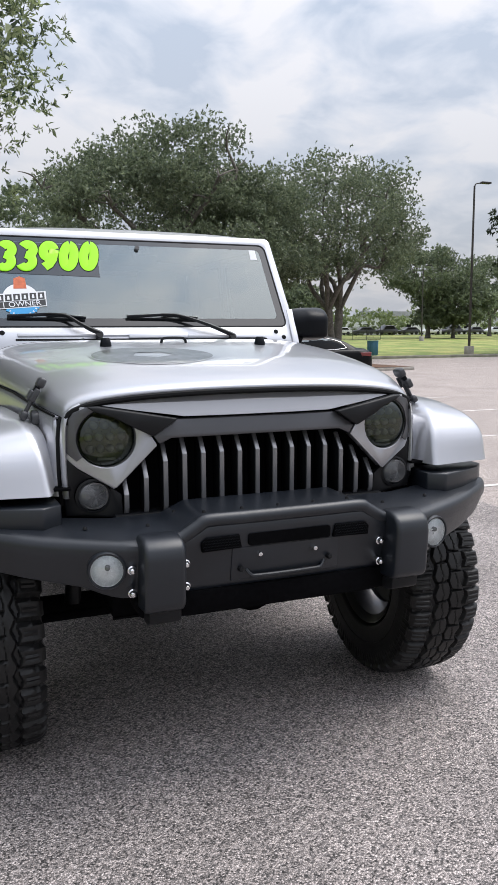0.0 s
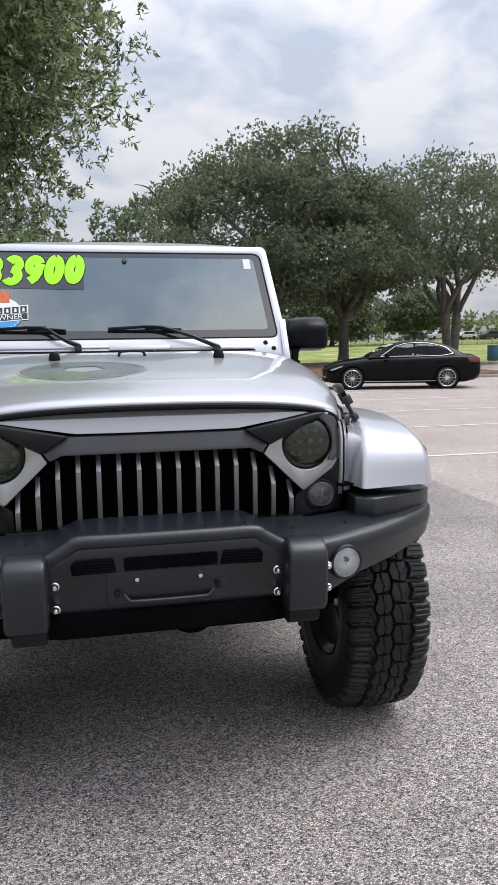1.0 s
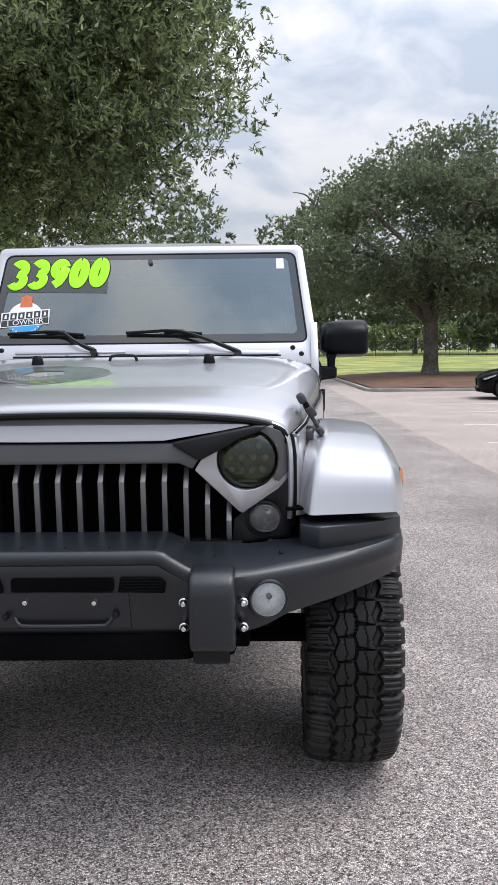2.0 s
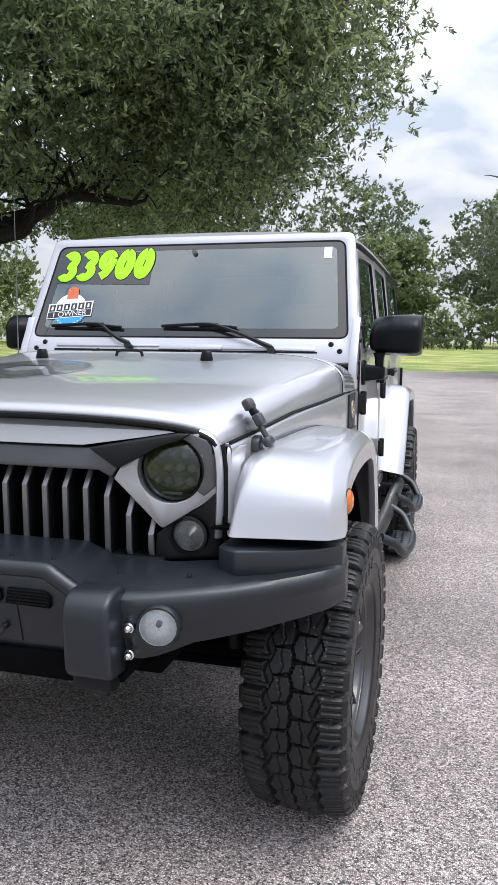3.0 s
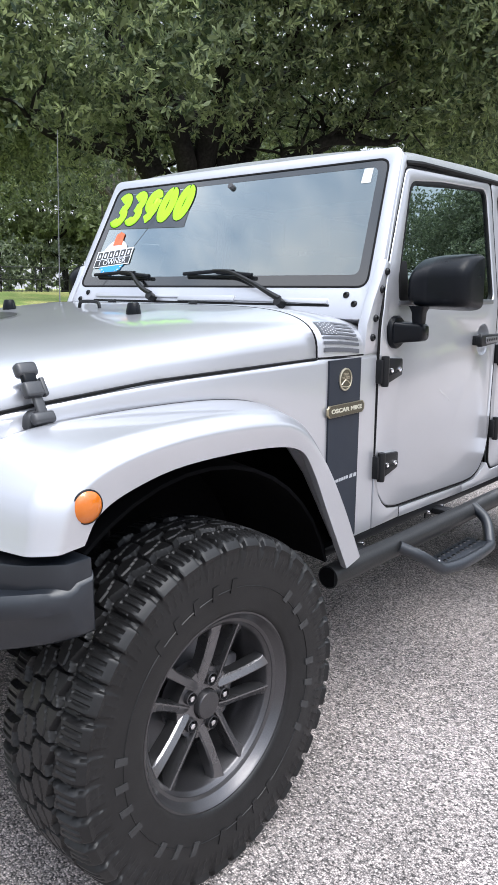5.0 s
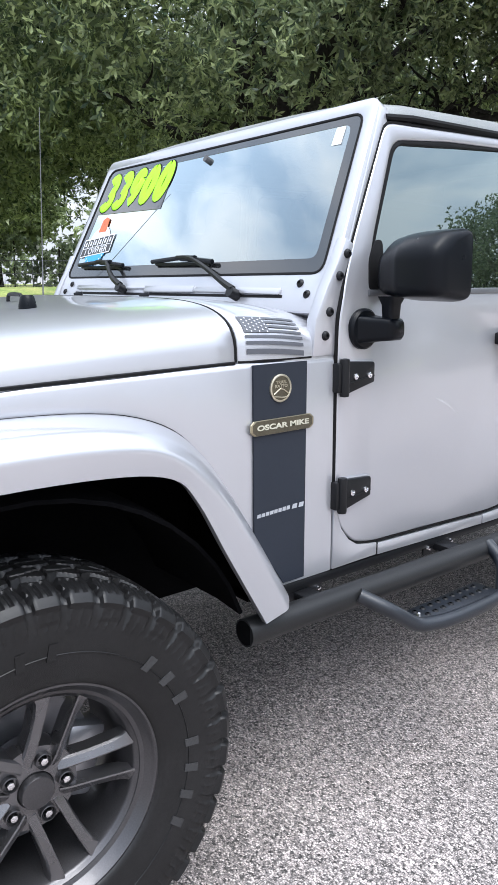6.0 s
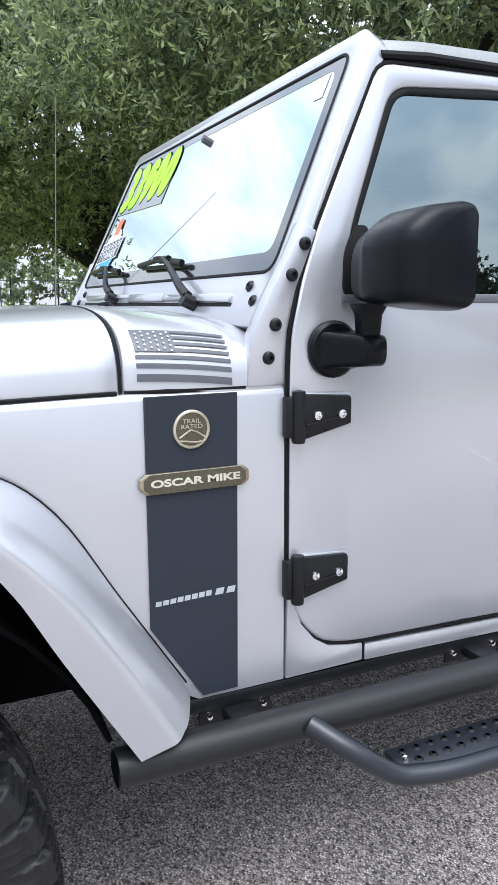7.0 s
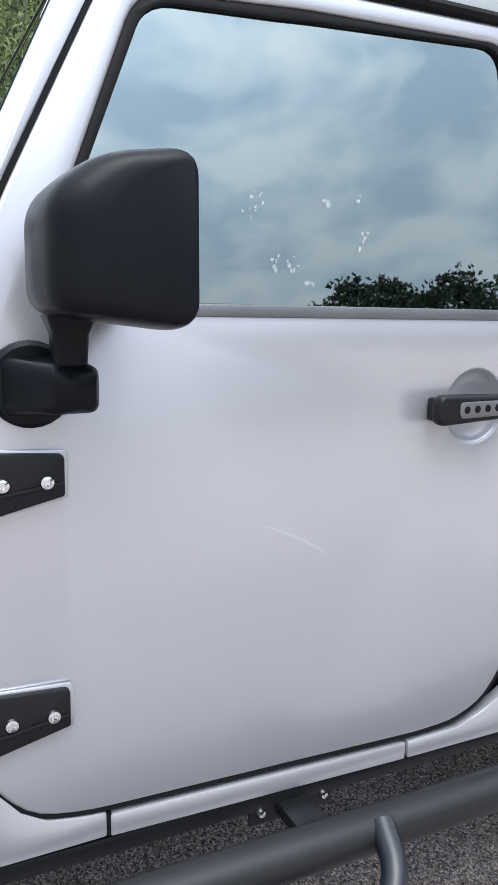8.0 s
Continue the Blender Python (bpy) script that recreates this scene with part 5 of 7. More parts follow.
for s in (1, -1):
    cx2, cz2 = 0.946, 1.480
    rows = []
    for x, yf, z0, z1, rr in ((0.835, 1.084, 1.420, 1.520, 0.016), (0.838, 1.072, 1.408, 1.536, 0.022), (0.847, 1.058, 1.398, 1.550, 0.028), (0.868, 1.046, 1.391, 1.561, 0.030), (0.904, 1.036, 1.387, 1.567, 0.030), (0.928, 1.024, 1.386, 1.569, 0.028), (0.945, 1.017, 1.386, 1.570, 0.028),
                              (0.990, 1.017, 1.385, 1.571, 0.028), (1.026, 1.021, 1.385, 1.572, 0.028), (1.043, 1.026, 1.387, 1.571, 0.026), (1.054, 1.037, 1.390, 1.568, 0.024), (1.0605, 1.054, 1.394, 1.564, 0.022), (1.063, 1.074, 1.400, 1.557, 0.018)):
        x = x if s > 0 else 0.835 + (x - 0.835) * 0.62
        rows.append([(s * x, y, z) for y, z in rounded([(yf, z0 + 0.014), (1.172, z0 - 0.004), (1.170, z1), (yf + 0.052, z1 - 0.014), (yf, z1 - 0.056)], rr, 5)])
    mirror = part("door_mirror", sheet(rows, closed=True, cap=True), PLASTIC, suv, "black door mirror on a stubby arm", smooth=50)
    part("mirror_glass", slab(s * (cx2 - 0.075 - 0.03 * (s < 0)), s * (cx2 + (0.095 if s > 0 else 0.01)), 1.1690, 1.1725, cz2 - 0.07, cz2 + 0.06, 0.0), CHROME, mirror)
    rows = []
    for z, hx, hy in ((1.312, 0.019, 0.021), (1.340, 0.018, 0.020), (1.376, 0.020, 0.022), (1.398, 0.028, 0.030)):
        rows.append([(s * (0.882 + x), 1.076 + y, z) for x, y in rounded([(-hx, -hy), (hx, -hy), (hx, hy), (-hx, hy)], 0.010, 4)])
    part("mirror_stem", sheet(rows, closed=True, cap=True), PLASTIC, mirror, smooth=50)
    rows = []
    for x, hy, z0, z1, yc in ((0.812, 0.050, 1.268, 1.348, 1.045), (0.832, 0.044, 1.273, 1.345, 1.050), (0.858, 0.038, 1.277, 1.342, 1.062), (0.882, 0.034, 1.279, 1.341, 1.072), (0.900, 0.031, 1.281, 1.339, 1.076), (0.908, 0.025, 1.287, 1.333, 1.077)):
        rows.append([(s * x, y, z) for y, z in rounded([(yc - hy, z0), (yc + hy, z0), (yc + hy, z1), (yc - hy, z1)], 0.014, 4)])
    part("mirror_arm", sheet(rows, closed=True, cap=True), PLASTIC, mirror, smooth=50)
    part("mirror_base", lathe([(0.056, 0.811), (0.056, 0.822), (0.050, 0.828), (0.02, 0.829)], "x", (0, 1.040, 1.310), 28) if s > 0 else lathe([(0.056, -0.811), (0.056, -0.822), (0.050, -0.828), (0.02, -0.829)], "x", (0, 1.040, 1.310), 28), PLASTIC, mirror)
    # mirror patch on the door: black gasket behind the housing
    part("mirror_gasket", side_plate(rounded([(1.062, 1.42), (1.085, 1.40), (1.13, 1.40), (1.13, 1.55), (1.10, 1.55), (1.07, 1.50)], 0.025), s, 0.004, out=0.003, bevel=0.0015), SEAL, mirror)

    # side step: main tube, two hoops with perforated treads, brackets
    step = part("side_step", tube([(s * 0.889, 0.555, 0.588), (s * 0.890, 0.60, 0.588), (s * 0.905, 1.5, 0.580), (s * 0.905, 2.42, 0.568)], 0.036, 20), STEP, suv, "black tubular side step with hoop treads")
    part("tube_end", lathe([(0.0315, 0.5545), (0.031, 0.563), (0.02, 0.568)], "y", (s * 0.889, 0, 0.588), 20), DARK, step)
    for y0 in (0.93, 1.86):
        hoop = [(s * 0.925, y0, 0.595), (s * 0.985, y0 + 0.06, 0.555), (s * 1.012, y0 + 0.14, 0.500), (s * 1.025, y0 + 0.20, 0.488), (s * 1.04, y0 + 0.30, 0.485), (s * 1.04, y0 + 0.50, 0.485), (s * 1.025, y0 + 0.545, 0.50), (s * 0.985, y0 + 0.60, 0.56), (s * 0.92, y0 + 0.62, 0.60)]
        part("hoop", tube(smooth_path(hoop, 4), 0.021, 12), BUMPER_BLACK, step)
        tread = part("tread", prism([(s * 0.945, y0 + 0.165), (s * 1.03, y0 + 0.165), (s * 1.035, y0 + 0.52), (s * 0.945, y0 + 0.52)][::s], "z", 0.490, 0.503, 0.003), BUMPER_BLACK, step, "perforated black tread plate")
        for i in range(2):
            for j in range(9):
                part("tread_stud", lathe([(0.004, 0.004), (0.0075, 0.0035), (0.010, 0.0)], "z", (s * (0.966 + 0.034 * i), y0 + 0.195 + 0.036 * j + 0.016 * i, 0.503), 10), SATIN_BLACK, tread)
                part("tread_hole", lathe([(0.001, 0.0045), (0.0042, 0.0045)], "z", (s * (0.966 + 0.034 * i), y0 + 0.195 + 0.036 * j + 0.016 * i, 0.503), 10), DARK, tread)
        part("tread_bolt", lathe([(0.001, 0.010), (0.006, 0.008), (0.008, 0.0)], "z", (s * 0.988, y0 + 0.185, 0.503), 10), CHROME, tread)
    for y0 in (0.80, 1.42, 2.2):
        br = part("step_bracket", slab(s * 0.76, s * 0.92, y0, y0 + 0.06, 0.575, 0.60, 0.006), SATIN_BLACK, step)
        part("bracket_plate", slab(s * 0.795, s * 0.803, y0 - 0.05, y0 + 0.11, 0.565, 0.61, 0.004), SATIN_BLACK, step)
        for dy in (-0.03, 0.09):
            part("bracket_bolt", lathe([(0.001, 0.010), (0.006, 0.009), (0.008, 0.0)], "x", (s * 0.803, y0 + dy, 0.59), 10), CHROME if s > 0 else SATIN_BLACK, step)
aerial = part("aerial", tube([(-0.775, 0.83, 1.36), (-0.785, 0.845, 1.6), (-0.80, 0.875, 2.13)], [0.0034, 0.0019, 0.0013], 6), GUNMETAL, suv, "thin whip aerial")
part("aerial_base", lathe([(0.016, 1.335), (0.014, 1.365), (0.006, 1.38)], "z", (-0.775, 0.83, 0), 12), SATIN_BLACK, aerial)

# ---- decals and badges on the body side ----
for s in (1,):
    xb = 0.8085
    BRONZE_DARK = shader("dark_bronze_field", (0.1088, 0.0986, 0.0714), 0.4, 0.8, grain=0.15, grain_size=200, stain=0.1, stain_size=20)
    PALE_BRONZE = shader("pale_bronze_rim", (0.50, 0.46, 0.36), 0.34, 0.85, grain=0.1, grain_size=200, stain=0.1, stain_size=20)
    stripe = part("side_stripe", prism([(0.655, 1.236), (0.836, 1.236), (0.832, 0.640), (0.757, 0.640), (0.655, 0.795)], "x", 0.800, xb), DECAL, suv, "dark slate vinyl stripe down the wing")
    part("badge_disc", lathe([(0.036, 0.8085), (0.036, 0.8125), (0.0345, 0.8137), (0.0315, 0.8137), (0.0305, 0.8122), (0.031, 0.810)], "x", (0, 0.742, 1.173), 36), PALE_BRONZE, stripe, "round bronze trail badge")
    part("badge_field", lathe([(0.0312, 0.8085), (0.0312, 0.8118), (0.004, 0.8120)], "x", (0, 0.742, 1.173), 36), BRONZE_DARK, stripe)
    hill = [(0.718, 1.158), (0.730, 1.166), (0.740, 1.172), (0.752, 1.168), (0.768, 1.157)]
    part("badge_relief", tube([(0.8125, y, z) for y, z in hill], 0.0018, 6), PALE_BRONZE, stripe)
    part("badge_relief", tube([(0.8135, y, 1.151 + 0.002 * math.sin(y * 90)) for y in (0.718, 0.73, 0.742, 0.754, 0.768)], 0.0016, 6), PALE_BRONZE, stripe)
    side_m = face_to((0.8126, 0.742, 1.188), (0, 1, 0), (0, 0, 1))
    text_mesh("badge_lettering", "TRAIL", 0.0115, side_m, PALE_BRONZE, stripe, 0.0008, "raised words on the bronze badge", squash=1.2)
    text_mesh("badge_lettering", "RATED", 0.0115, face_to((0.8126, 0.742, 1.178), (0, 1, 0), (0, 0, 1)), PALE_BRONZE, stripe, 0.0008, "", squash=1.2)
    plate_poly = [(0.640, 1.068), (0.652, 1.058), (0.845, 1.058), (0.857, 1.068), (0.857, 1.087), (0.845, 1.097), (0.652, 1.097), (0.640, 1.087)]
    part("name_plate", prism(plate_poly, "x", 0.8085, 0.8145, 0.002), BRONZE, stripe, "long bronze edition plate")
    part("name_plate_field", prism(grown(plate_poly, -0.007), "x", 0.8146, 0.8152), BRONZE_DARK, stripe)
    text_mesh("plate_lettering", "OSCAR MIKE", 0.0185, face_to((0.8155, 0.7485, 1.0775), (0, 1, 0), (0, 0, 1)), shader("pale_brass", (0.58, 0.57, 0.47), 0.35, 0.5, grain=0.1, stain=0.1), stripe, 0.0007, "pale raised words on the bronze plate", squash=1.68, heavy=0.0006)
    PALE_PRINT = shader("pale_grey_print", (0.32, 0.33, 0.355), 0.5, grain=0.05, stain=0.05)
    # small printed model name, kept as bars
    for k in range(8):
        y = 0.664 + 0.0145 * k
        part("print_bar", prism([(y, 0.8415 + 0.0005 * k), (y + 0.0115, 0.8415 + 0.0005 * k), (y + 0.0130, 0.8505 + 0.0007 * k), (y + 0.0015, 0.8505 + 0.0007 * k)], "x", xb, xb + 0.0006), PALE_PRINT, stripe)
    for k in range(2):
        y = 0.785 + 0.024 * k
        part("print_bar", prism([(y, 0.844), (y + 0.017, 0.844), (y + 0.020, 0.8565), (y + 0.004, 0.8565)], "x", xb, xb + 0.0006), PALE_PRINT, stripe)
    # grey flag on the cowl's shoulder

    def shoulder(y, f):
        """Point of the cowl's curved side: f from 0 at the joint to 1 up the shoulder."""
        a = radians(89.3 - 33.5 * f)
        w, e, t = lerp(0.62, HOOD_W), lerp(0.62, HOOD_E), lerp(0.62, HOOD_T)
        wide, sink = cowl_shift((y - 0.628) / 0.035)
        return Vector((w * math.sin(a) ** lerp(0.62, HOOD_Q) * wide + 0.0022, y, e + (t - e) * math.cos(a) ** 0.62 - sink + 0.001))

    def flag_patch(y0, y1, f0, f1, mt, name, label=""):
        n = 6
        rows = []
        for a in range(9):
            yy = y0 + (y1 - y0) * a / 8
            rows.append([shoulder(yy, f0 + (f1 - f0) * b / n) for b in range(n + 1)])
        return part(name, sheet(rows), mt, suv, label)

    Y0, Y1 = 0.648, 0.828
    flag_patch(Y0, Y0 + 0.075, 0.46, 1.0, FLAG_GREY, "flag_decal", "grey flag decal on the cowl")
    for k in range(7):
        f0 = 0.02 + 0.98 * (2 * k) / 13
        flag_patch(Y0 if k < 4 else Y0 + 0.075, Y1, f0, f0 + 0.98 / 13, FLAG_GREY, "flag_stripe")
    for i in range(6):
        for j in range(5 if i % 2 else 4):
            c = shoulder(Y0 + 0.008 + 0.0118 * i, 0.53 + 0.11 * j - (0.05 if i % 2 else 0))
            m = face_to(c + Vector((0.0012, 0, 0.0012)), (0, 1, 0), shoulder(0.7, 0.9) - shoulder(0.7, 0.5))
            part("flag_star", prism([(0.0026 * math.cos(math.pi * q / 5 + math.pi / 2) * (1 if q % 2 == 0 else 0.45), 0.0026 * math.sin(math.pi * q / 5 + math.pi / 2) * (1 if q % 2 == 0 else 0.45)) for q in range(10)], "z", 0, 0.0006), WHITE_PRINT, suv).data.transform(m)


# ---- dried water marks on the glass and a scuff in the paint ----
def haze_shader(name, colour, cover):
    m = bpy.data.materials.new(name)
    m.use_nodes = True
    nt = m.node_tree
    clear = nt.nodes.new("ShaderNodeBsdfTransparent")
    mix = nt.nodes.new("ShaderNodeMixShader")
    mix.inputs[0].default_value = cover
    p = nt.nodes["Principled BSDF"]
    p.inputs["Base Color"].default_value, p.inputs["Roughness"].default_value = (*colour, 1), 0.6
    nt.links.new(clear.outputs[0], mix.inputs[1])
    nt.links.new(p.outputs[0], mix.inputs[2])
    nt.links.new(mix.outputs[0], nt.nodes["Material Output"].inputs[0])
    return m


WATER_MARK = haze_shader("dried_water_mark", (0.75, 0.78, 0.78), 0.24)
rng_m = np.random.default_rng(12)
bm = bmesh.new()
for cy0, cz0, count, reach in ((1.372, 1.562, 12, 0.022), (1.495, 1.570, 5, 0.008), (1.552, 1.577, 3, 0.007), (1.563, 1.522, 7, 0.011), (1.405, 1.484, 8, 0.013), (1.432, 1.474, 6, 0.010), (1.457, 1.452, 5, 0.009)):
    for _ in range(count):
        y, z = cy0 + rng_m.normal() * reach * 0.6, cz0 + rng_m.normal() * reach * 0.7
        r = 0.0012 + 0.0028 * rng_m.random()
        lean = 0.5 + rng_m.random()
        ring = [(y + r * (0.7 + 0.6 * rng_m.random()) * math.cos(q) + 0.3 * r * math.sin(q), z + lean * r * (0.7 + 0.6 * rng_m.random()) * math.sin(q)) for q in (0, 1.05, 2.1, 3.14, 4.2, 5.25)]
        bm.faces.new([bm.verts.new((skin_x(b) - 0.0105, a, b)) for a, b in ring])
tagged(part("water_marks", bm, WATER_MARK, next(o for o in suv.children if o.name == "front_door"), "", 0), "pale dried water marks on the window", kind="stuff")
bm = bmesh.new()
rows = []
for k in range(9):
    t = k / 8
    y, z, w = 1.386 + 0.114 * t, 1.083 - 0.062 * t + 0.004 * math.sin(3 * t), 0.0034 * math.sin(math.pi * min(1, 0.15 + 0.8 * t)) ** 0.8
    rows.append([(skin_x(z) + 0.0008, y, z - w), (skin_x(z) + 0.0008, y + 0.002, z + w)])
part("paint_scuff", sheet(rows), haze_shader("pale_paint_scuff", (0.8, 0.8, 0.82), 0.08), next(o for o in suv.children if o.name == "front_door"), "faint pale scuff in the door paint", 0)


# ---- wheels ----
TYRE_R, UNITS = 0.455, 19

def tyre_data(fine):
    """A mud tyre about the x axis, outer side at +x: one skin whose tread is raised block by block."""
    half = [(0.0, 0.0, TYRE_R - 0.015), (0.03, 0.03, TYRE_R - 0.0153), (0.06, 0.06, TYRE_R - 0.0163), (0.09, 0.09, TYRE_R - 0.0178), (0.12, 0.12, TYRE_R - 0.0205), (0.145, 0.1445, TYRE_R - 0.025),
            (0.158, 0.156, TYRE_R - 0.032), (0.172, 0.162, TYRE_R - 0.045), (0.19, 0.165, TYRE_R - 0.063), (0.215, 0.1675, TYRE_R - 0.086), (0.24, 0.168, 0.333), (0.275, 0.165, 0.298), (0.30, 0.160, 0.272),
            (0.31, 0.159, 0.262), (0.32, 0.152, 0.254), (0.34, 0.130, 0.242), (0.355, 0.115, 0.240)]
    u_half = np.concatenate([np.arange(0, 0.2165, 0.0043), np.array([0.221, 0.2255, 0.230, 0.2345, 0.239, 0.2485, 0.2495, 0.2505, 0.2515, 0.265, 0.28, 0.292, 0.2935, 0.2965, 0.298, 0.305, 0.312, 0.32, 0.33, 0.34, 0.355])])
    hu, hx, hr = (np.array([p[k] for p in half]) for k in range(3))
    u = np.concatenate([-u_half[:0:-1], u_half])
    x = np.sign(u) * np.interp(np.abs(u), hu, hx)
    r = np.interp(np.abs(u), hu, hr)
    na = UNITS * fine
    frac = (np.arange(na) / fine)[:, None]
    au = np.abs(u)[None, :]
    uu = u[None, :] + 0 * frac
    y = np.mod(frac + np.where(u < 0, 0.5, 0.0)[None, :], 1.0)

    def zigzag(q):
        return 4 * np.abs(np.mod(q, 1.0) - 0.5) - 1

    PITCH = 2 * math.pi * TYRE_R / UNITS

    def slit(q, half):
        """Distance outside narrow cuts, two to the pitch; negative inside a cut."""
        return (0.25 - half - np.abs(np.mod(q, 0.5) - 0.25)) * PITCH

    def block(*edges):
        """A raised block with sloped sides: full height a few millimetres inside all its edges."""
        d = edges[0]
        for e in edges[1:]:
            d = np.minimum(d, e)
        return np.clip(0.5 + d / 0.0055, 0.0, 1.0)

    wave = 0.007 * zigzag(frac * 2)
    mid_cut = np.abs(uu - wave) - 0.0028
    step = slit(frac + np.where(uu < 0, 0.25, 0.0) - 1.1 * uu * np.sign(zigzag(frac * 2 + 0.3)), 0.036)
    column = block(mid_cut, 0.066 + 0.009 * zigzag(y * 2 + 0.2) - au, step)
    short = np.where(np.mod(y, 1.0) < 0.5, 0.218, 0.194)
    lug = block(au - 0.083 - 0.008 * zigzag(y * 2 + 0.45), short - au, slit(y + 0.5 * (au - 0.1) * (au < 0.13), np.where(au < 0.15, 0.050, 0.062)))
    lift = np.maximum(column, lug)
    height = np.where(au < 0.15, 0.0155, np.interp(np.abs(u), [0.15, 0.166, 0.172, 0.200, 0.216], [0.0155, 0.0135, 0.0050, 0.0022, 0.0])[None, :]) * lift
    # thin sipes across the shoulder lugs, ledges on their flanks and fine rings on the sidewall
    sipe = (au > 0.098) & (au < 0.15) & (np.abs(np.mod(y, 0.125) - 0.0625) < 0.013)
    height = np.where(sipe & (lift > 0.9), height - 0.004, height)
    groove = np.abs(au - 0.036 - 0.005 * zigzag(y * 2 + 0.7)) < 0.0024
    height = np.where(groove & (column > 0.5), height - 0.004, height)
    ledge = (au > 0.174) & (au < 0.2115) & (np.abs(np.mod(y + 1.5 * (au - 0.2), 0.167) - 0.08) < 0.017)
    height = height + np.where(ledge, 0.0016, 0.0)
    ring = ((np.abs(au - 0.250) < 0.0012) | (np.abs(au - 0.295) < 0.0012) | (np.abs(au - 0.165) < 0.0022))
    height = height + np.where(ring, 0.0022, 0.0)
    du = np.gradient(x), np.gradient(r)
    ln = np.hypot(*du) + 1e-9
    nx, nr = (-du[1] / ln), (du[0] / ln)
    X = (x[None, :] + nx[None, :] * height) * 0.88 + 0.011
    Rr = r[None, :] + nr[None, :] * height
    a = (2 * math.pi * np.arange(na) / na)[:, None]
    co = np.stack([np.broadcast_to(X, Rr.shape), -Rr * np.sin(a), -Rr * np.cos(a)], axis=2).reshape(-1, 3)
    n = len(u)
    i, j = np.meshgrid(np.arange(na), np.arange(n - 1), indexing="ij")
    k = (i + 1) % na
    quads = np.stack([i * n + j, i * n + j + 1, k * n + j + 1, k * n + j], axis=2).reshape(-1, 4)
    me = bpy.data.meshes.new("tyre")
    me.vertices.add(len(co))
    me.vertices.foreach_set("co", co.astype(np.float32).ravel())
    me.loops.add(quads.size)
    me.loops.foreach_set("vertex_index", quads.astype(np.int32).ravel())
    me.polygons.add(len(quads))
    me.polygons.foreach_set("loop_start", np.arange(0, quads.size, 4, dtype=np.int32))
    me.update(calc_edges=True)
    me.materials.append(RUBBER)
    me.shade_smooth()
    me.set_sharp_from_angle(angle=radians(32))
    return me


def mark_stroke(points, r0, a0, scale, x):
    """One raised stroke of the sidewall's moulded marks: quads in (round, up)."""
    bm = bmesh.new()
    for quad in points:
        V = []
        for u, v in quad:
            a, rr = a0 + scale * u, r0 + 0.038 * v
            V.append((-rr * math.sin(a), -rr * math.cos(a)))
        lo = [bm.verts.new((x - 0.006, *p)) for p in V]
        hi = [bm.verts.new((x + 0.0016, *p)) for p in V]
        bm.faces.new(hi)
        for i in range(4):
            j = (i + 1) % 4
            bm.faces.new((lo[i], lo[j], hi[j], hi[i]))
    return bm


def rim_mesh():
    """Alloy barrel, broad sloping front face and rolled lip about x, outer face at +x."""
    return lathe([(0.242, -0.12), (0.225, -0.11), (0.215, 0.02), (0.214, 0.09), (0.222, 0.118), (0.238, 0.126), (0.250, 0.130), (0.256, 0.137), (0.254, 0.143), (0.249, 0.144), (0.244, 0.139),
                  (0.240, 0.129), (0.214, 0.1105), (0.210, 0.104), (0.209, -0.10), (0.232, -0.118)], "x", sides=64)


def spoke_mesh(a, side):
    """One straight leg of a split spoke: a dark face that falls away from a ridge along the pair's gap, flared at the rim."""
    along, across = Vector((0, math.sin(a), math.cos(a))), Vector((0, math.cos(a), -math.sin(a))) * side
    f = Vector((1, 0, 0))
    rows = []
    for r, gap, out, xf, xb in ((0.050, 0.0195, 0.044, 0.083, 0.03), (0.074, 0.0215, 0.0445, 0.090, 0.045), (0.12, 0.0235, 0.0455, 0.098, 0.055), (0.165, 0.0265, 0.0495, 0.105, 0.06), (0.192, 0.0285, 0.056, 0.109, 0.07), (0.208, 0.0300, 0.067, 0.111, 0.085), (0.218, 0.031, 0.078, 0.112, 0.09)):
        c = along * r
        rows.append([c + across * out + f * (xf - 0.013), c + across * (out - 0.0035) + f * (xf - 0.0075), c + across * (gap + 0.0045) + f * xf, c + across * (gap + 0.001) + f * (xf - 0.001), c + across * gap + f * (xf - 0.004), c + across * (gap - 0.001) + f * xb, c + across * (out + 0.002) + f * xb])
    return sheet(rows, closed=True, cap=True)


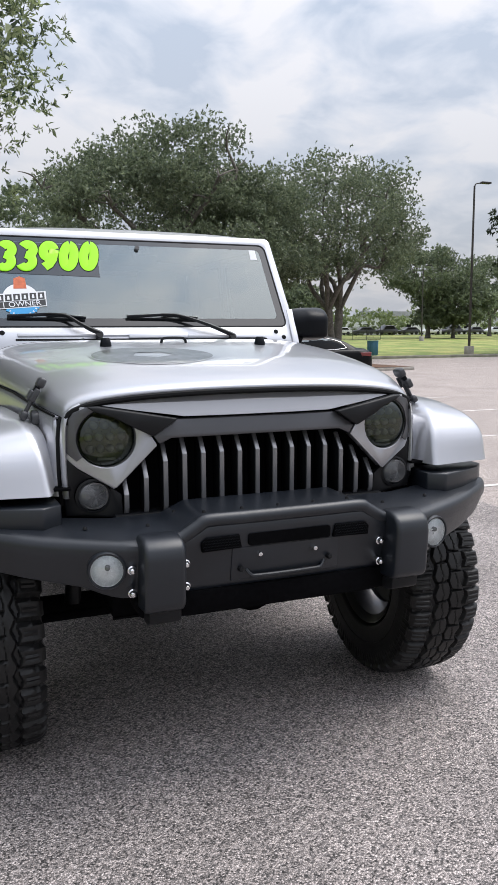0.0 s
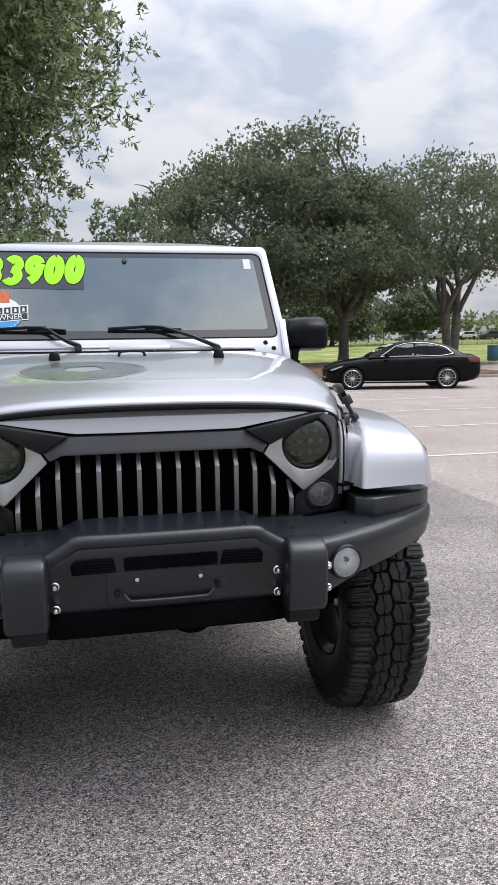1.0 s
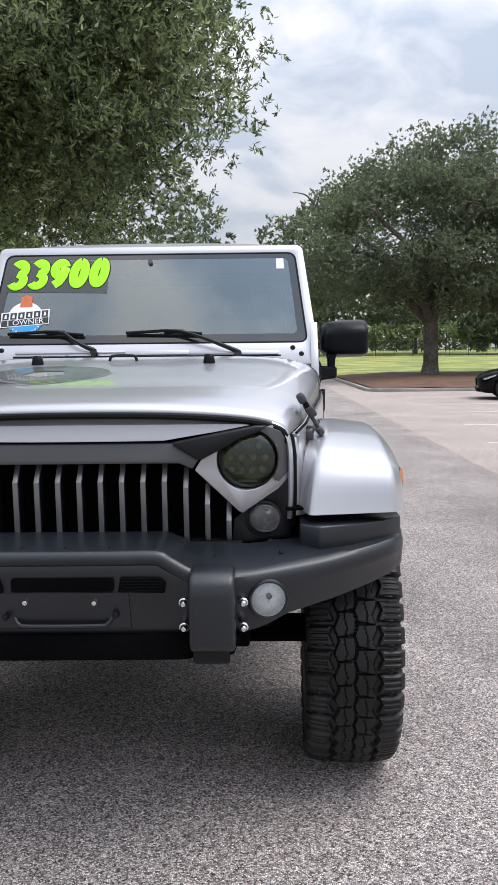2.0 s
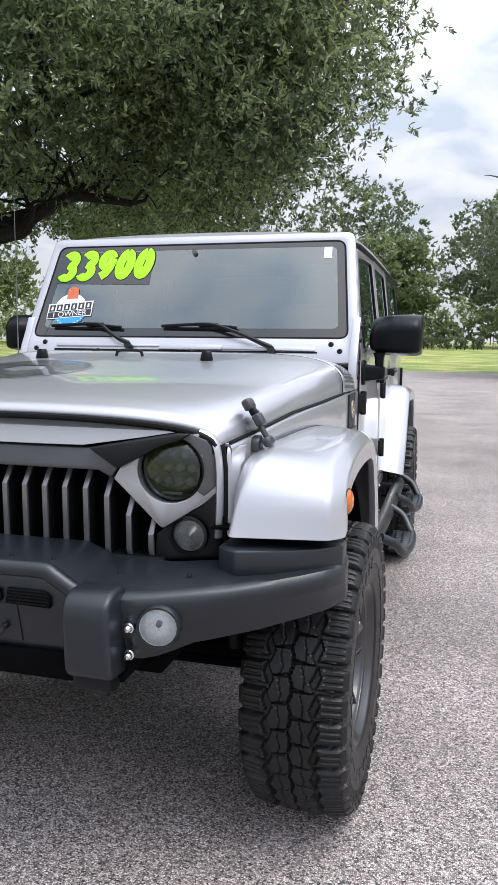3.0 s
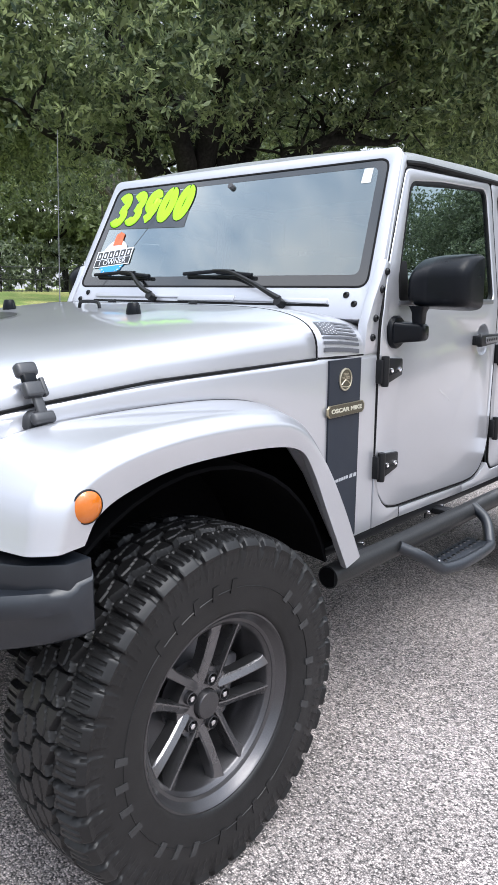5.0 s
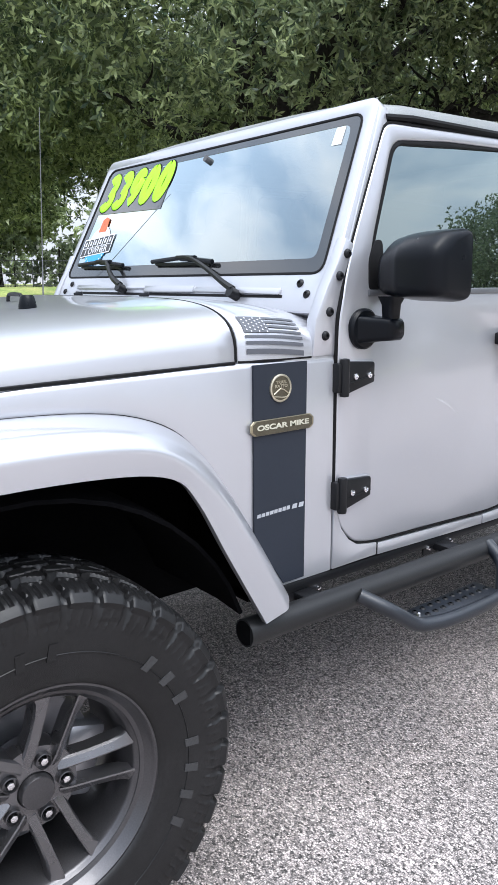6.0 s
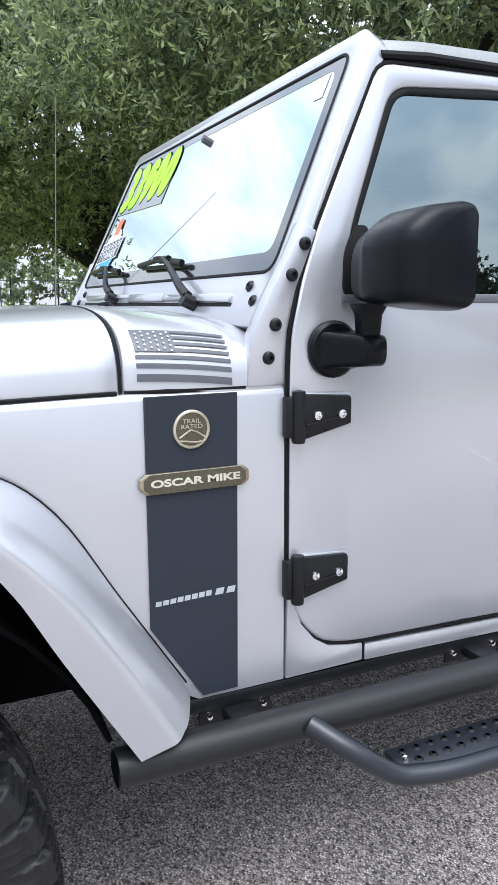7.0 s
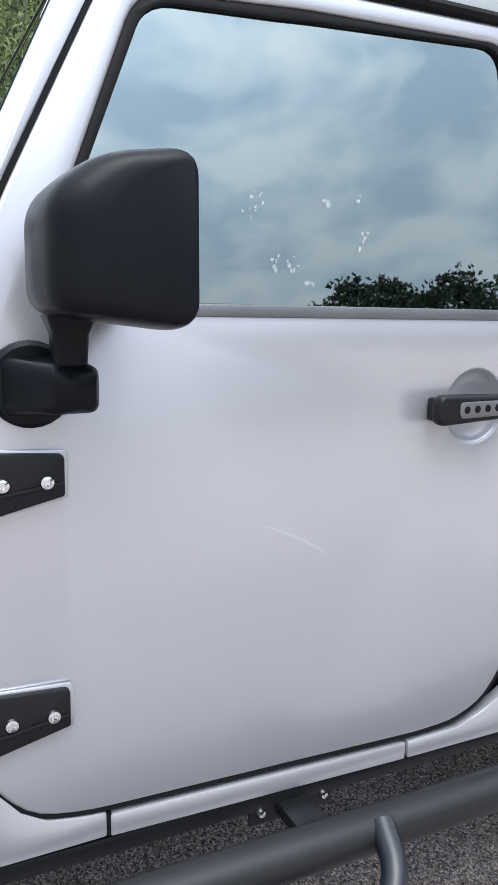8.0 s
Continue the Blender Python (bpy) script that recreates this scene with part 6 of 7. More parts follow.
def build_wheel():
    """The wheel about its own centre: alloy, tyre, spokes, nuts, cap and brake."""
    wheel = part("wheel", rim_mesh(), RIM_DARK, suv, "dark grey alloy wheel with five split spokes")
    wheel.matrix_parent_inverse = Matrix()
    ty = new("tyre", tyre_data(40))
    ty.parent = wheel
    ty["label"] = "chunky black mud-terrain tyre"
    # moulded maker's marks, kept as plain bars
    for start, count, mt in ((24, 3, RUBBER_LETTER), (67, 4, RUBBER_LETTER), (180, 3, RUBBER_LETTER), (223, 4, RUBBER_LETTER), (-60, 5, RUBBER), (130, 4, RUBBER)):
        for k in range(count):
            bars = [[(0.1, 0.05), (0.42, 0.05), (0.52, 0.95), (0.2, 0.95)]]
            part("sidewall_mark", mark_stroke(bars, 0.312, radians(180 + start + 11.0 * k), radians(10), 0.1592), mt, wheel, "", 0)
    for k in range(5):
        a = 2 * math.pi * k / 5
        for side in (1, -1):
            part("spoke", spoke_mesh(a, side), RIM, wheel, "", 25)
        c = (0, 0.064 * math.sin(a), 0.064 * math.cos(a))
        part("lug_well", lathe([(0.0175, 0.050), (0.0175, 0.090), (0.0155, 0.091), (0.015, 0.06)], "x", c, 16), RIM_DARK, wheel)
        part("lug_nut", lathe([(0.0105, 0.05), (0.0105, 0.086), (0.008, 0.092), (0.003, 0.094)], "x", c, 6), CHROME, wheel)
    part("hub", lathe([(0.095, 0.02), (0.099, 0.05), (0.092, 0.076), (0.040, 0.082), (0.030, 0.07)], "x", sides=32), RIM, wheel)
    part("hub_cap", lathe([(0.037, 0.06), (0.037, 0.092), (0.034, 0.097), (0.012, 0.099), (0.002, 0.099)], "x", sides=28), RIM_DARK, wheel)
    part("brake_disc", lathe([(0.165, -0.03), (0.165, -0.01), (0.06, -0.008), (0.06, -0.03)], "x", sides=36), GUNMETAL, wheel)
    part("brake_caliper", slab(-0.05, 0.02, 0.085, 0.175, -0.07, 0.10, 0.015), CHEEK, wheel)
    return wheel


wheel = build_wheel()
spots = [Matrix.Translation((s * 0.815, yc, 0.421)) @ Matrix.Rotation((0 if s > 0 else math.pi) - radians(2.0) * (yc == 0.0), 4, "Z") @ Matrix.Rotation(radians(-17 + 40 * (yc > 1)), 4, "X") for s in (1, -1) for yc in (0.0, 2.95)]
plain_tyre = tyre_data(20)
for m in spots[1:]:
    other = copy_thing(wheel, m)
    for piece in other.children:
        if piece.name.startswith("tyre"):
            piece.data = plain_tyre
wheel.matrix_basis = spots[0]


# ---- the black saloon across the lot ----
GLOSS_BLACK = shader("gloss_black_paint", (0.003, 0.003, 0.0035), 0.1, 0.0, 0.0, grain=0.1, stain=0.1, spec=0.15)
DARK_GLASS = glass_shader("dark_car_glass", (0.4, 0.42, 0.42), 0.25, film=0.05)
saloon = thing("saloon_car", "shiny black four-door saloon with silver multi-spoke wheels", "car", (7.82, 19.55, -0.03))
axis = Vector((2.7, -0.65, 0)).normalized()
SALOON = Matrix.Translation((7.82, 19.55, -0.03)) @ Matrix((axis, Vector((-axis.y, axis.x, 0)), Vector((0, 0, 1)))).transposed().to_4x4() @ Matrix.Translation((-0.80, 0, 0))


def local(name, bm, mt, parent, label="", smooth=40):
    bm.transform(SALOON)
    return part(name, bm, mt, parent, label, smooth)


def saloon_ring(x, w, zl, zt, crown):
    half = [(0.0, zl), (w * 0.86, zl), (w * 0.97, zl + 0.10), (w, 0.45), (w * 1.0, 0.62), (w * 0.985, zt - 0.13), (w * 0.95, zt - 0.05), (w * 0.86, zt), (w * 0.5, zt + crown * 0.8), (0.0, zt + crown)]
    return [(x, y, z) for y, z in half] + [(x, -y, z) for y, z in half[-2:0:-1]]


rows = [saloon_ring(*r) for r in ((0.0, 0.55, 0.30, 0.62, 0.02), (0.05, 0.68, 0.24, 0.68, 0.03), (0.18, 0.80, 0.20, 0.74, 0.04), (0.45, 0.87, 0.18, 0.81, 0.05), (0.9, 0.895, 0.18, 0.87, 0.05), (1.4, 0.90, 0.18, 0.93, 0.05), (2.0, 0.905, 0.18, 0.95, 0.03),
                                   (3.0, 0.905, 0.18, 0.98, 0.03), (3.7, 0.90, 0.18, 1.00, 0.04), (4.2, 0.875, 0.20, 1.00, 0.06), (4.5, 0.83, 0.26, 0.98, 0.05), (4.63, 0.77, 0.32, 0.93, 0.03), (4.69, 0.68, 0.40, 0.84, 0.01))]
body = local("body", sheet(rows, closed=True, cap=True), GLOSS_BLACK, saloon, smooth=50)
cab = []
for x, z, w in ((1.28, 0.96, 0.74), (1.5, 1.06, 0.72), (1.85, 1.24, 0.665), (2.15, 1.36, 0.61), (2.5, 1.425, 0.585), (2.9, 1.435, 0.58), (3.3, 1.40, 0.585), (3.6, 1.33, 0.60), (3.9, 1.20, 0.63), (4.15, 1.06, 0.66), (4.25, 1.02, 0.67)):
    half = [(0.80, 0.95), (0.80 + (w - 0.80) * 0.5, 0.95 + (z - 0.95) * 0.52), (w, z - 0.03), (w * 0.93, z), (w * 0.5, z + 0.02), (0, z + 0.025)]
    cab.append([(x, y, q) for y, q in half] + [(x, -y, q) for y, q in half[-2::-1]])
local("greenhouse", sheet(cab), GLOSS_BLACK, saloon, smooth=40)
for sg in (1, -1):
    def pane_at(pts, out):
        return [(x, sg * (0.80 + (lerp(x, [(1.28, 0.74), (1.85, 0.665), (2.15, 0.61), (2.9, 0.58), (3.6, 0.60), (4.25, 0.67)]) - 0.80) * (z - 0.95) / max(0.05, lerp(x, [(1.28, 0.96), (1.85, 1.24), (2.15, 1.36), (2.5, 1.425), (2.9, 1.435), (3.3, 1.40), (3.6, 1.33), (4.25, 1.02)]) - 0.98) + out), z) for x, z in pts]
    for pts in ([(1.72, 1.00), (2.14, 1.27), (2.42, 1.345), (2.66, 1.36), (2.66, 1.00)], [(2.72, 1.00), (2.72, 1.362), (3.1, 1.35), (3.42, 1.29), (3.50, 1.01)], [(3.54, 1.02), (3.47, 1.275), (3.62, 1.22), (3.80, 1.08)]):
        bm = bmesh.new()
        bm.faces.new([bm.verts.new(p) for p in pane_at(pts, 0.004)])
        bmesh.ops.solidify(bm, geom=bm.faces[:], thickness=0.004)
        local("side_window", bm, DARK_GLASS, saloon, smooth=0)
    local("window_trim", tube(pane_at([(1.66, 0.985), (2.7, 0.985), (3.5, 0.995), (3.84, 1.05), (3.66, 1.23), (3.42, 1.31), (3.1, 1.372), (2.7, 1.385), (2.42, 1.37), (2.12, 1.29), (1.66, 0.985)], 0.008), 0.011, 6), CHROME, saloon)
    local("mirror", lathe([(0.03, -0.10), (0.07, -0.07), (0.08, 0.0), (0.07, 0.06), (0.03, 0.07)], "y", (1.82, sg * 0.97, 1.02), 14), GLOSS_BLACK, saloon)
    local("sill_trim", tube([(1.15, sg * 0.905, 0.245), (3.3, sg * 0.905, 0.245)], 0.012, 6), CHROME, saloon)
    for x in (2.55, 3.45):
        local("handle", slab(x - 0.11, x + 0.11, sg * 0.90, sg * 0.925, 0.80, 0.825, 0.006), GLOSS_BLACK, saloon)
    for x in (1.62, 2.69, 3.58):
        local("door_gap", tube([(x, sg * 0.9035, 0.28), (x + 0.01, sg * 0.9075, 0.62), (x + 0.04, sg * 0.893, 0.88)], 0.006, 4), SEAL, saloon)
    local("headlamp", prism([(0.10, 0.62), (0.52, 0.75), (0.55, 0.69), (0.16, 0.56)], "y", sg * 0.70, sg * 0.872, 0.02), LENS_GLASS, saloon)
    local("headlamp_core", prism([(0.14, 0.61), (0.48, 0.72), (0.50, 0.69), (0.18, 0.57)], "y", sg * 0.72, sg * 0.862, 0.01), CHROME, saloon)
    local("tail_lamp", prism([(4.25, 0.90), (4.62, 0.92), (4.60, 0.78), (4.30, 0.80)], "y", sg * 0.66, sg * 0.868, 0.02), shader("red_lamp_lens", (0.16, 0.02, 0.02), 0.15, 0, 0.5, grain=0.05), saloon)
    for x in (0.80, 3.64):
        arch = local("wheel_arch", lathe([(0.375, 0.86), (0.375, 0.907), (0.03, 0.907)] if sg > 0 else [(0.375, -0.86), (0.375, -0.907), (0.03, -0.907)], "y", (x, 0, 0.345), 30), DARK, saloon)
        tyre = local("wheel", lathe([(0.21, sg * 0.70), (0.325, sg * 0.70), (0.335, sg * 0.73), (0.335, sg * 0.88), (0.32, sg * 0.915), (0.262, sg * 0.922), (0.255, sg * 0.90)], "y", (x, 0, 0.335), 40), RUBBER, saloon, "low-profile tyre on a silver multi-spoke alloy")
        local("rim", lathe([(0.262, sg * 0.920), (0.255, sg * 0.928), (0.245, sg * 0.92), (0.240, sg * 0.86)], "y", (x, 0, 0.335), 40), CHROME, tyre)
        local("hub", lathe([(0.05, sg * 0.88), (0.045, sg * 0.915), (0.01, sg * 0.918)], "y", (x, 0, 0.335), 20), CHROME, tyre)
        for k in range(14):
            a = 2 * math.pi * k / 14
            d = Vector((math.cos(a), 0, math.sin(a)))
            local("spoke", tube([Vector((x, sg * 0.905, 0.335)) + d * 0.03, Vector((x, sg * 0.918, 0.335)) + d * 0.25], [0.010, 0.014], 6), CHROME, tyre)
local("grille", prism(rounded([(-0.33, 0.40), (0.33, 0.40), (0.36, 0.60), (-0.36, 0.60)], 0.05), "x", -0.035, 0.04, 0.01), SEAL, saloon)
for z in (0.46, 0.53):
    local("grille_bar", slab(-0.045, -0.03, -0.31, 0.31, z - 0.012, z + 0.012, 0.004), CHROME, saloon)
local("grille_disc", lathe([(0.09, -0.055), (0.08, -0.06), (0.02, -0.05)], "x", (0, 0, 0.50), 20), CHROME, saloon)
local("lower_intake", slab(-0.02, 0.10, -0.60, 0.60, 0.24, 0.34, 0.02), SEAL, saloon)
local("splitter_trim", tube([(0.10, -0.72, 0.225), (-0.01, -0.45, 0.225), (-0.02, 0.45, 0.225), (0.10, 0.72, 0.225)], 0.012, 6), CHROME, saloon)
local("windscreen", prism([(1.36, 1.005), (1.88, 1.268), (2.10, 1.352), (2.08, 1.357), (1.84, 1.275), (1.34, 1.01)], "y", -0.60, 0.60, 0), DARK_GLASS, saloon, smooth=0)


# ---- ground, lot, grass ----
def asphalt_shader(name, base, light, warm, tar=(0.02, 0.02, 0.02), chip=230.0, wear=0.25):
    """Chip-seal: light and dark stone chips in dark binder, with broad worn and stained areas."""
    m = bpy.data.materials.new(name)
    m.use_nodes = True
    nt = m.node_tree
    p = nt.nodes["Principled BSDF"]
    p.inputs["Roughness"].default_value = 0.85
    co = nt.nodes.new("ShaderNodeTexCoord")
    v = nt.nodes.new("ShaderNodeTexVoronoi")
    v.inputs["Scale"].default_value = chip
    nt.links.new(co.outputs["Object"], v.inputs["Vector"])
    hsv = nt.nodes.new("ShaderNodeSeparateColor")
    nt.links.new(v.outputs["Color"], hsv.inputs[0])
    ramp = nt.nodes.new("ShaderNodeValToRGB")
    el = ramp.color_ramp.elements
    el[0].position, el[0].color = 0.0, (*tar, 1)
    el[1].position, el[1].color = 1.0, (*light, 1)
    a = el.new(0.3)
    a.color = (*base, 1)
    b = el.new(0.72)
    b.color = (*warm, 1)
    ramp.color_ramp.interpolation = "LINEAR"
    nt.links.new(hsv.outputs[0], ramp.inputs[0])
    edge = nt.nodes.new("ShaderNodeMapRange")
    edge.inputs[1].default_value, edge.inputs[2].default_value = 0.25, 0.75
    edge.inputs[3].default_value, edge.inputs[4].default_value = 1.12, 0.45
    nt.links.new(v.outputs["Distance"], edge.inputs[0])
    broad = nt.nodes.new("ShaderNodeTexNoise")
    broad.inputs["Scale"].default_value, broad.inputs["Detail"].default_value = 0.9, 6.0
    nt.links.new(co.outputs["Object"], broad.inputs["Vector"])
    worn = nt.nodes.new("ShaderNodeMapRange")
    worn.inputs[1].default_value, worn.inputs[2].default_value = 0.3, 0.7
    worn.inputs[3].default_value, worn.inputs[4].default_value = 1 - wear, 1 + wear
    nt.links.new(broad.outputs["Fac"], worn.inputs[0])
    mid = nt.nodes.new("ShaderNodeTexNoise")
    mid.inputs["Scale"].default_value, mid.inputs["Detail"].default_value, mid.inputs["Roughness"].default_value = chip * 0.22, 4.0, 0.65
    nt.links.new(co.outputs["Object"], mid.inputs["Vector"])
    mottle = nt.nodes.new("ShaderNodeMapRange")
    mottle.inputs[1].default_value, mottle.inputs[2].default_value = 0.3, 0.7
    mottle.inputs[3].default_value, mottle.inputs[4].default_value = 0.72, 1.28
    nt.links.new(mid.outputs["Fac"], mottle.inputs[0])
    both = nt.nodes.new("ShaderNodeMath")
    both.operation = "MULTIPLY"
    nt.links.new(mottle.outputs[0], both.inputs[0])
    nt.links.new(worn.outputs[0], both.inputs[1])
    mul = nt.nodes.new("ShaderNodeMath")
    mul.operation = "MULTIPLY"
    nt.links.new(edge.outputs[0], mul.inputs[0])
    nt.links.new(both.outputs[0], mul.inputs[1])
    sc = nt.nodes.new("ShaderNodeVectorMath")
    sc.operation = "SCALE"
    nt.links.new(ramp.outputs[0], sc.inputs[0])
    nt.links.new(mul.outputs[0], sc.inputs["Scale"])
    nt.links.new(sc.outputs[0], p.inputs["Base Color"])
    bump = nt.nodes.new("ShaderNodeBump")
    bump.inputs["Strength"].default_value, bump.inputs["Distance"].default_value, bump.invert = 0.9, 0.004, True
    nt.links.new(v.outputs["Distance"], bump.inputs["Height"])
    nt.links.new(bump.outputs[0], p.inputs["Normal"])
    return m


ASPHALT = asphalt_shader("chip_seal_asphalt", (0.225, 0.203, 0.195), (0.69, 0.61, 0.58), (0.44, 0.385, 0.365), (0.036, 0.034, 0.033), 185.0)
PALE_LOT = asphalt_shader("pale_worn_lot", (0.42, 0.355, 0.33), (0.60, 0.52, 0.485), (0.49, 0.42, 0.38), (0.24, 0.215, 0.195), 120.0, 0.12)
LINE_PAINT = shader("worn_white_line_paint", (0.66, 0.63, 0.60), 0.75, grain=0.35, grain_size=60, stain=0.2, stain_size=4)
GRASS = shader("mown_grass", (0.13, 0.19, 0.035), 0.9, grain=0.35, grain_size=9, stain=0.25, stain_size=0.25, colour2=(0.30, 0.29, 0.09), bump=1.0, bump_size=60)
MULCH = shader("leaf_litter_mulch", (0.115, 0.060, 0.035), 0.95, grain=0.6, grain_size=30, stain=0.3, stain_size=1.5, bump=1.0, bump_size=50)
KERB = shader("kerb_concrete", (0.30, 0.28, 0.25), 0.85, grain=0.2, grain_size=40, stain=0.25, stain_size=2)


def flat(name, poly, z, material, label, category):
    bm = bmesh.new()
    bm.faces.new([bm.verts.new((x, y, z)) for x, y in poly])
    ob = link(name, bm, material, smooth=0)
    return tagged(ob, label, category, kind="structure")


def rise(x, y):
    """Height of the ground: level at the cars, a gentle rise under the grass far off and beyond the oaks."""
    back, side = max(0.0, y - 38.0), max(0.0, -17.0 - x)
    return max(min(1.5, 0.0175 * back), min(1.3, 0.075 * side))


bm = bmesh.new()
xs = [-1500, -400, -150, -80, -50, -40, -34.3, -30, -25, -21, -17, -8, 0, 20, 40, 80, 150, 400, 1500]
ys = [-1500, -400, -100, -40, 0, 38, 48, 60, 70, 83, 110, 160, 400, 1500]
sheet([[(x, y, rise(x, y) - 0.042) for x in xs] for y in ys], bm)
tagged(link("ground", bm, GRASS), "mown green grass with dry straw-coloured patches", "grass", kind="structure")
flat("road", [(-5.2, -60), (3.3, -60), (3.3, 36.5), (-5.2, 36.5)], -0.030, ASPHALT, "rough grey chip-seal asphalt with pale stone chips", "asphalt")
flat("pavement", [(3.3, -60), (70, -60), (70, 37.5), (3.3, 36.5)], -0.032, PALE_LOT, "pale worn parking lot surface", "parking lot")
for i, (y, x0, x1) in enumerate([(3.0, 3.7, 9.4), (5.9, 3.7, 9.4), (8.95, 4.1, 9.6), (11.8, 4.5, 9.8), (14.8, 5.0, 10.0), (17.4, 4.8, 10)]):
    flat("trim", [(x0, y - 0.035), (x1, y - 0.035), (x1, y + 0.035), (x0, y + 0.035)], -0.027, LINE_PAINT, "worn white parking bay line on the lot", "parking line")


# ---- trees ----
def leaf_shader(name, dark, light):
    m = bpy.data.materials.new(name)
    m.use_nodes = True
    nt = m.node_tree
    p = nt.nodes["Principled BSDF"]
    p.inputs["Roughness"].default_value = 0.36
    geo = nt.nodes.new("ShaderNodeNewGeometry")
    mix = nt.nodes.new("ShaderNodeMix")
    mix.data_type = "RGBA"
    mix.inputs[6].default_value, mix.inputs[7].default_value = (*dark, 1), (*light, 1)
    co = nt.nodes.new("ShaderNodeTexCoord")
    n = nt.nodes.new("ShaderNodeTexNoise")
    n.inputs["Scale"].default_value = 0.9
    nt.links.new(co.outputs["Object"], n.inputs["Vector"])
    add = nt.nodes.new("ShaderNodeMath")
    add.operation = "MULTIPLY"
    nt.links.new(geo.outputs["Random Per Island"], add.inputs[0])
    nt.links.new(n.outputs["Fac"], add.inputs[1])
    grow = nt.nodes.new("ShaderNodeMath")
    grow.operation, grow.inputs[1].default_value, grow.use_clamp = "MULTIPLY", 1.7, True
    nt.links.new(add.outputs[0], grow.inputs[0])
    nt.links.new(grow.outputs[0], mix.inputs["Factor"])
    nt.links.new(mix.outputs[2], p.inputs["Base Color"])
    lucent = nt.nodes.new("ShaderNodeBsdfTranslucent")
    nt.links.new(mix.outputs[2], lucent.inputs[0])
    both = nt.nodes.new("ShaderNodeMixShader")
    both.inputs[0].default_value = 0.5
    nt.links.new(p.outputs[0], both.inputs[1])
    nt.links.new(lucent.outputs[0], both.inputs[2])
    nt.links.new(both.outputs[0], nt.nodes["Material Output"].inputs[0])
    return m


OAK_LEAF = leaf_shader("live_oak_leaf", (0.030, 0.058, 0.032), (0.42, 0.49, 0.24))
# distance haze is mixed into this leaf colour: paler, with less contrast
HAZED_LEAF = leaf_shader("hazed_oak_leaf", (0.085, 0.115, 0.072), (0.27, 0.315, 0.185))
# leaves of the backlit lot-side trees: their shade is put into the colour
BACKLIT_LEAF = leaf_shader("backlit_shade_leaf", (0.014, 0.024, 0.014), (0.055, 0.075, 0.040))
WOOD_LEAF = leaf_shader("wood_edge_leaf", (0.12, 0.16, 0.075), (0.34, 0.40, 0.19))


def leaves(name, centres, spread, per, size, rng, material, parent, label, droop=0.0, sprig=7, narrow=0.2, corners=4):
    """Many small pointed leaves set in sprigs round short twigs, in loose clumps round the centres, as one crown."""
    n_sprig = len(centres) * max(1, per // sprig)
    c = np.repeat(np.asarray(centres), max(1, per // sprig), axis=0)
    off = rng.normal(size=(n_sprig, 3))
    off /= np.linalg.norm(off, axis=1, keepdims=True) + 1e-9
    axis = off * 0.6 + rng.normal(size=(n_sprig, 3)) * 0.5
    axis[:, 2] += 0.25
    axis /= np.linalg.norm(axis, axis=1, keepdims=True)
    off *= (rng.random((n_sprig, 1)) ** 0.45) * np.repeat(np.asarray(spread), max(1, per // sprig))[:, None]
    off[:, 2] *= 0.75
    c = c + off
    c[:, 2] -= droop * rng.random(n_sprig)
    n = n_sprig * sprig
    c, axis = np.repeat(c, sprig, axis=0), np.repeat(axis, sprig, axis=0)
    c = c + axis * (rng.random((n, 1)) - 0.7) * size * 1.3
    a = axis * 0.45 + rng.normal(size=(n, 3)) * 0.55
    a /= np.linalg.norm(a, axis=1, keepdims=True)
    b = np.cross(a, rng.normal(size=(n, 3)))
    b /= np.linalg.norm(b, axis=1, keepdims=True)
    ln = size * (0.6 + 0.8 * rng.random((n, 1)))
    wd = ln * narrow * (1 + 0.5 * rng.random((n, 1)))
    mid = np.cross(a, b) * ln * 0.12
    if corners == 4:
        v = np.stack([c, c + a * ln * 0.55 + b * wd + mid, c + a * ln, c + a * ln * 0.55 - b * wd + mid], axis=1).reshape(-1, 3)
    else:
        v = np.stack([c + b * wd, c + a * ln, c - b * wd + mid], axis=1).reshape(-1, 3)
    me = bpy.data.meshes.new(name)
    me.vertices.add(corners * n)
    me.vertices.foreach_set("co", v.astype(np.float32).ravel())
    me.loops.add(corners * n)
    me.loops.foreach_set("vertex_index", np.arange(corners * n, dtype=np.int32))
    me.polygons.add(n)
    me.polygons.foreach_set("loop_start", np.arange(0, corners * n, corners, dtype=np.int32))
    me.update(calc_edges=True)
    me.materials.append(material)
    ob = new(name, me)
    ob.parent = parent
    ob.matrix_parent_inverse = parent.matrix_basis.inverted()
    return tagged(ob, label, kind="stuff")


def limb(bm, start, end, r0, r1, rng, bend=0.12, steps=5, sides=8):
    s, e = Vector(start), Vector(end)
    L = (e - s).length
    pts, rad = [], []
    for i in range(steps + 1):
        t = i / steps
        p = s.lerp(e, t)
        if 0 < i < steps:
            p += Vector(rng.normal(size=3).tolist()) * bend * L * 0.35
        p.z += math.sin(t * math.pi) * L * bend * 0.6
        pts.append(p)
        rad.append(r0 + (r1 - r0) * t ** 0.8)
    tube(smooth_path(pts, 3), [rad[0] + (rad[-1] - rad[0]) * k / (3 * steps) for k in range(3 * steps + 1)], sides, bm)
    return pts


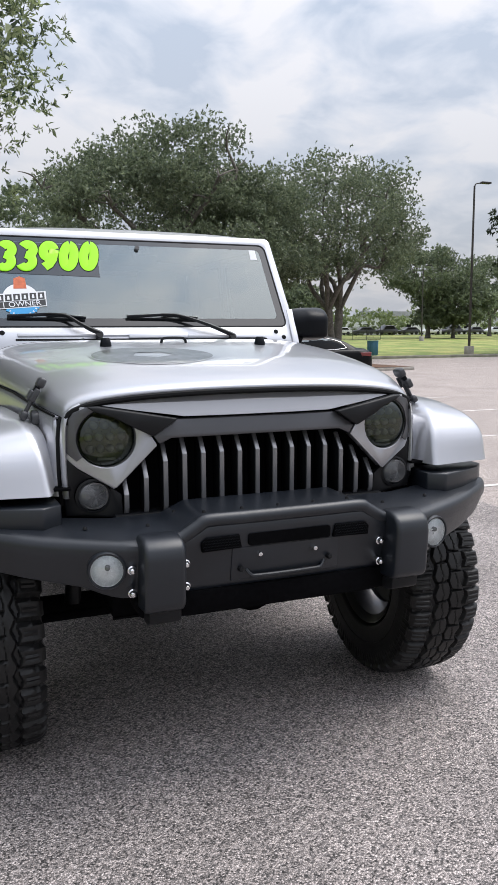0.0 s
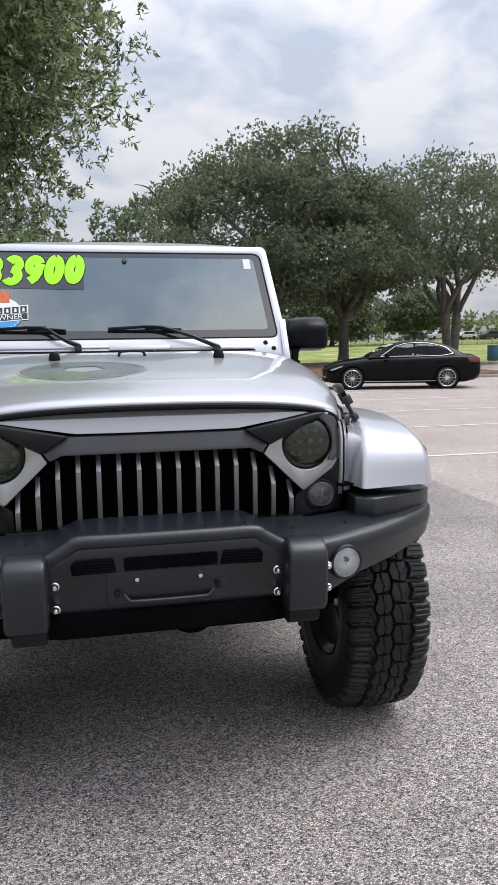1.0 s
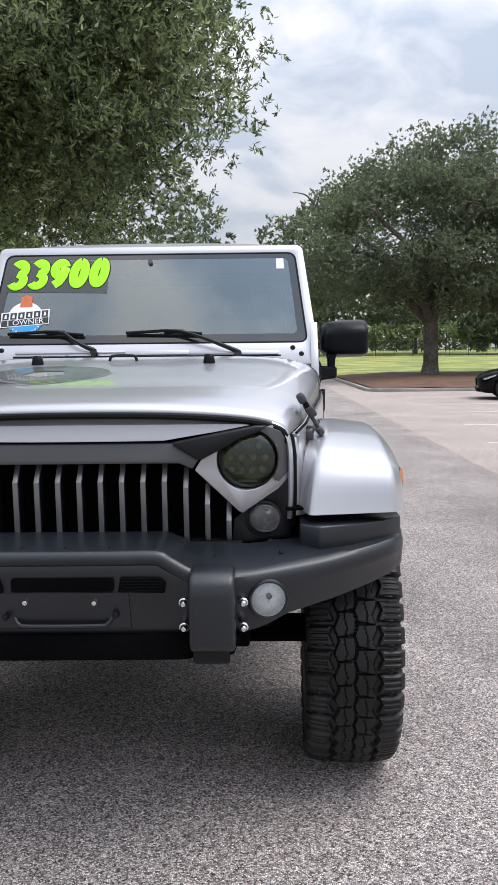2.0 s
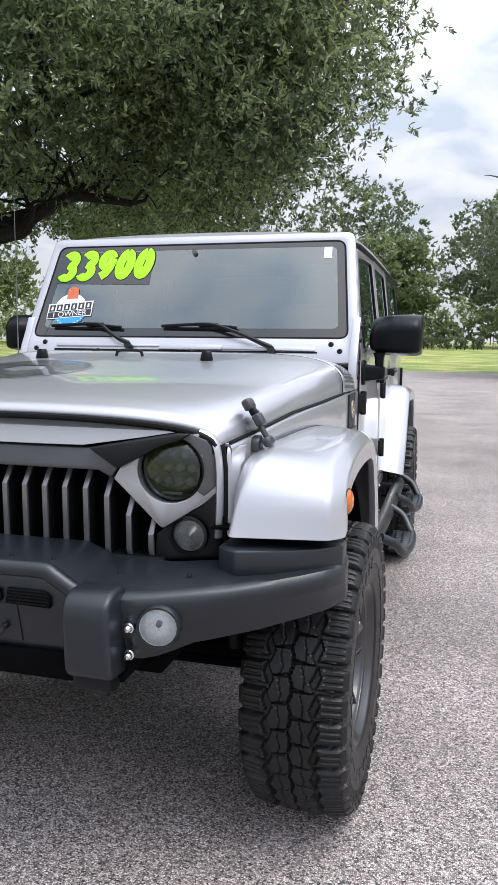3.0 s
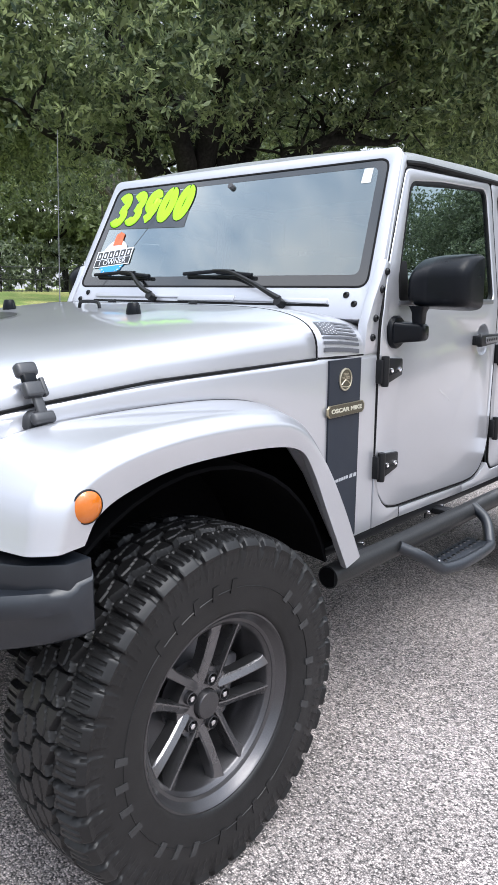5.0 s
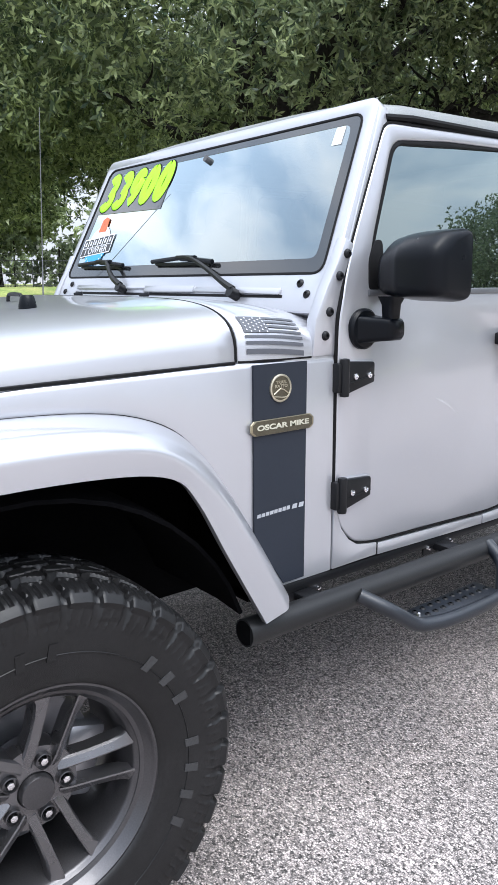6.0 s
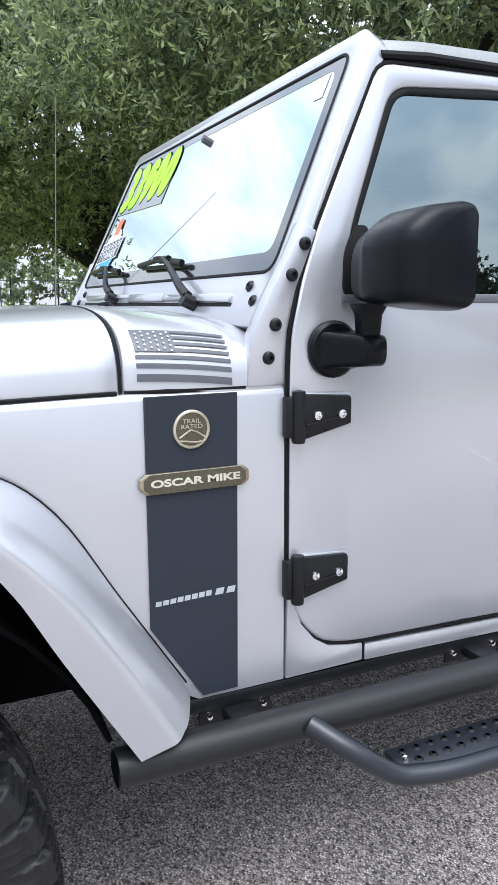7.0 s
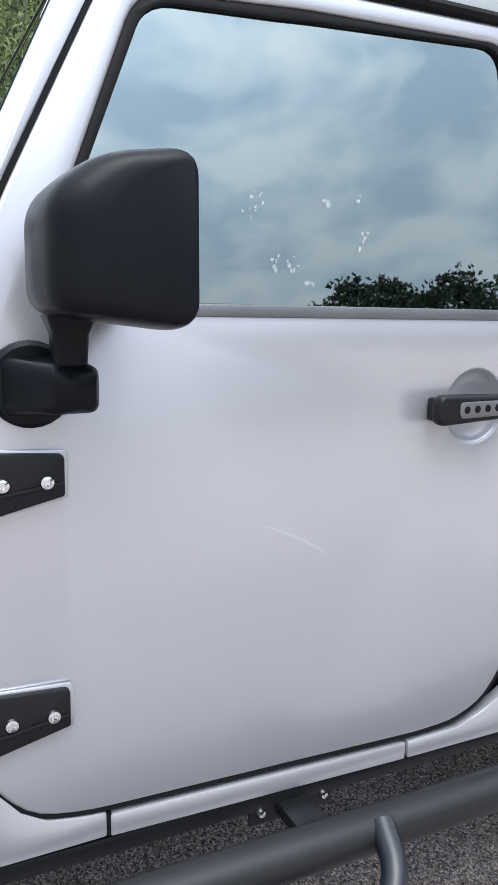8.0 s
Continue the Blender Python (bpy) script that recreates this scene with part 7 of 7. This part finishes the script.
def oak(at, height, crown_low, radius, trunk_r, seed, clumps, per, leaf, spread, label, lean=(0, 0), material=None, squash=(1, 1), fork=1.8, droop=0.0, low_ring=0.0, forks=1, corners=3, core=0, bough=None, boughs=()):
    """A spreading live oak: forked tapered trunk, arching limbs, branchlets and an uneven leafy crown."""
    rng = np.random.default_rng(seed)
    tree = thing("oak_tree", label, "tree", at)
    x, y, z = at
    bm = bmesh.new()
    cx, cy = x + lean[0], y + lean[1]
    mid = (crown_low + height) / 2
    half = (height - crown_low) / 2
    centres, spreads = [], []
    tips = []
    for k in range(forks):
        a0 = k * 2 * math.pi / forks + 0.6
        base = (x + 0.25 * (forks > 1) * math.cos(a0), y + 0.25 * (forks > 1) * math.sin(a0), z - 0.15)
        top = (x + lean[0] * 0.15 + (forks > 1) * 0.7 * math.cos(a0), y + lean[1] * 0.15 + (forks > 1) * 0.7 * math.sin(a0), z + fork)
        bmp = [base, tuple((Vector(base) * 0.6 + Vector(top) * 0.4) + Vector((0.05, 0.03, 0))), top]
        pts = smooth_path(bmp, 5)
        tube(pts, [trunk_r * (1.35 - 0.45 * min(1, 3 * i / len(pts)) - 0.1 * i / len(pts)) for i in range(len(pts))], 12, bm)
        n_limb = 8 if forks == 1 else 5
        for i in range(n_limb):
            a = 2 * math.pi * (i + 0.5 * rng.random()) / n_limb + k
            reach = radius * (0.45 + 0.4 * rng.random())
            e = (cx + math.cos(a) * reach * squash[0], cy + math.sin(a) * reach * squash[1], z + mid - half * 0.2 + half * 0.9 * rng.random())
            pts = limb(bm, top, e, trunk_r * 0.55, trunk_r * 0.12, rng, 0.14)
            tips += pts[2:]
    for tp in list(tips):
        for _ in range(3):
            d = Vector(rng.normal(size=3).tolist()).normalized()
            e = tp + Vector((d.x, d.y, abs(d.z) * 0.6)) * radius * (0.14 + 0.18 * rng.random())
            limb(bm, tp, e, trunk_r * 0.13, trunk_r * 0.03, rng, 0.15, 3, 5)
    for e, r0, r1 in boughs:
        pts = limb(bm, top, e, r0, r1, rng, 0.10, 6, 10)
        for tp in pts[2:]:
            for _ in range(3):
                d = Vector(rng.normal(size=3).tolist()).normalized()
                limb(bm, tp, tp + Vector((d.x, d.y, abs(d.z) * 0.7)) * (0.8 + 0.9 * rng.random()), r1 * 0.7, 0.008, rng, 0.15, 3, 5)
    part("trunk", bm, FAR_BARK if material is HAZED_LEAF else BARK, tree, "rough grey-brown trunk and limbs", smooth=60)
    lumps = rng.normal(size=(9, 3))
    lumps /= np.linalg.norm(lumps, axis=1, keepdims=True)
    while len(centres) < clumps:
        d = rng.normal(size=3)
        d /= np.linalg.norm(d)
        bulge = 0.74 + 0.42 * max(0.0, float((lumps @ d).max()) - 0.6) / 0.4 + 0.16 * noise.noise(Vector(d * 3.1) + Vector((seed, 0, 0)))
        r = (0.45 + 0.55 * rng.random() ** 0.4) * bulge
        px, py, pz = cx + d[0] * radius * squash[0] * r, cy + d[1] * radius * squash[1] * r, z + mid + d[2] * half * r
        if d[2] < 0:
            pz += -d[2] * half * 0.25 * r - low_ring * (math.hypot(d[0], d[1]) ** 3)
        if noise.noise(Vector((px, py, pz)) * 0.55) < -0.22:
            continue
        centres.append((px, py, pz))
        spreads.append(spread * (0.55 + 0.9 * rng.random()))
    if bough:
        bx, by, bz, rx, ry, rz, count = bough
        for _ in range(count):
            d = rng.normal(size=3)
            d *= rng.random() ** 0.33 / np.linalg.norm(d)
            centres.append((bx + d[0] * rx, by + d[1] * ry, bz + d[2] * rz))
            spreads.append(spread * (0.55 + 0.9 * rng.random()))
    if core:
        # shaded leaves inside the crown
        inner = [(cx + (px - cx) * 0.8, cy + (py - cy) * 0.8, z + mid + (pz - z - mid) * 0.84) for px, py, pz in centres[-core:]]
        if bough:
            inner[-count:] = [(bx + (px - bx) * 0.72, by + (py - by) * 0.72, bz + (pz - bz) * 0.72) for px, py, pz in centres[-count::4]]
        leaves("inner_foliage", inner, [spread * 1.2] * len(inner), 72, leaf * 1.9, rng, material or OAK_LEAF, tree, "dense shaded leaves inside the crown", droop, corners=3, narrow=0.15)
    leaves("crown", centres, spreads, per, leaf, rng, material or OAK_LEAF, tree, "dense small dark green leaves with gaps of sky", droop, corners=corners, narrow=0.13 if corners == 4 else 0.26, sprig=9 if corners == 4 else 7)
    return tree


oak((-6.1, 7.1, 0), 11.5, 2.6, 7.3, 0.31, 3, 2500, 126, 0.091, 0.60, "large spreading live oak with low hanging grey-green foliage", lean=(-0.5, 1.3), fork=2.6, droop=0.3, low_ring=1.15, corners=4, core=1450, bough=(-1.75, 8.6, 6.3, 2.3, 2.4, 3.3, 640),
    boughs=(((-8.1, 5.8, 3.9), 0.17, 0.06), ((-3.6, 8.6, 3.5), 0.14, 0.05), ((-3.2, 10.4, 4.5), 0.15, 0.04), ((-5.6, 9.6, 5.2), 0.18, 0.05)))
oak((-15.5, 5.0, 0), 11.0, 1.9, 6.4, 0.34, 4, 1450, 72, 0.112, 0.75, "spreading live oak beyond the large one", fork=2.2, droop=0.3, low_ring=0.9, corners=4, core=700)
oak((-28.0, 24.5, 0.82), 14.5, 4.0, 8.0, 0.24, 5, 900, 90, 0.15, 1.1, "live oak with a pale straight trunk on the grass beyond", material=HAZED_LEAF, fork=4.6, droop=0.2, low_ring=0.9)
oak((8.8, 33.5, 0.1), 11.4, 2.6, 6.9, 0.42, 11, 1050, 168, 0.116, 0.85, "broad dense live oak on the mulch bed", material=HAZED_LEAF, squash=(1.0, 0.8), fork=2.6, low_ring=0.8)
oak((13.0, 35.0, 0.1), 9.6, 2.6, 4.9, 0.32, 12, 620, 203, 0.108, 0.8, "live oak on the mulch bed behind the black saloon", material=HAZED_LEAF, fork=2.5, low_ring=0.6)
oak((20.4, 37.5, 0.1), 11.0, 4.0, 5.6, 0.30, 13, 540, 203, 0.11, 0.85, "twin-trunked live oak at the edge of the grass", material=HAZED_LEAF, fork=2.8, forks=2)
oak((65.0, 92.0, 0.9), 14.0, 4.0, 7.0, 0.36, 14, 460, 110, 0.24, 1.1, "tall oak before the cars parked along the far road", material=HAZED_LEAF, fork=3.4)
oak((86.0, 104.0, 1.1), 13.0, 3.6, 6.4, 0.34, 15, 420, 110, 0.24, 1.1, "broad oak beyond the street lamp", material=HAZED_LEAF, fork=3.2)
# woodland edge beyond the fence and round the lot
FAR_SPOTS = ((-6.0, 89, 13.0, 5.0), (8.0, 93, 19.0, 8.5), (-11, 96, 20.0, 8.5), (21, 95, 14.0, 7.5), (-22, 56, 14.5, 7.0), (-36, 46, 11.0, 5.5), (-44, 33, 11.0, 5.5), (-48, 19, 10.5, 5.5), (-51, 5, 11.0, 5.5), (-50, -10, 10.5, 5.5),
             (-24, 58, 13.0, 7.0), (-38, 48, 13.0, 7.0), (40, 30, 13.0, 6.2), (58, 40, 12.0, 6.5), (30, 88, 7.5, 5.0), (43, 92, 7.0, 5.0), (68, 90, 8.0, 5.5), (41, 38, 13.5, 6.0))
for k, (x, y, h, r) in enumerate(FAR_SPOTS):
    oak((x, y, rise(x, y)), h, 1.0, r, 0.28, 40 + k, 340, 210 if 30 < x < 60 and y < 45 else 70, 0.23 if 30 < x < 60 and y < 45 else 0.39, 1.15, "tall leafy tree of the wood edge behind the fence" if y > 40 else "leafy oak at the far side of the lot", material=WOOD_LEAF if x < -15 or (x, y) == (-6.0, 89) else BACKLIT_LEAF if 30 < x < 60 and y < 45 else HAZED_LEAF, fork=2.2, low_ring=0.6)


def hedge(name, x0, y0, x1, y1, h, seed, label, material, dense=3.0, leaf=0.24):
    rng = np.random.default_rng(seed)
    root = thing(name, label, "hedge", (x0, y0, rise(x0, y0)))
    n = int(math.hypot(x1 - x0, y1 - y0) * dense)
    c = []
    for k in range(n):
        t = rng.random()
        c.append((x0 + (x1 - x0) * t + rng.normal() * 0.7, y0 + (y1 - y0) * t + rng.normal() * 0.7, rise(x0, y0) + h * (0.15 + 0.8 * rng.random()) * (0.75 + 0.4 * noise.noise(Vector((t * 17, seed, 0))))))
    leaves("hedge_leaves", c, [0.75] * n, 56, leaf, rng, material, root, "dense dark green shrub leaves", corners=3, narrow=0.3)
    bm = bmesh.new()
    for k in range(24):
        t = (k + 0.5) / 24
        p = Vector((x0 + (x1 - x0) * t, y0 + (y1 - y0) * t, rise(x0, y0) - 0.1))
        tube([p, p + Vector((0.1, 0.05, h * 0.7))], 0.05, 6, bm)
    tagged(part("stems", bm, BARK, root), "thin grey stems", kind="stuff")


hedge("shrub_row", -34, 85.5, 36, 87, 4.4, 5, "row of fresh green shrubs behind the fence", WOOD_LEAF, 7.0, 0.36)
hedge("shrub_row", -50, -16, -38, 50, 4.2, 6, "row of dark green shrubs along the far fence", HAZED_LEAF, 6.5, 0.30)


def clipped_shrub(x, y, seed):
    """A low shrub clipped to a rounded block: short stems under a close skin of leaves."""
    rng = np.random.default_rng(seed)
    z = rise(x, y)
    root = thing("clipped_shrub", "low dark green shrub clipped to a block on the grass", "shrub", (x, y, z))
    root["group"] = "clipped shrubs along the grass"
    c = [(x + rng.uniform(-0.62, 0.62), y + rng.uniform(-0.5, 0.5), z + 0.2 + 0.95 * rng.random()) for _ in range(46)]
    leaves("shrub_leaves", c, [0.26] * len(c), 49, 0.12, rng, HAZED_LEAF, root, "close small dark leaves", corners=3, narrow=0.3)
    bm = bmesh.new()
    for dx, dy in ((-0.4, -0.2), (0.0, 0.2), (0.4, -0.1)):
        tube([(x + dx, y + dy, z - 0.1), (x + dx * 1.1, y + dy, z + 0.6)], 0.04, 6, bm)
    part("stem", bm, BARK, root, "thin grey stems")


for k in range(10):
    clipped_shrub(-11.6 + 1.72 * k, 81.0, 300 + k)


def tree_line(x0, y0, x1, y1, h, seed):
    """A far wood that closes the horizon: crowns of many leaf clumps over a dim understorey."""
    rng = np.random.default_rng(seed)
    n = int(math.hypot(x1 - x0, y1 - y0) * 3.2)
    c = []
    for k in range(n):
        t = rng.random()
        top = h * (0.8 + 0.35 * noise.noise(Vector((t * 31, seed, 0))) + 0.15 * noise.noise(Vector((t * 90, seed, 4))))
        c.append((x0 + (x1 - x0) * t, y0 + (y1 - y0) * t + rng.normal() * 2.5, top * (0.04 + 0.96 * rng.random() ** 0.8)))
    root = thing("tree_line", "far belt of dark green trees along the horizon", "trees", (x0, y0, 0))
    leaves("crowns", c, [1.6] * n, 49, 0.55, rng, WOOD_LEAF, root, "far mass of green leaves", corners=3, narrow=0.3)


tree_line(-120, 130, 40, 135, 13, 21)
tree_line(20, 138, 220, 130, 8, 22)
tree_line(-80, -40, -62, 110, 11, 23)


# ---- mulch bed, kerbs, fence, lamps, bin, far cars and shed ----
def mound():
    rows = []
    for i in range(25):
        x = 4.6 + 12.4 * i / 24
        row = []
        for j in range(11):
            y = 23.9 + 14.0 * j / 10
            e = min(x - 4.6, 17 - x, y - 23.9, 3.0) / 3.0
            row.append((x, y, 0.10 + 0.16 * max(0, e) + 0.035 * noise.noise(Vector((x, y, 0)) * 1.3)))
        rows.append(row)
    return sheet(rows)


tagged(link("mulch_bed", mound(), MULCH), "raised bed of brown leaf litter and mulch under the oaks", "mulch bed", kind="structure")
tagged(link("kerb_1", prism(rounded([(4.4, 23.7), (17.2, 23.7), (17.2, 38.2), (4.4, 38.2)], 0.8), "z", -0.05, 0.08, 0.02, [rounded([(4.56, 23.86), (17.04, 23.86), (17.04, 38.04), (4.56, 38.04)], 0.7)]), KERB), "pale concrete kerb round the mulch bed", "kerb", kind="structure")
tagged(link("kerb_2", slab(17.2, 70, 37.3, 37.46, -0.05, 0.13, 0.02), KERB), "pale concrete kerb along the grass", "kerb", kind="structure")
tagged(link("kerb_3", slab(-5.2, 4.4, 36.5, 36.70, -0.05, -0.012, 0.006), KERB), "flush pale concrete edging along the grass", "kerb", kind="structure")
FENCE_STEEL = shader("weathered_black_fence_steel", (0.03, 0.032, 0.034), 0.6, 0.3, grain=0.2, stain=0.2)


def fence(x0, y0, x1, y1, z, h, n, label):
    root = thing("fence", label, "fence", (x0, y0, z))
    a, b = Vector((x0, y0, z)), Vector((x1, y1, z))
    for k in range(n + 1):
        p = a.lerp(b, k / n)
        part("post", tube([p - Vector((0, 0, 0.2)), p + Vector((0, 0, h + 0.05))], 0.035, 6), FENCE_STEEL, root)
    for q in (0.08, h * 0.5, h):
        part("rail", tube([a + Vector((0, 0, q)), b + Vector((0, 0, q))], 0.022, 6), FENCE_STEEL, root)
    d = (b - a).normalized()
    for k in range(n):
        p, q = a.lerp(b, k / n), a.lerp(b, (k + 1) / n)
        bm = bmesh.new()
        m = int((q - p).length / 0.16)
        for i in range(m):
            for sg in (0, 1):
                f = p.lerp(q, (i + 0.5 + sg * 0.4) / m)
                tube([f, f + Vector((0, 0, h))], 0.008, 3, bm, cap=False)
        tagged(part("mesh_panel", bm, FENCE_STEEL, root, "", 0), kind="stuff")
    return root


fence(5.5, 82.5, 52, 84, 0.76, 1.7, 22, "low dark wire fence along the far side of the grass")
fence(-35, 44, -46, -14, 1.26, 1.5, 20, "dark wire fence in front of the shrubs")

POLE = shader("bronze_lamp_post_paint", (0.05, 0.045, 0.04), 0.5, 0.3, grain=0.1, stain=0.2)


def street_lamp(x, y, z, h, label):
    root = thing("street_lamp", label, "street lamp", (x, y, z))
    part("base", lathe([(0.32, z - 0.2), (0.32, z + 0.55), (0.28, z + 0.6), (0.04, z + 0.6)], "z", (x, y, 0), 16), KERB, root, "round concrete footing")
    part("pole", tube([(x, y, z + 0.5), (x, y, z + h)], [0.09, 0.06], 10), POLE, root)
    part("arm", tube(smooth_path([(x, y, z + h - 0.1), (x + 0.12, y, z + h + 0.15), (x + 0.7, y, z + h + 0.25)], 4), 0.04, 8), POLE, root)
    part("lamp_head", slab(x + 0.5, x + 1.25, y - 0.16, y + 0.16, z + h + 0.2, z + h + 0.32, 0.03), POLE, root, "flat grey lamp head")


street_lamp(31.6, 39.2, 0.03, 11.0, "tall dark street lamp on a round concrete footing")
street_lamp(54, 77.5, 0.65, 9.0, "tall slim street lamp on the far grass")
street_lamp(-36.5, 30.5, 0.0, 7.5, "pale pole beside the far fence")
BIN_BLUE = shader("blue_bin_plastic", (0.05, 0.16, 0.26), 0.5, grain=0.1, stain=0.15)
litter = thing("litter_bin", "blue slatted litter bin on the grass verge", "litter bin", (25.2, 41, 0.06))
part("bin_body", lathe([(0.30, 0.06), (0.33, 0.10), (0.36, 0.95), (0.34, 0.98), (0.30, 0.95), (0.04, 0.95)], "z", (25.2, 41, 0), 20), BIN_BLUE, litter)
part("bin_rim", lathe([(0.37, 0.95), (0.385, 1.0), (0.37, 1.05), (0.30, 1.05)], "z", (25.2, 41, 0), 20), BIN_BLUE, litter)
for k in range(16):
    a = 2 * math.pi * k / 16
    part("bin_slat", slab(-0.02, 0.02, -0.008, 0.008, 0.10, 0.94, 0.004, Matrix.Translation((25.2 + 0.355 * math.cos(a), 41 + 0.355 * math.sin(a), 0)) @ Matrix.Rotation(a + math.pi / 2, 4, "Z")), BIN_BLUE, litter)

SHED_WALL = shader("pale_metal_siding", (0.62, 0.63, 0.65), 0.6, grain=0.05, grain_size=4, stain=0.1, stain_size=0.4)
SHED_ROOF = shader("grey_metal_roof", (0.35, 0.36, 0.38), 0.5, 0.3, stain=0.15, grain=0.1)
RED_ROOF = shader("red_tile_roof", (0.38, 0.12, 0.08), 0.7, stain=0.15, grain=0.15)


def shed(x0, x1, y, depth, z, h, roof_h, roof, label, bays):
    root = thing("warehouse", label, "building", (x0, y, z))
    wall = part("wall", slab(x0, x1, y, y + depth, z, z + h, 0.02), SHED_WALL, root, smooth=0)
    part("roof", prism([(x0 - 0.4, z + h), (x1 + 0.4, z + h), (x1 - 1, z + h + roof_h), (x0 + 1, z + h + roof_h)], "y", y - 0.5, y + depth), roof, root, smooth=0)
    w = (x1 - x0) / bays
    for k in range(bays):
        cx = x0 + w * (k + 0.5)
        if k % 3 == 1:
            part("roller_door", slab(cx - 1.6, cx + 1.6, y - 0.06, y, z, z + 3.2, 0.02), SHED_ROOF, root)
        else:
            part("window", slab(cx - 0.8, cx + 0.8, y - 0.05, y, z + 1.4, z + 2.4, 0.02), SEAL, root)
    return root


shed(84, 150, 147, 16, 1.45, 4.2, 1.1, SHED_ROOF, "long low pale metal warehouse far across the field", 12)
shed(124, 168, 134, 12, 1.45, 3.6, 1.8, RED_ROOF, "low building with a red roof far off", 8)

CAR_COLOURS = [shader("car_paint", c, 0.3, 0.2, 0.5, stain=0.03, grain=0.03) for c in ((0.65, 0.66, 0.68), (0.04, 0.04, 0.045), (0.28, 0.29, 0.31), (0.35, 0.05, 0.05), (0.07, 0.10, 0.2))]


def far_car(x, y, z, turn, paint, tall, label):
    """A small parked car far away: body, cabin, windows, four wheels."""
    m = pose(x, y, z, 0, 0, turn)
    root = thing("parked_car", label, "car", (x, y, z), "cars parked along the far road")
    L, h = 4.5, 1.45 + tall
    body = [(-2.25, 0.35), (2.2, 0.35), (2.25, 0.7), (2.1, 0.85 + tall * 0.4), (1.1, 0.95 + tall * 0.4), (0.5, h), (-1.3, h), (-1.9, 0.98 + tall * 0.4), (-2.2, 0.9 + tall * 0.3)]
    bm = prism(body, "y", -0.88, 0.88, 0.06)
    bm.transform(m)
    part("body", bm, paint, root)
    for sgn in (-1, 1):
        bm = prism([(0.85, 0.98 + tall * 0.4), (0.42, h - 0.1), (-1.2, h - 0.1), (-1.6, 1.0 + tall * 0.4)], "y", sgn * 0.885, sgn * 0.895)
        bm.transform(m)
        part("window", bm, SEAL, root)
        for wx in (-1.35, 1.35):
            bm = lathe([(0.33, -0.1), (0.33, 0.1), (0.2, 0.12), (0.03, 0.12)] if sgn > 0 else [(0.33, 0.1), (0.33, -0.1), (0.2, -0.12), (0.03, -0.12)], "y", (wx, sgn * 0.8, 0.33), 14)
            bm.transform(m)
            part("wheel", bm, RUBBER, root)
    return root


rng_c = np.random.default_rng(8)
for k in range(14):
    far_car(58 + 4.9 * k, 125 - 0.25 * k, 1.45, 180 + rng_c.normal() * 3, CAR_COLOURS[int(rng_c.integers(0, 5)) if k % 2 else (0 if k % 4 else 1)], 0.35 * (k % 3 == 1), "parked car in a row along the far road")
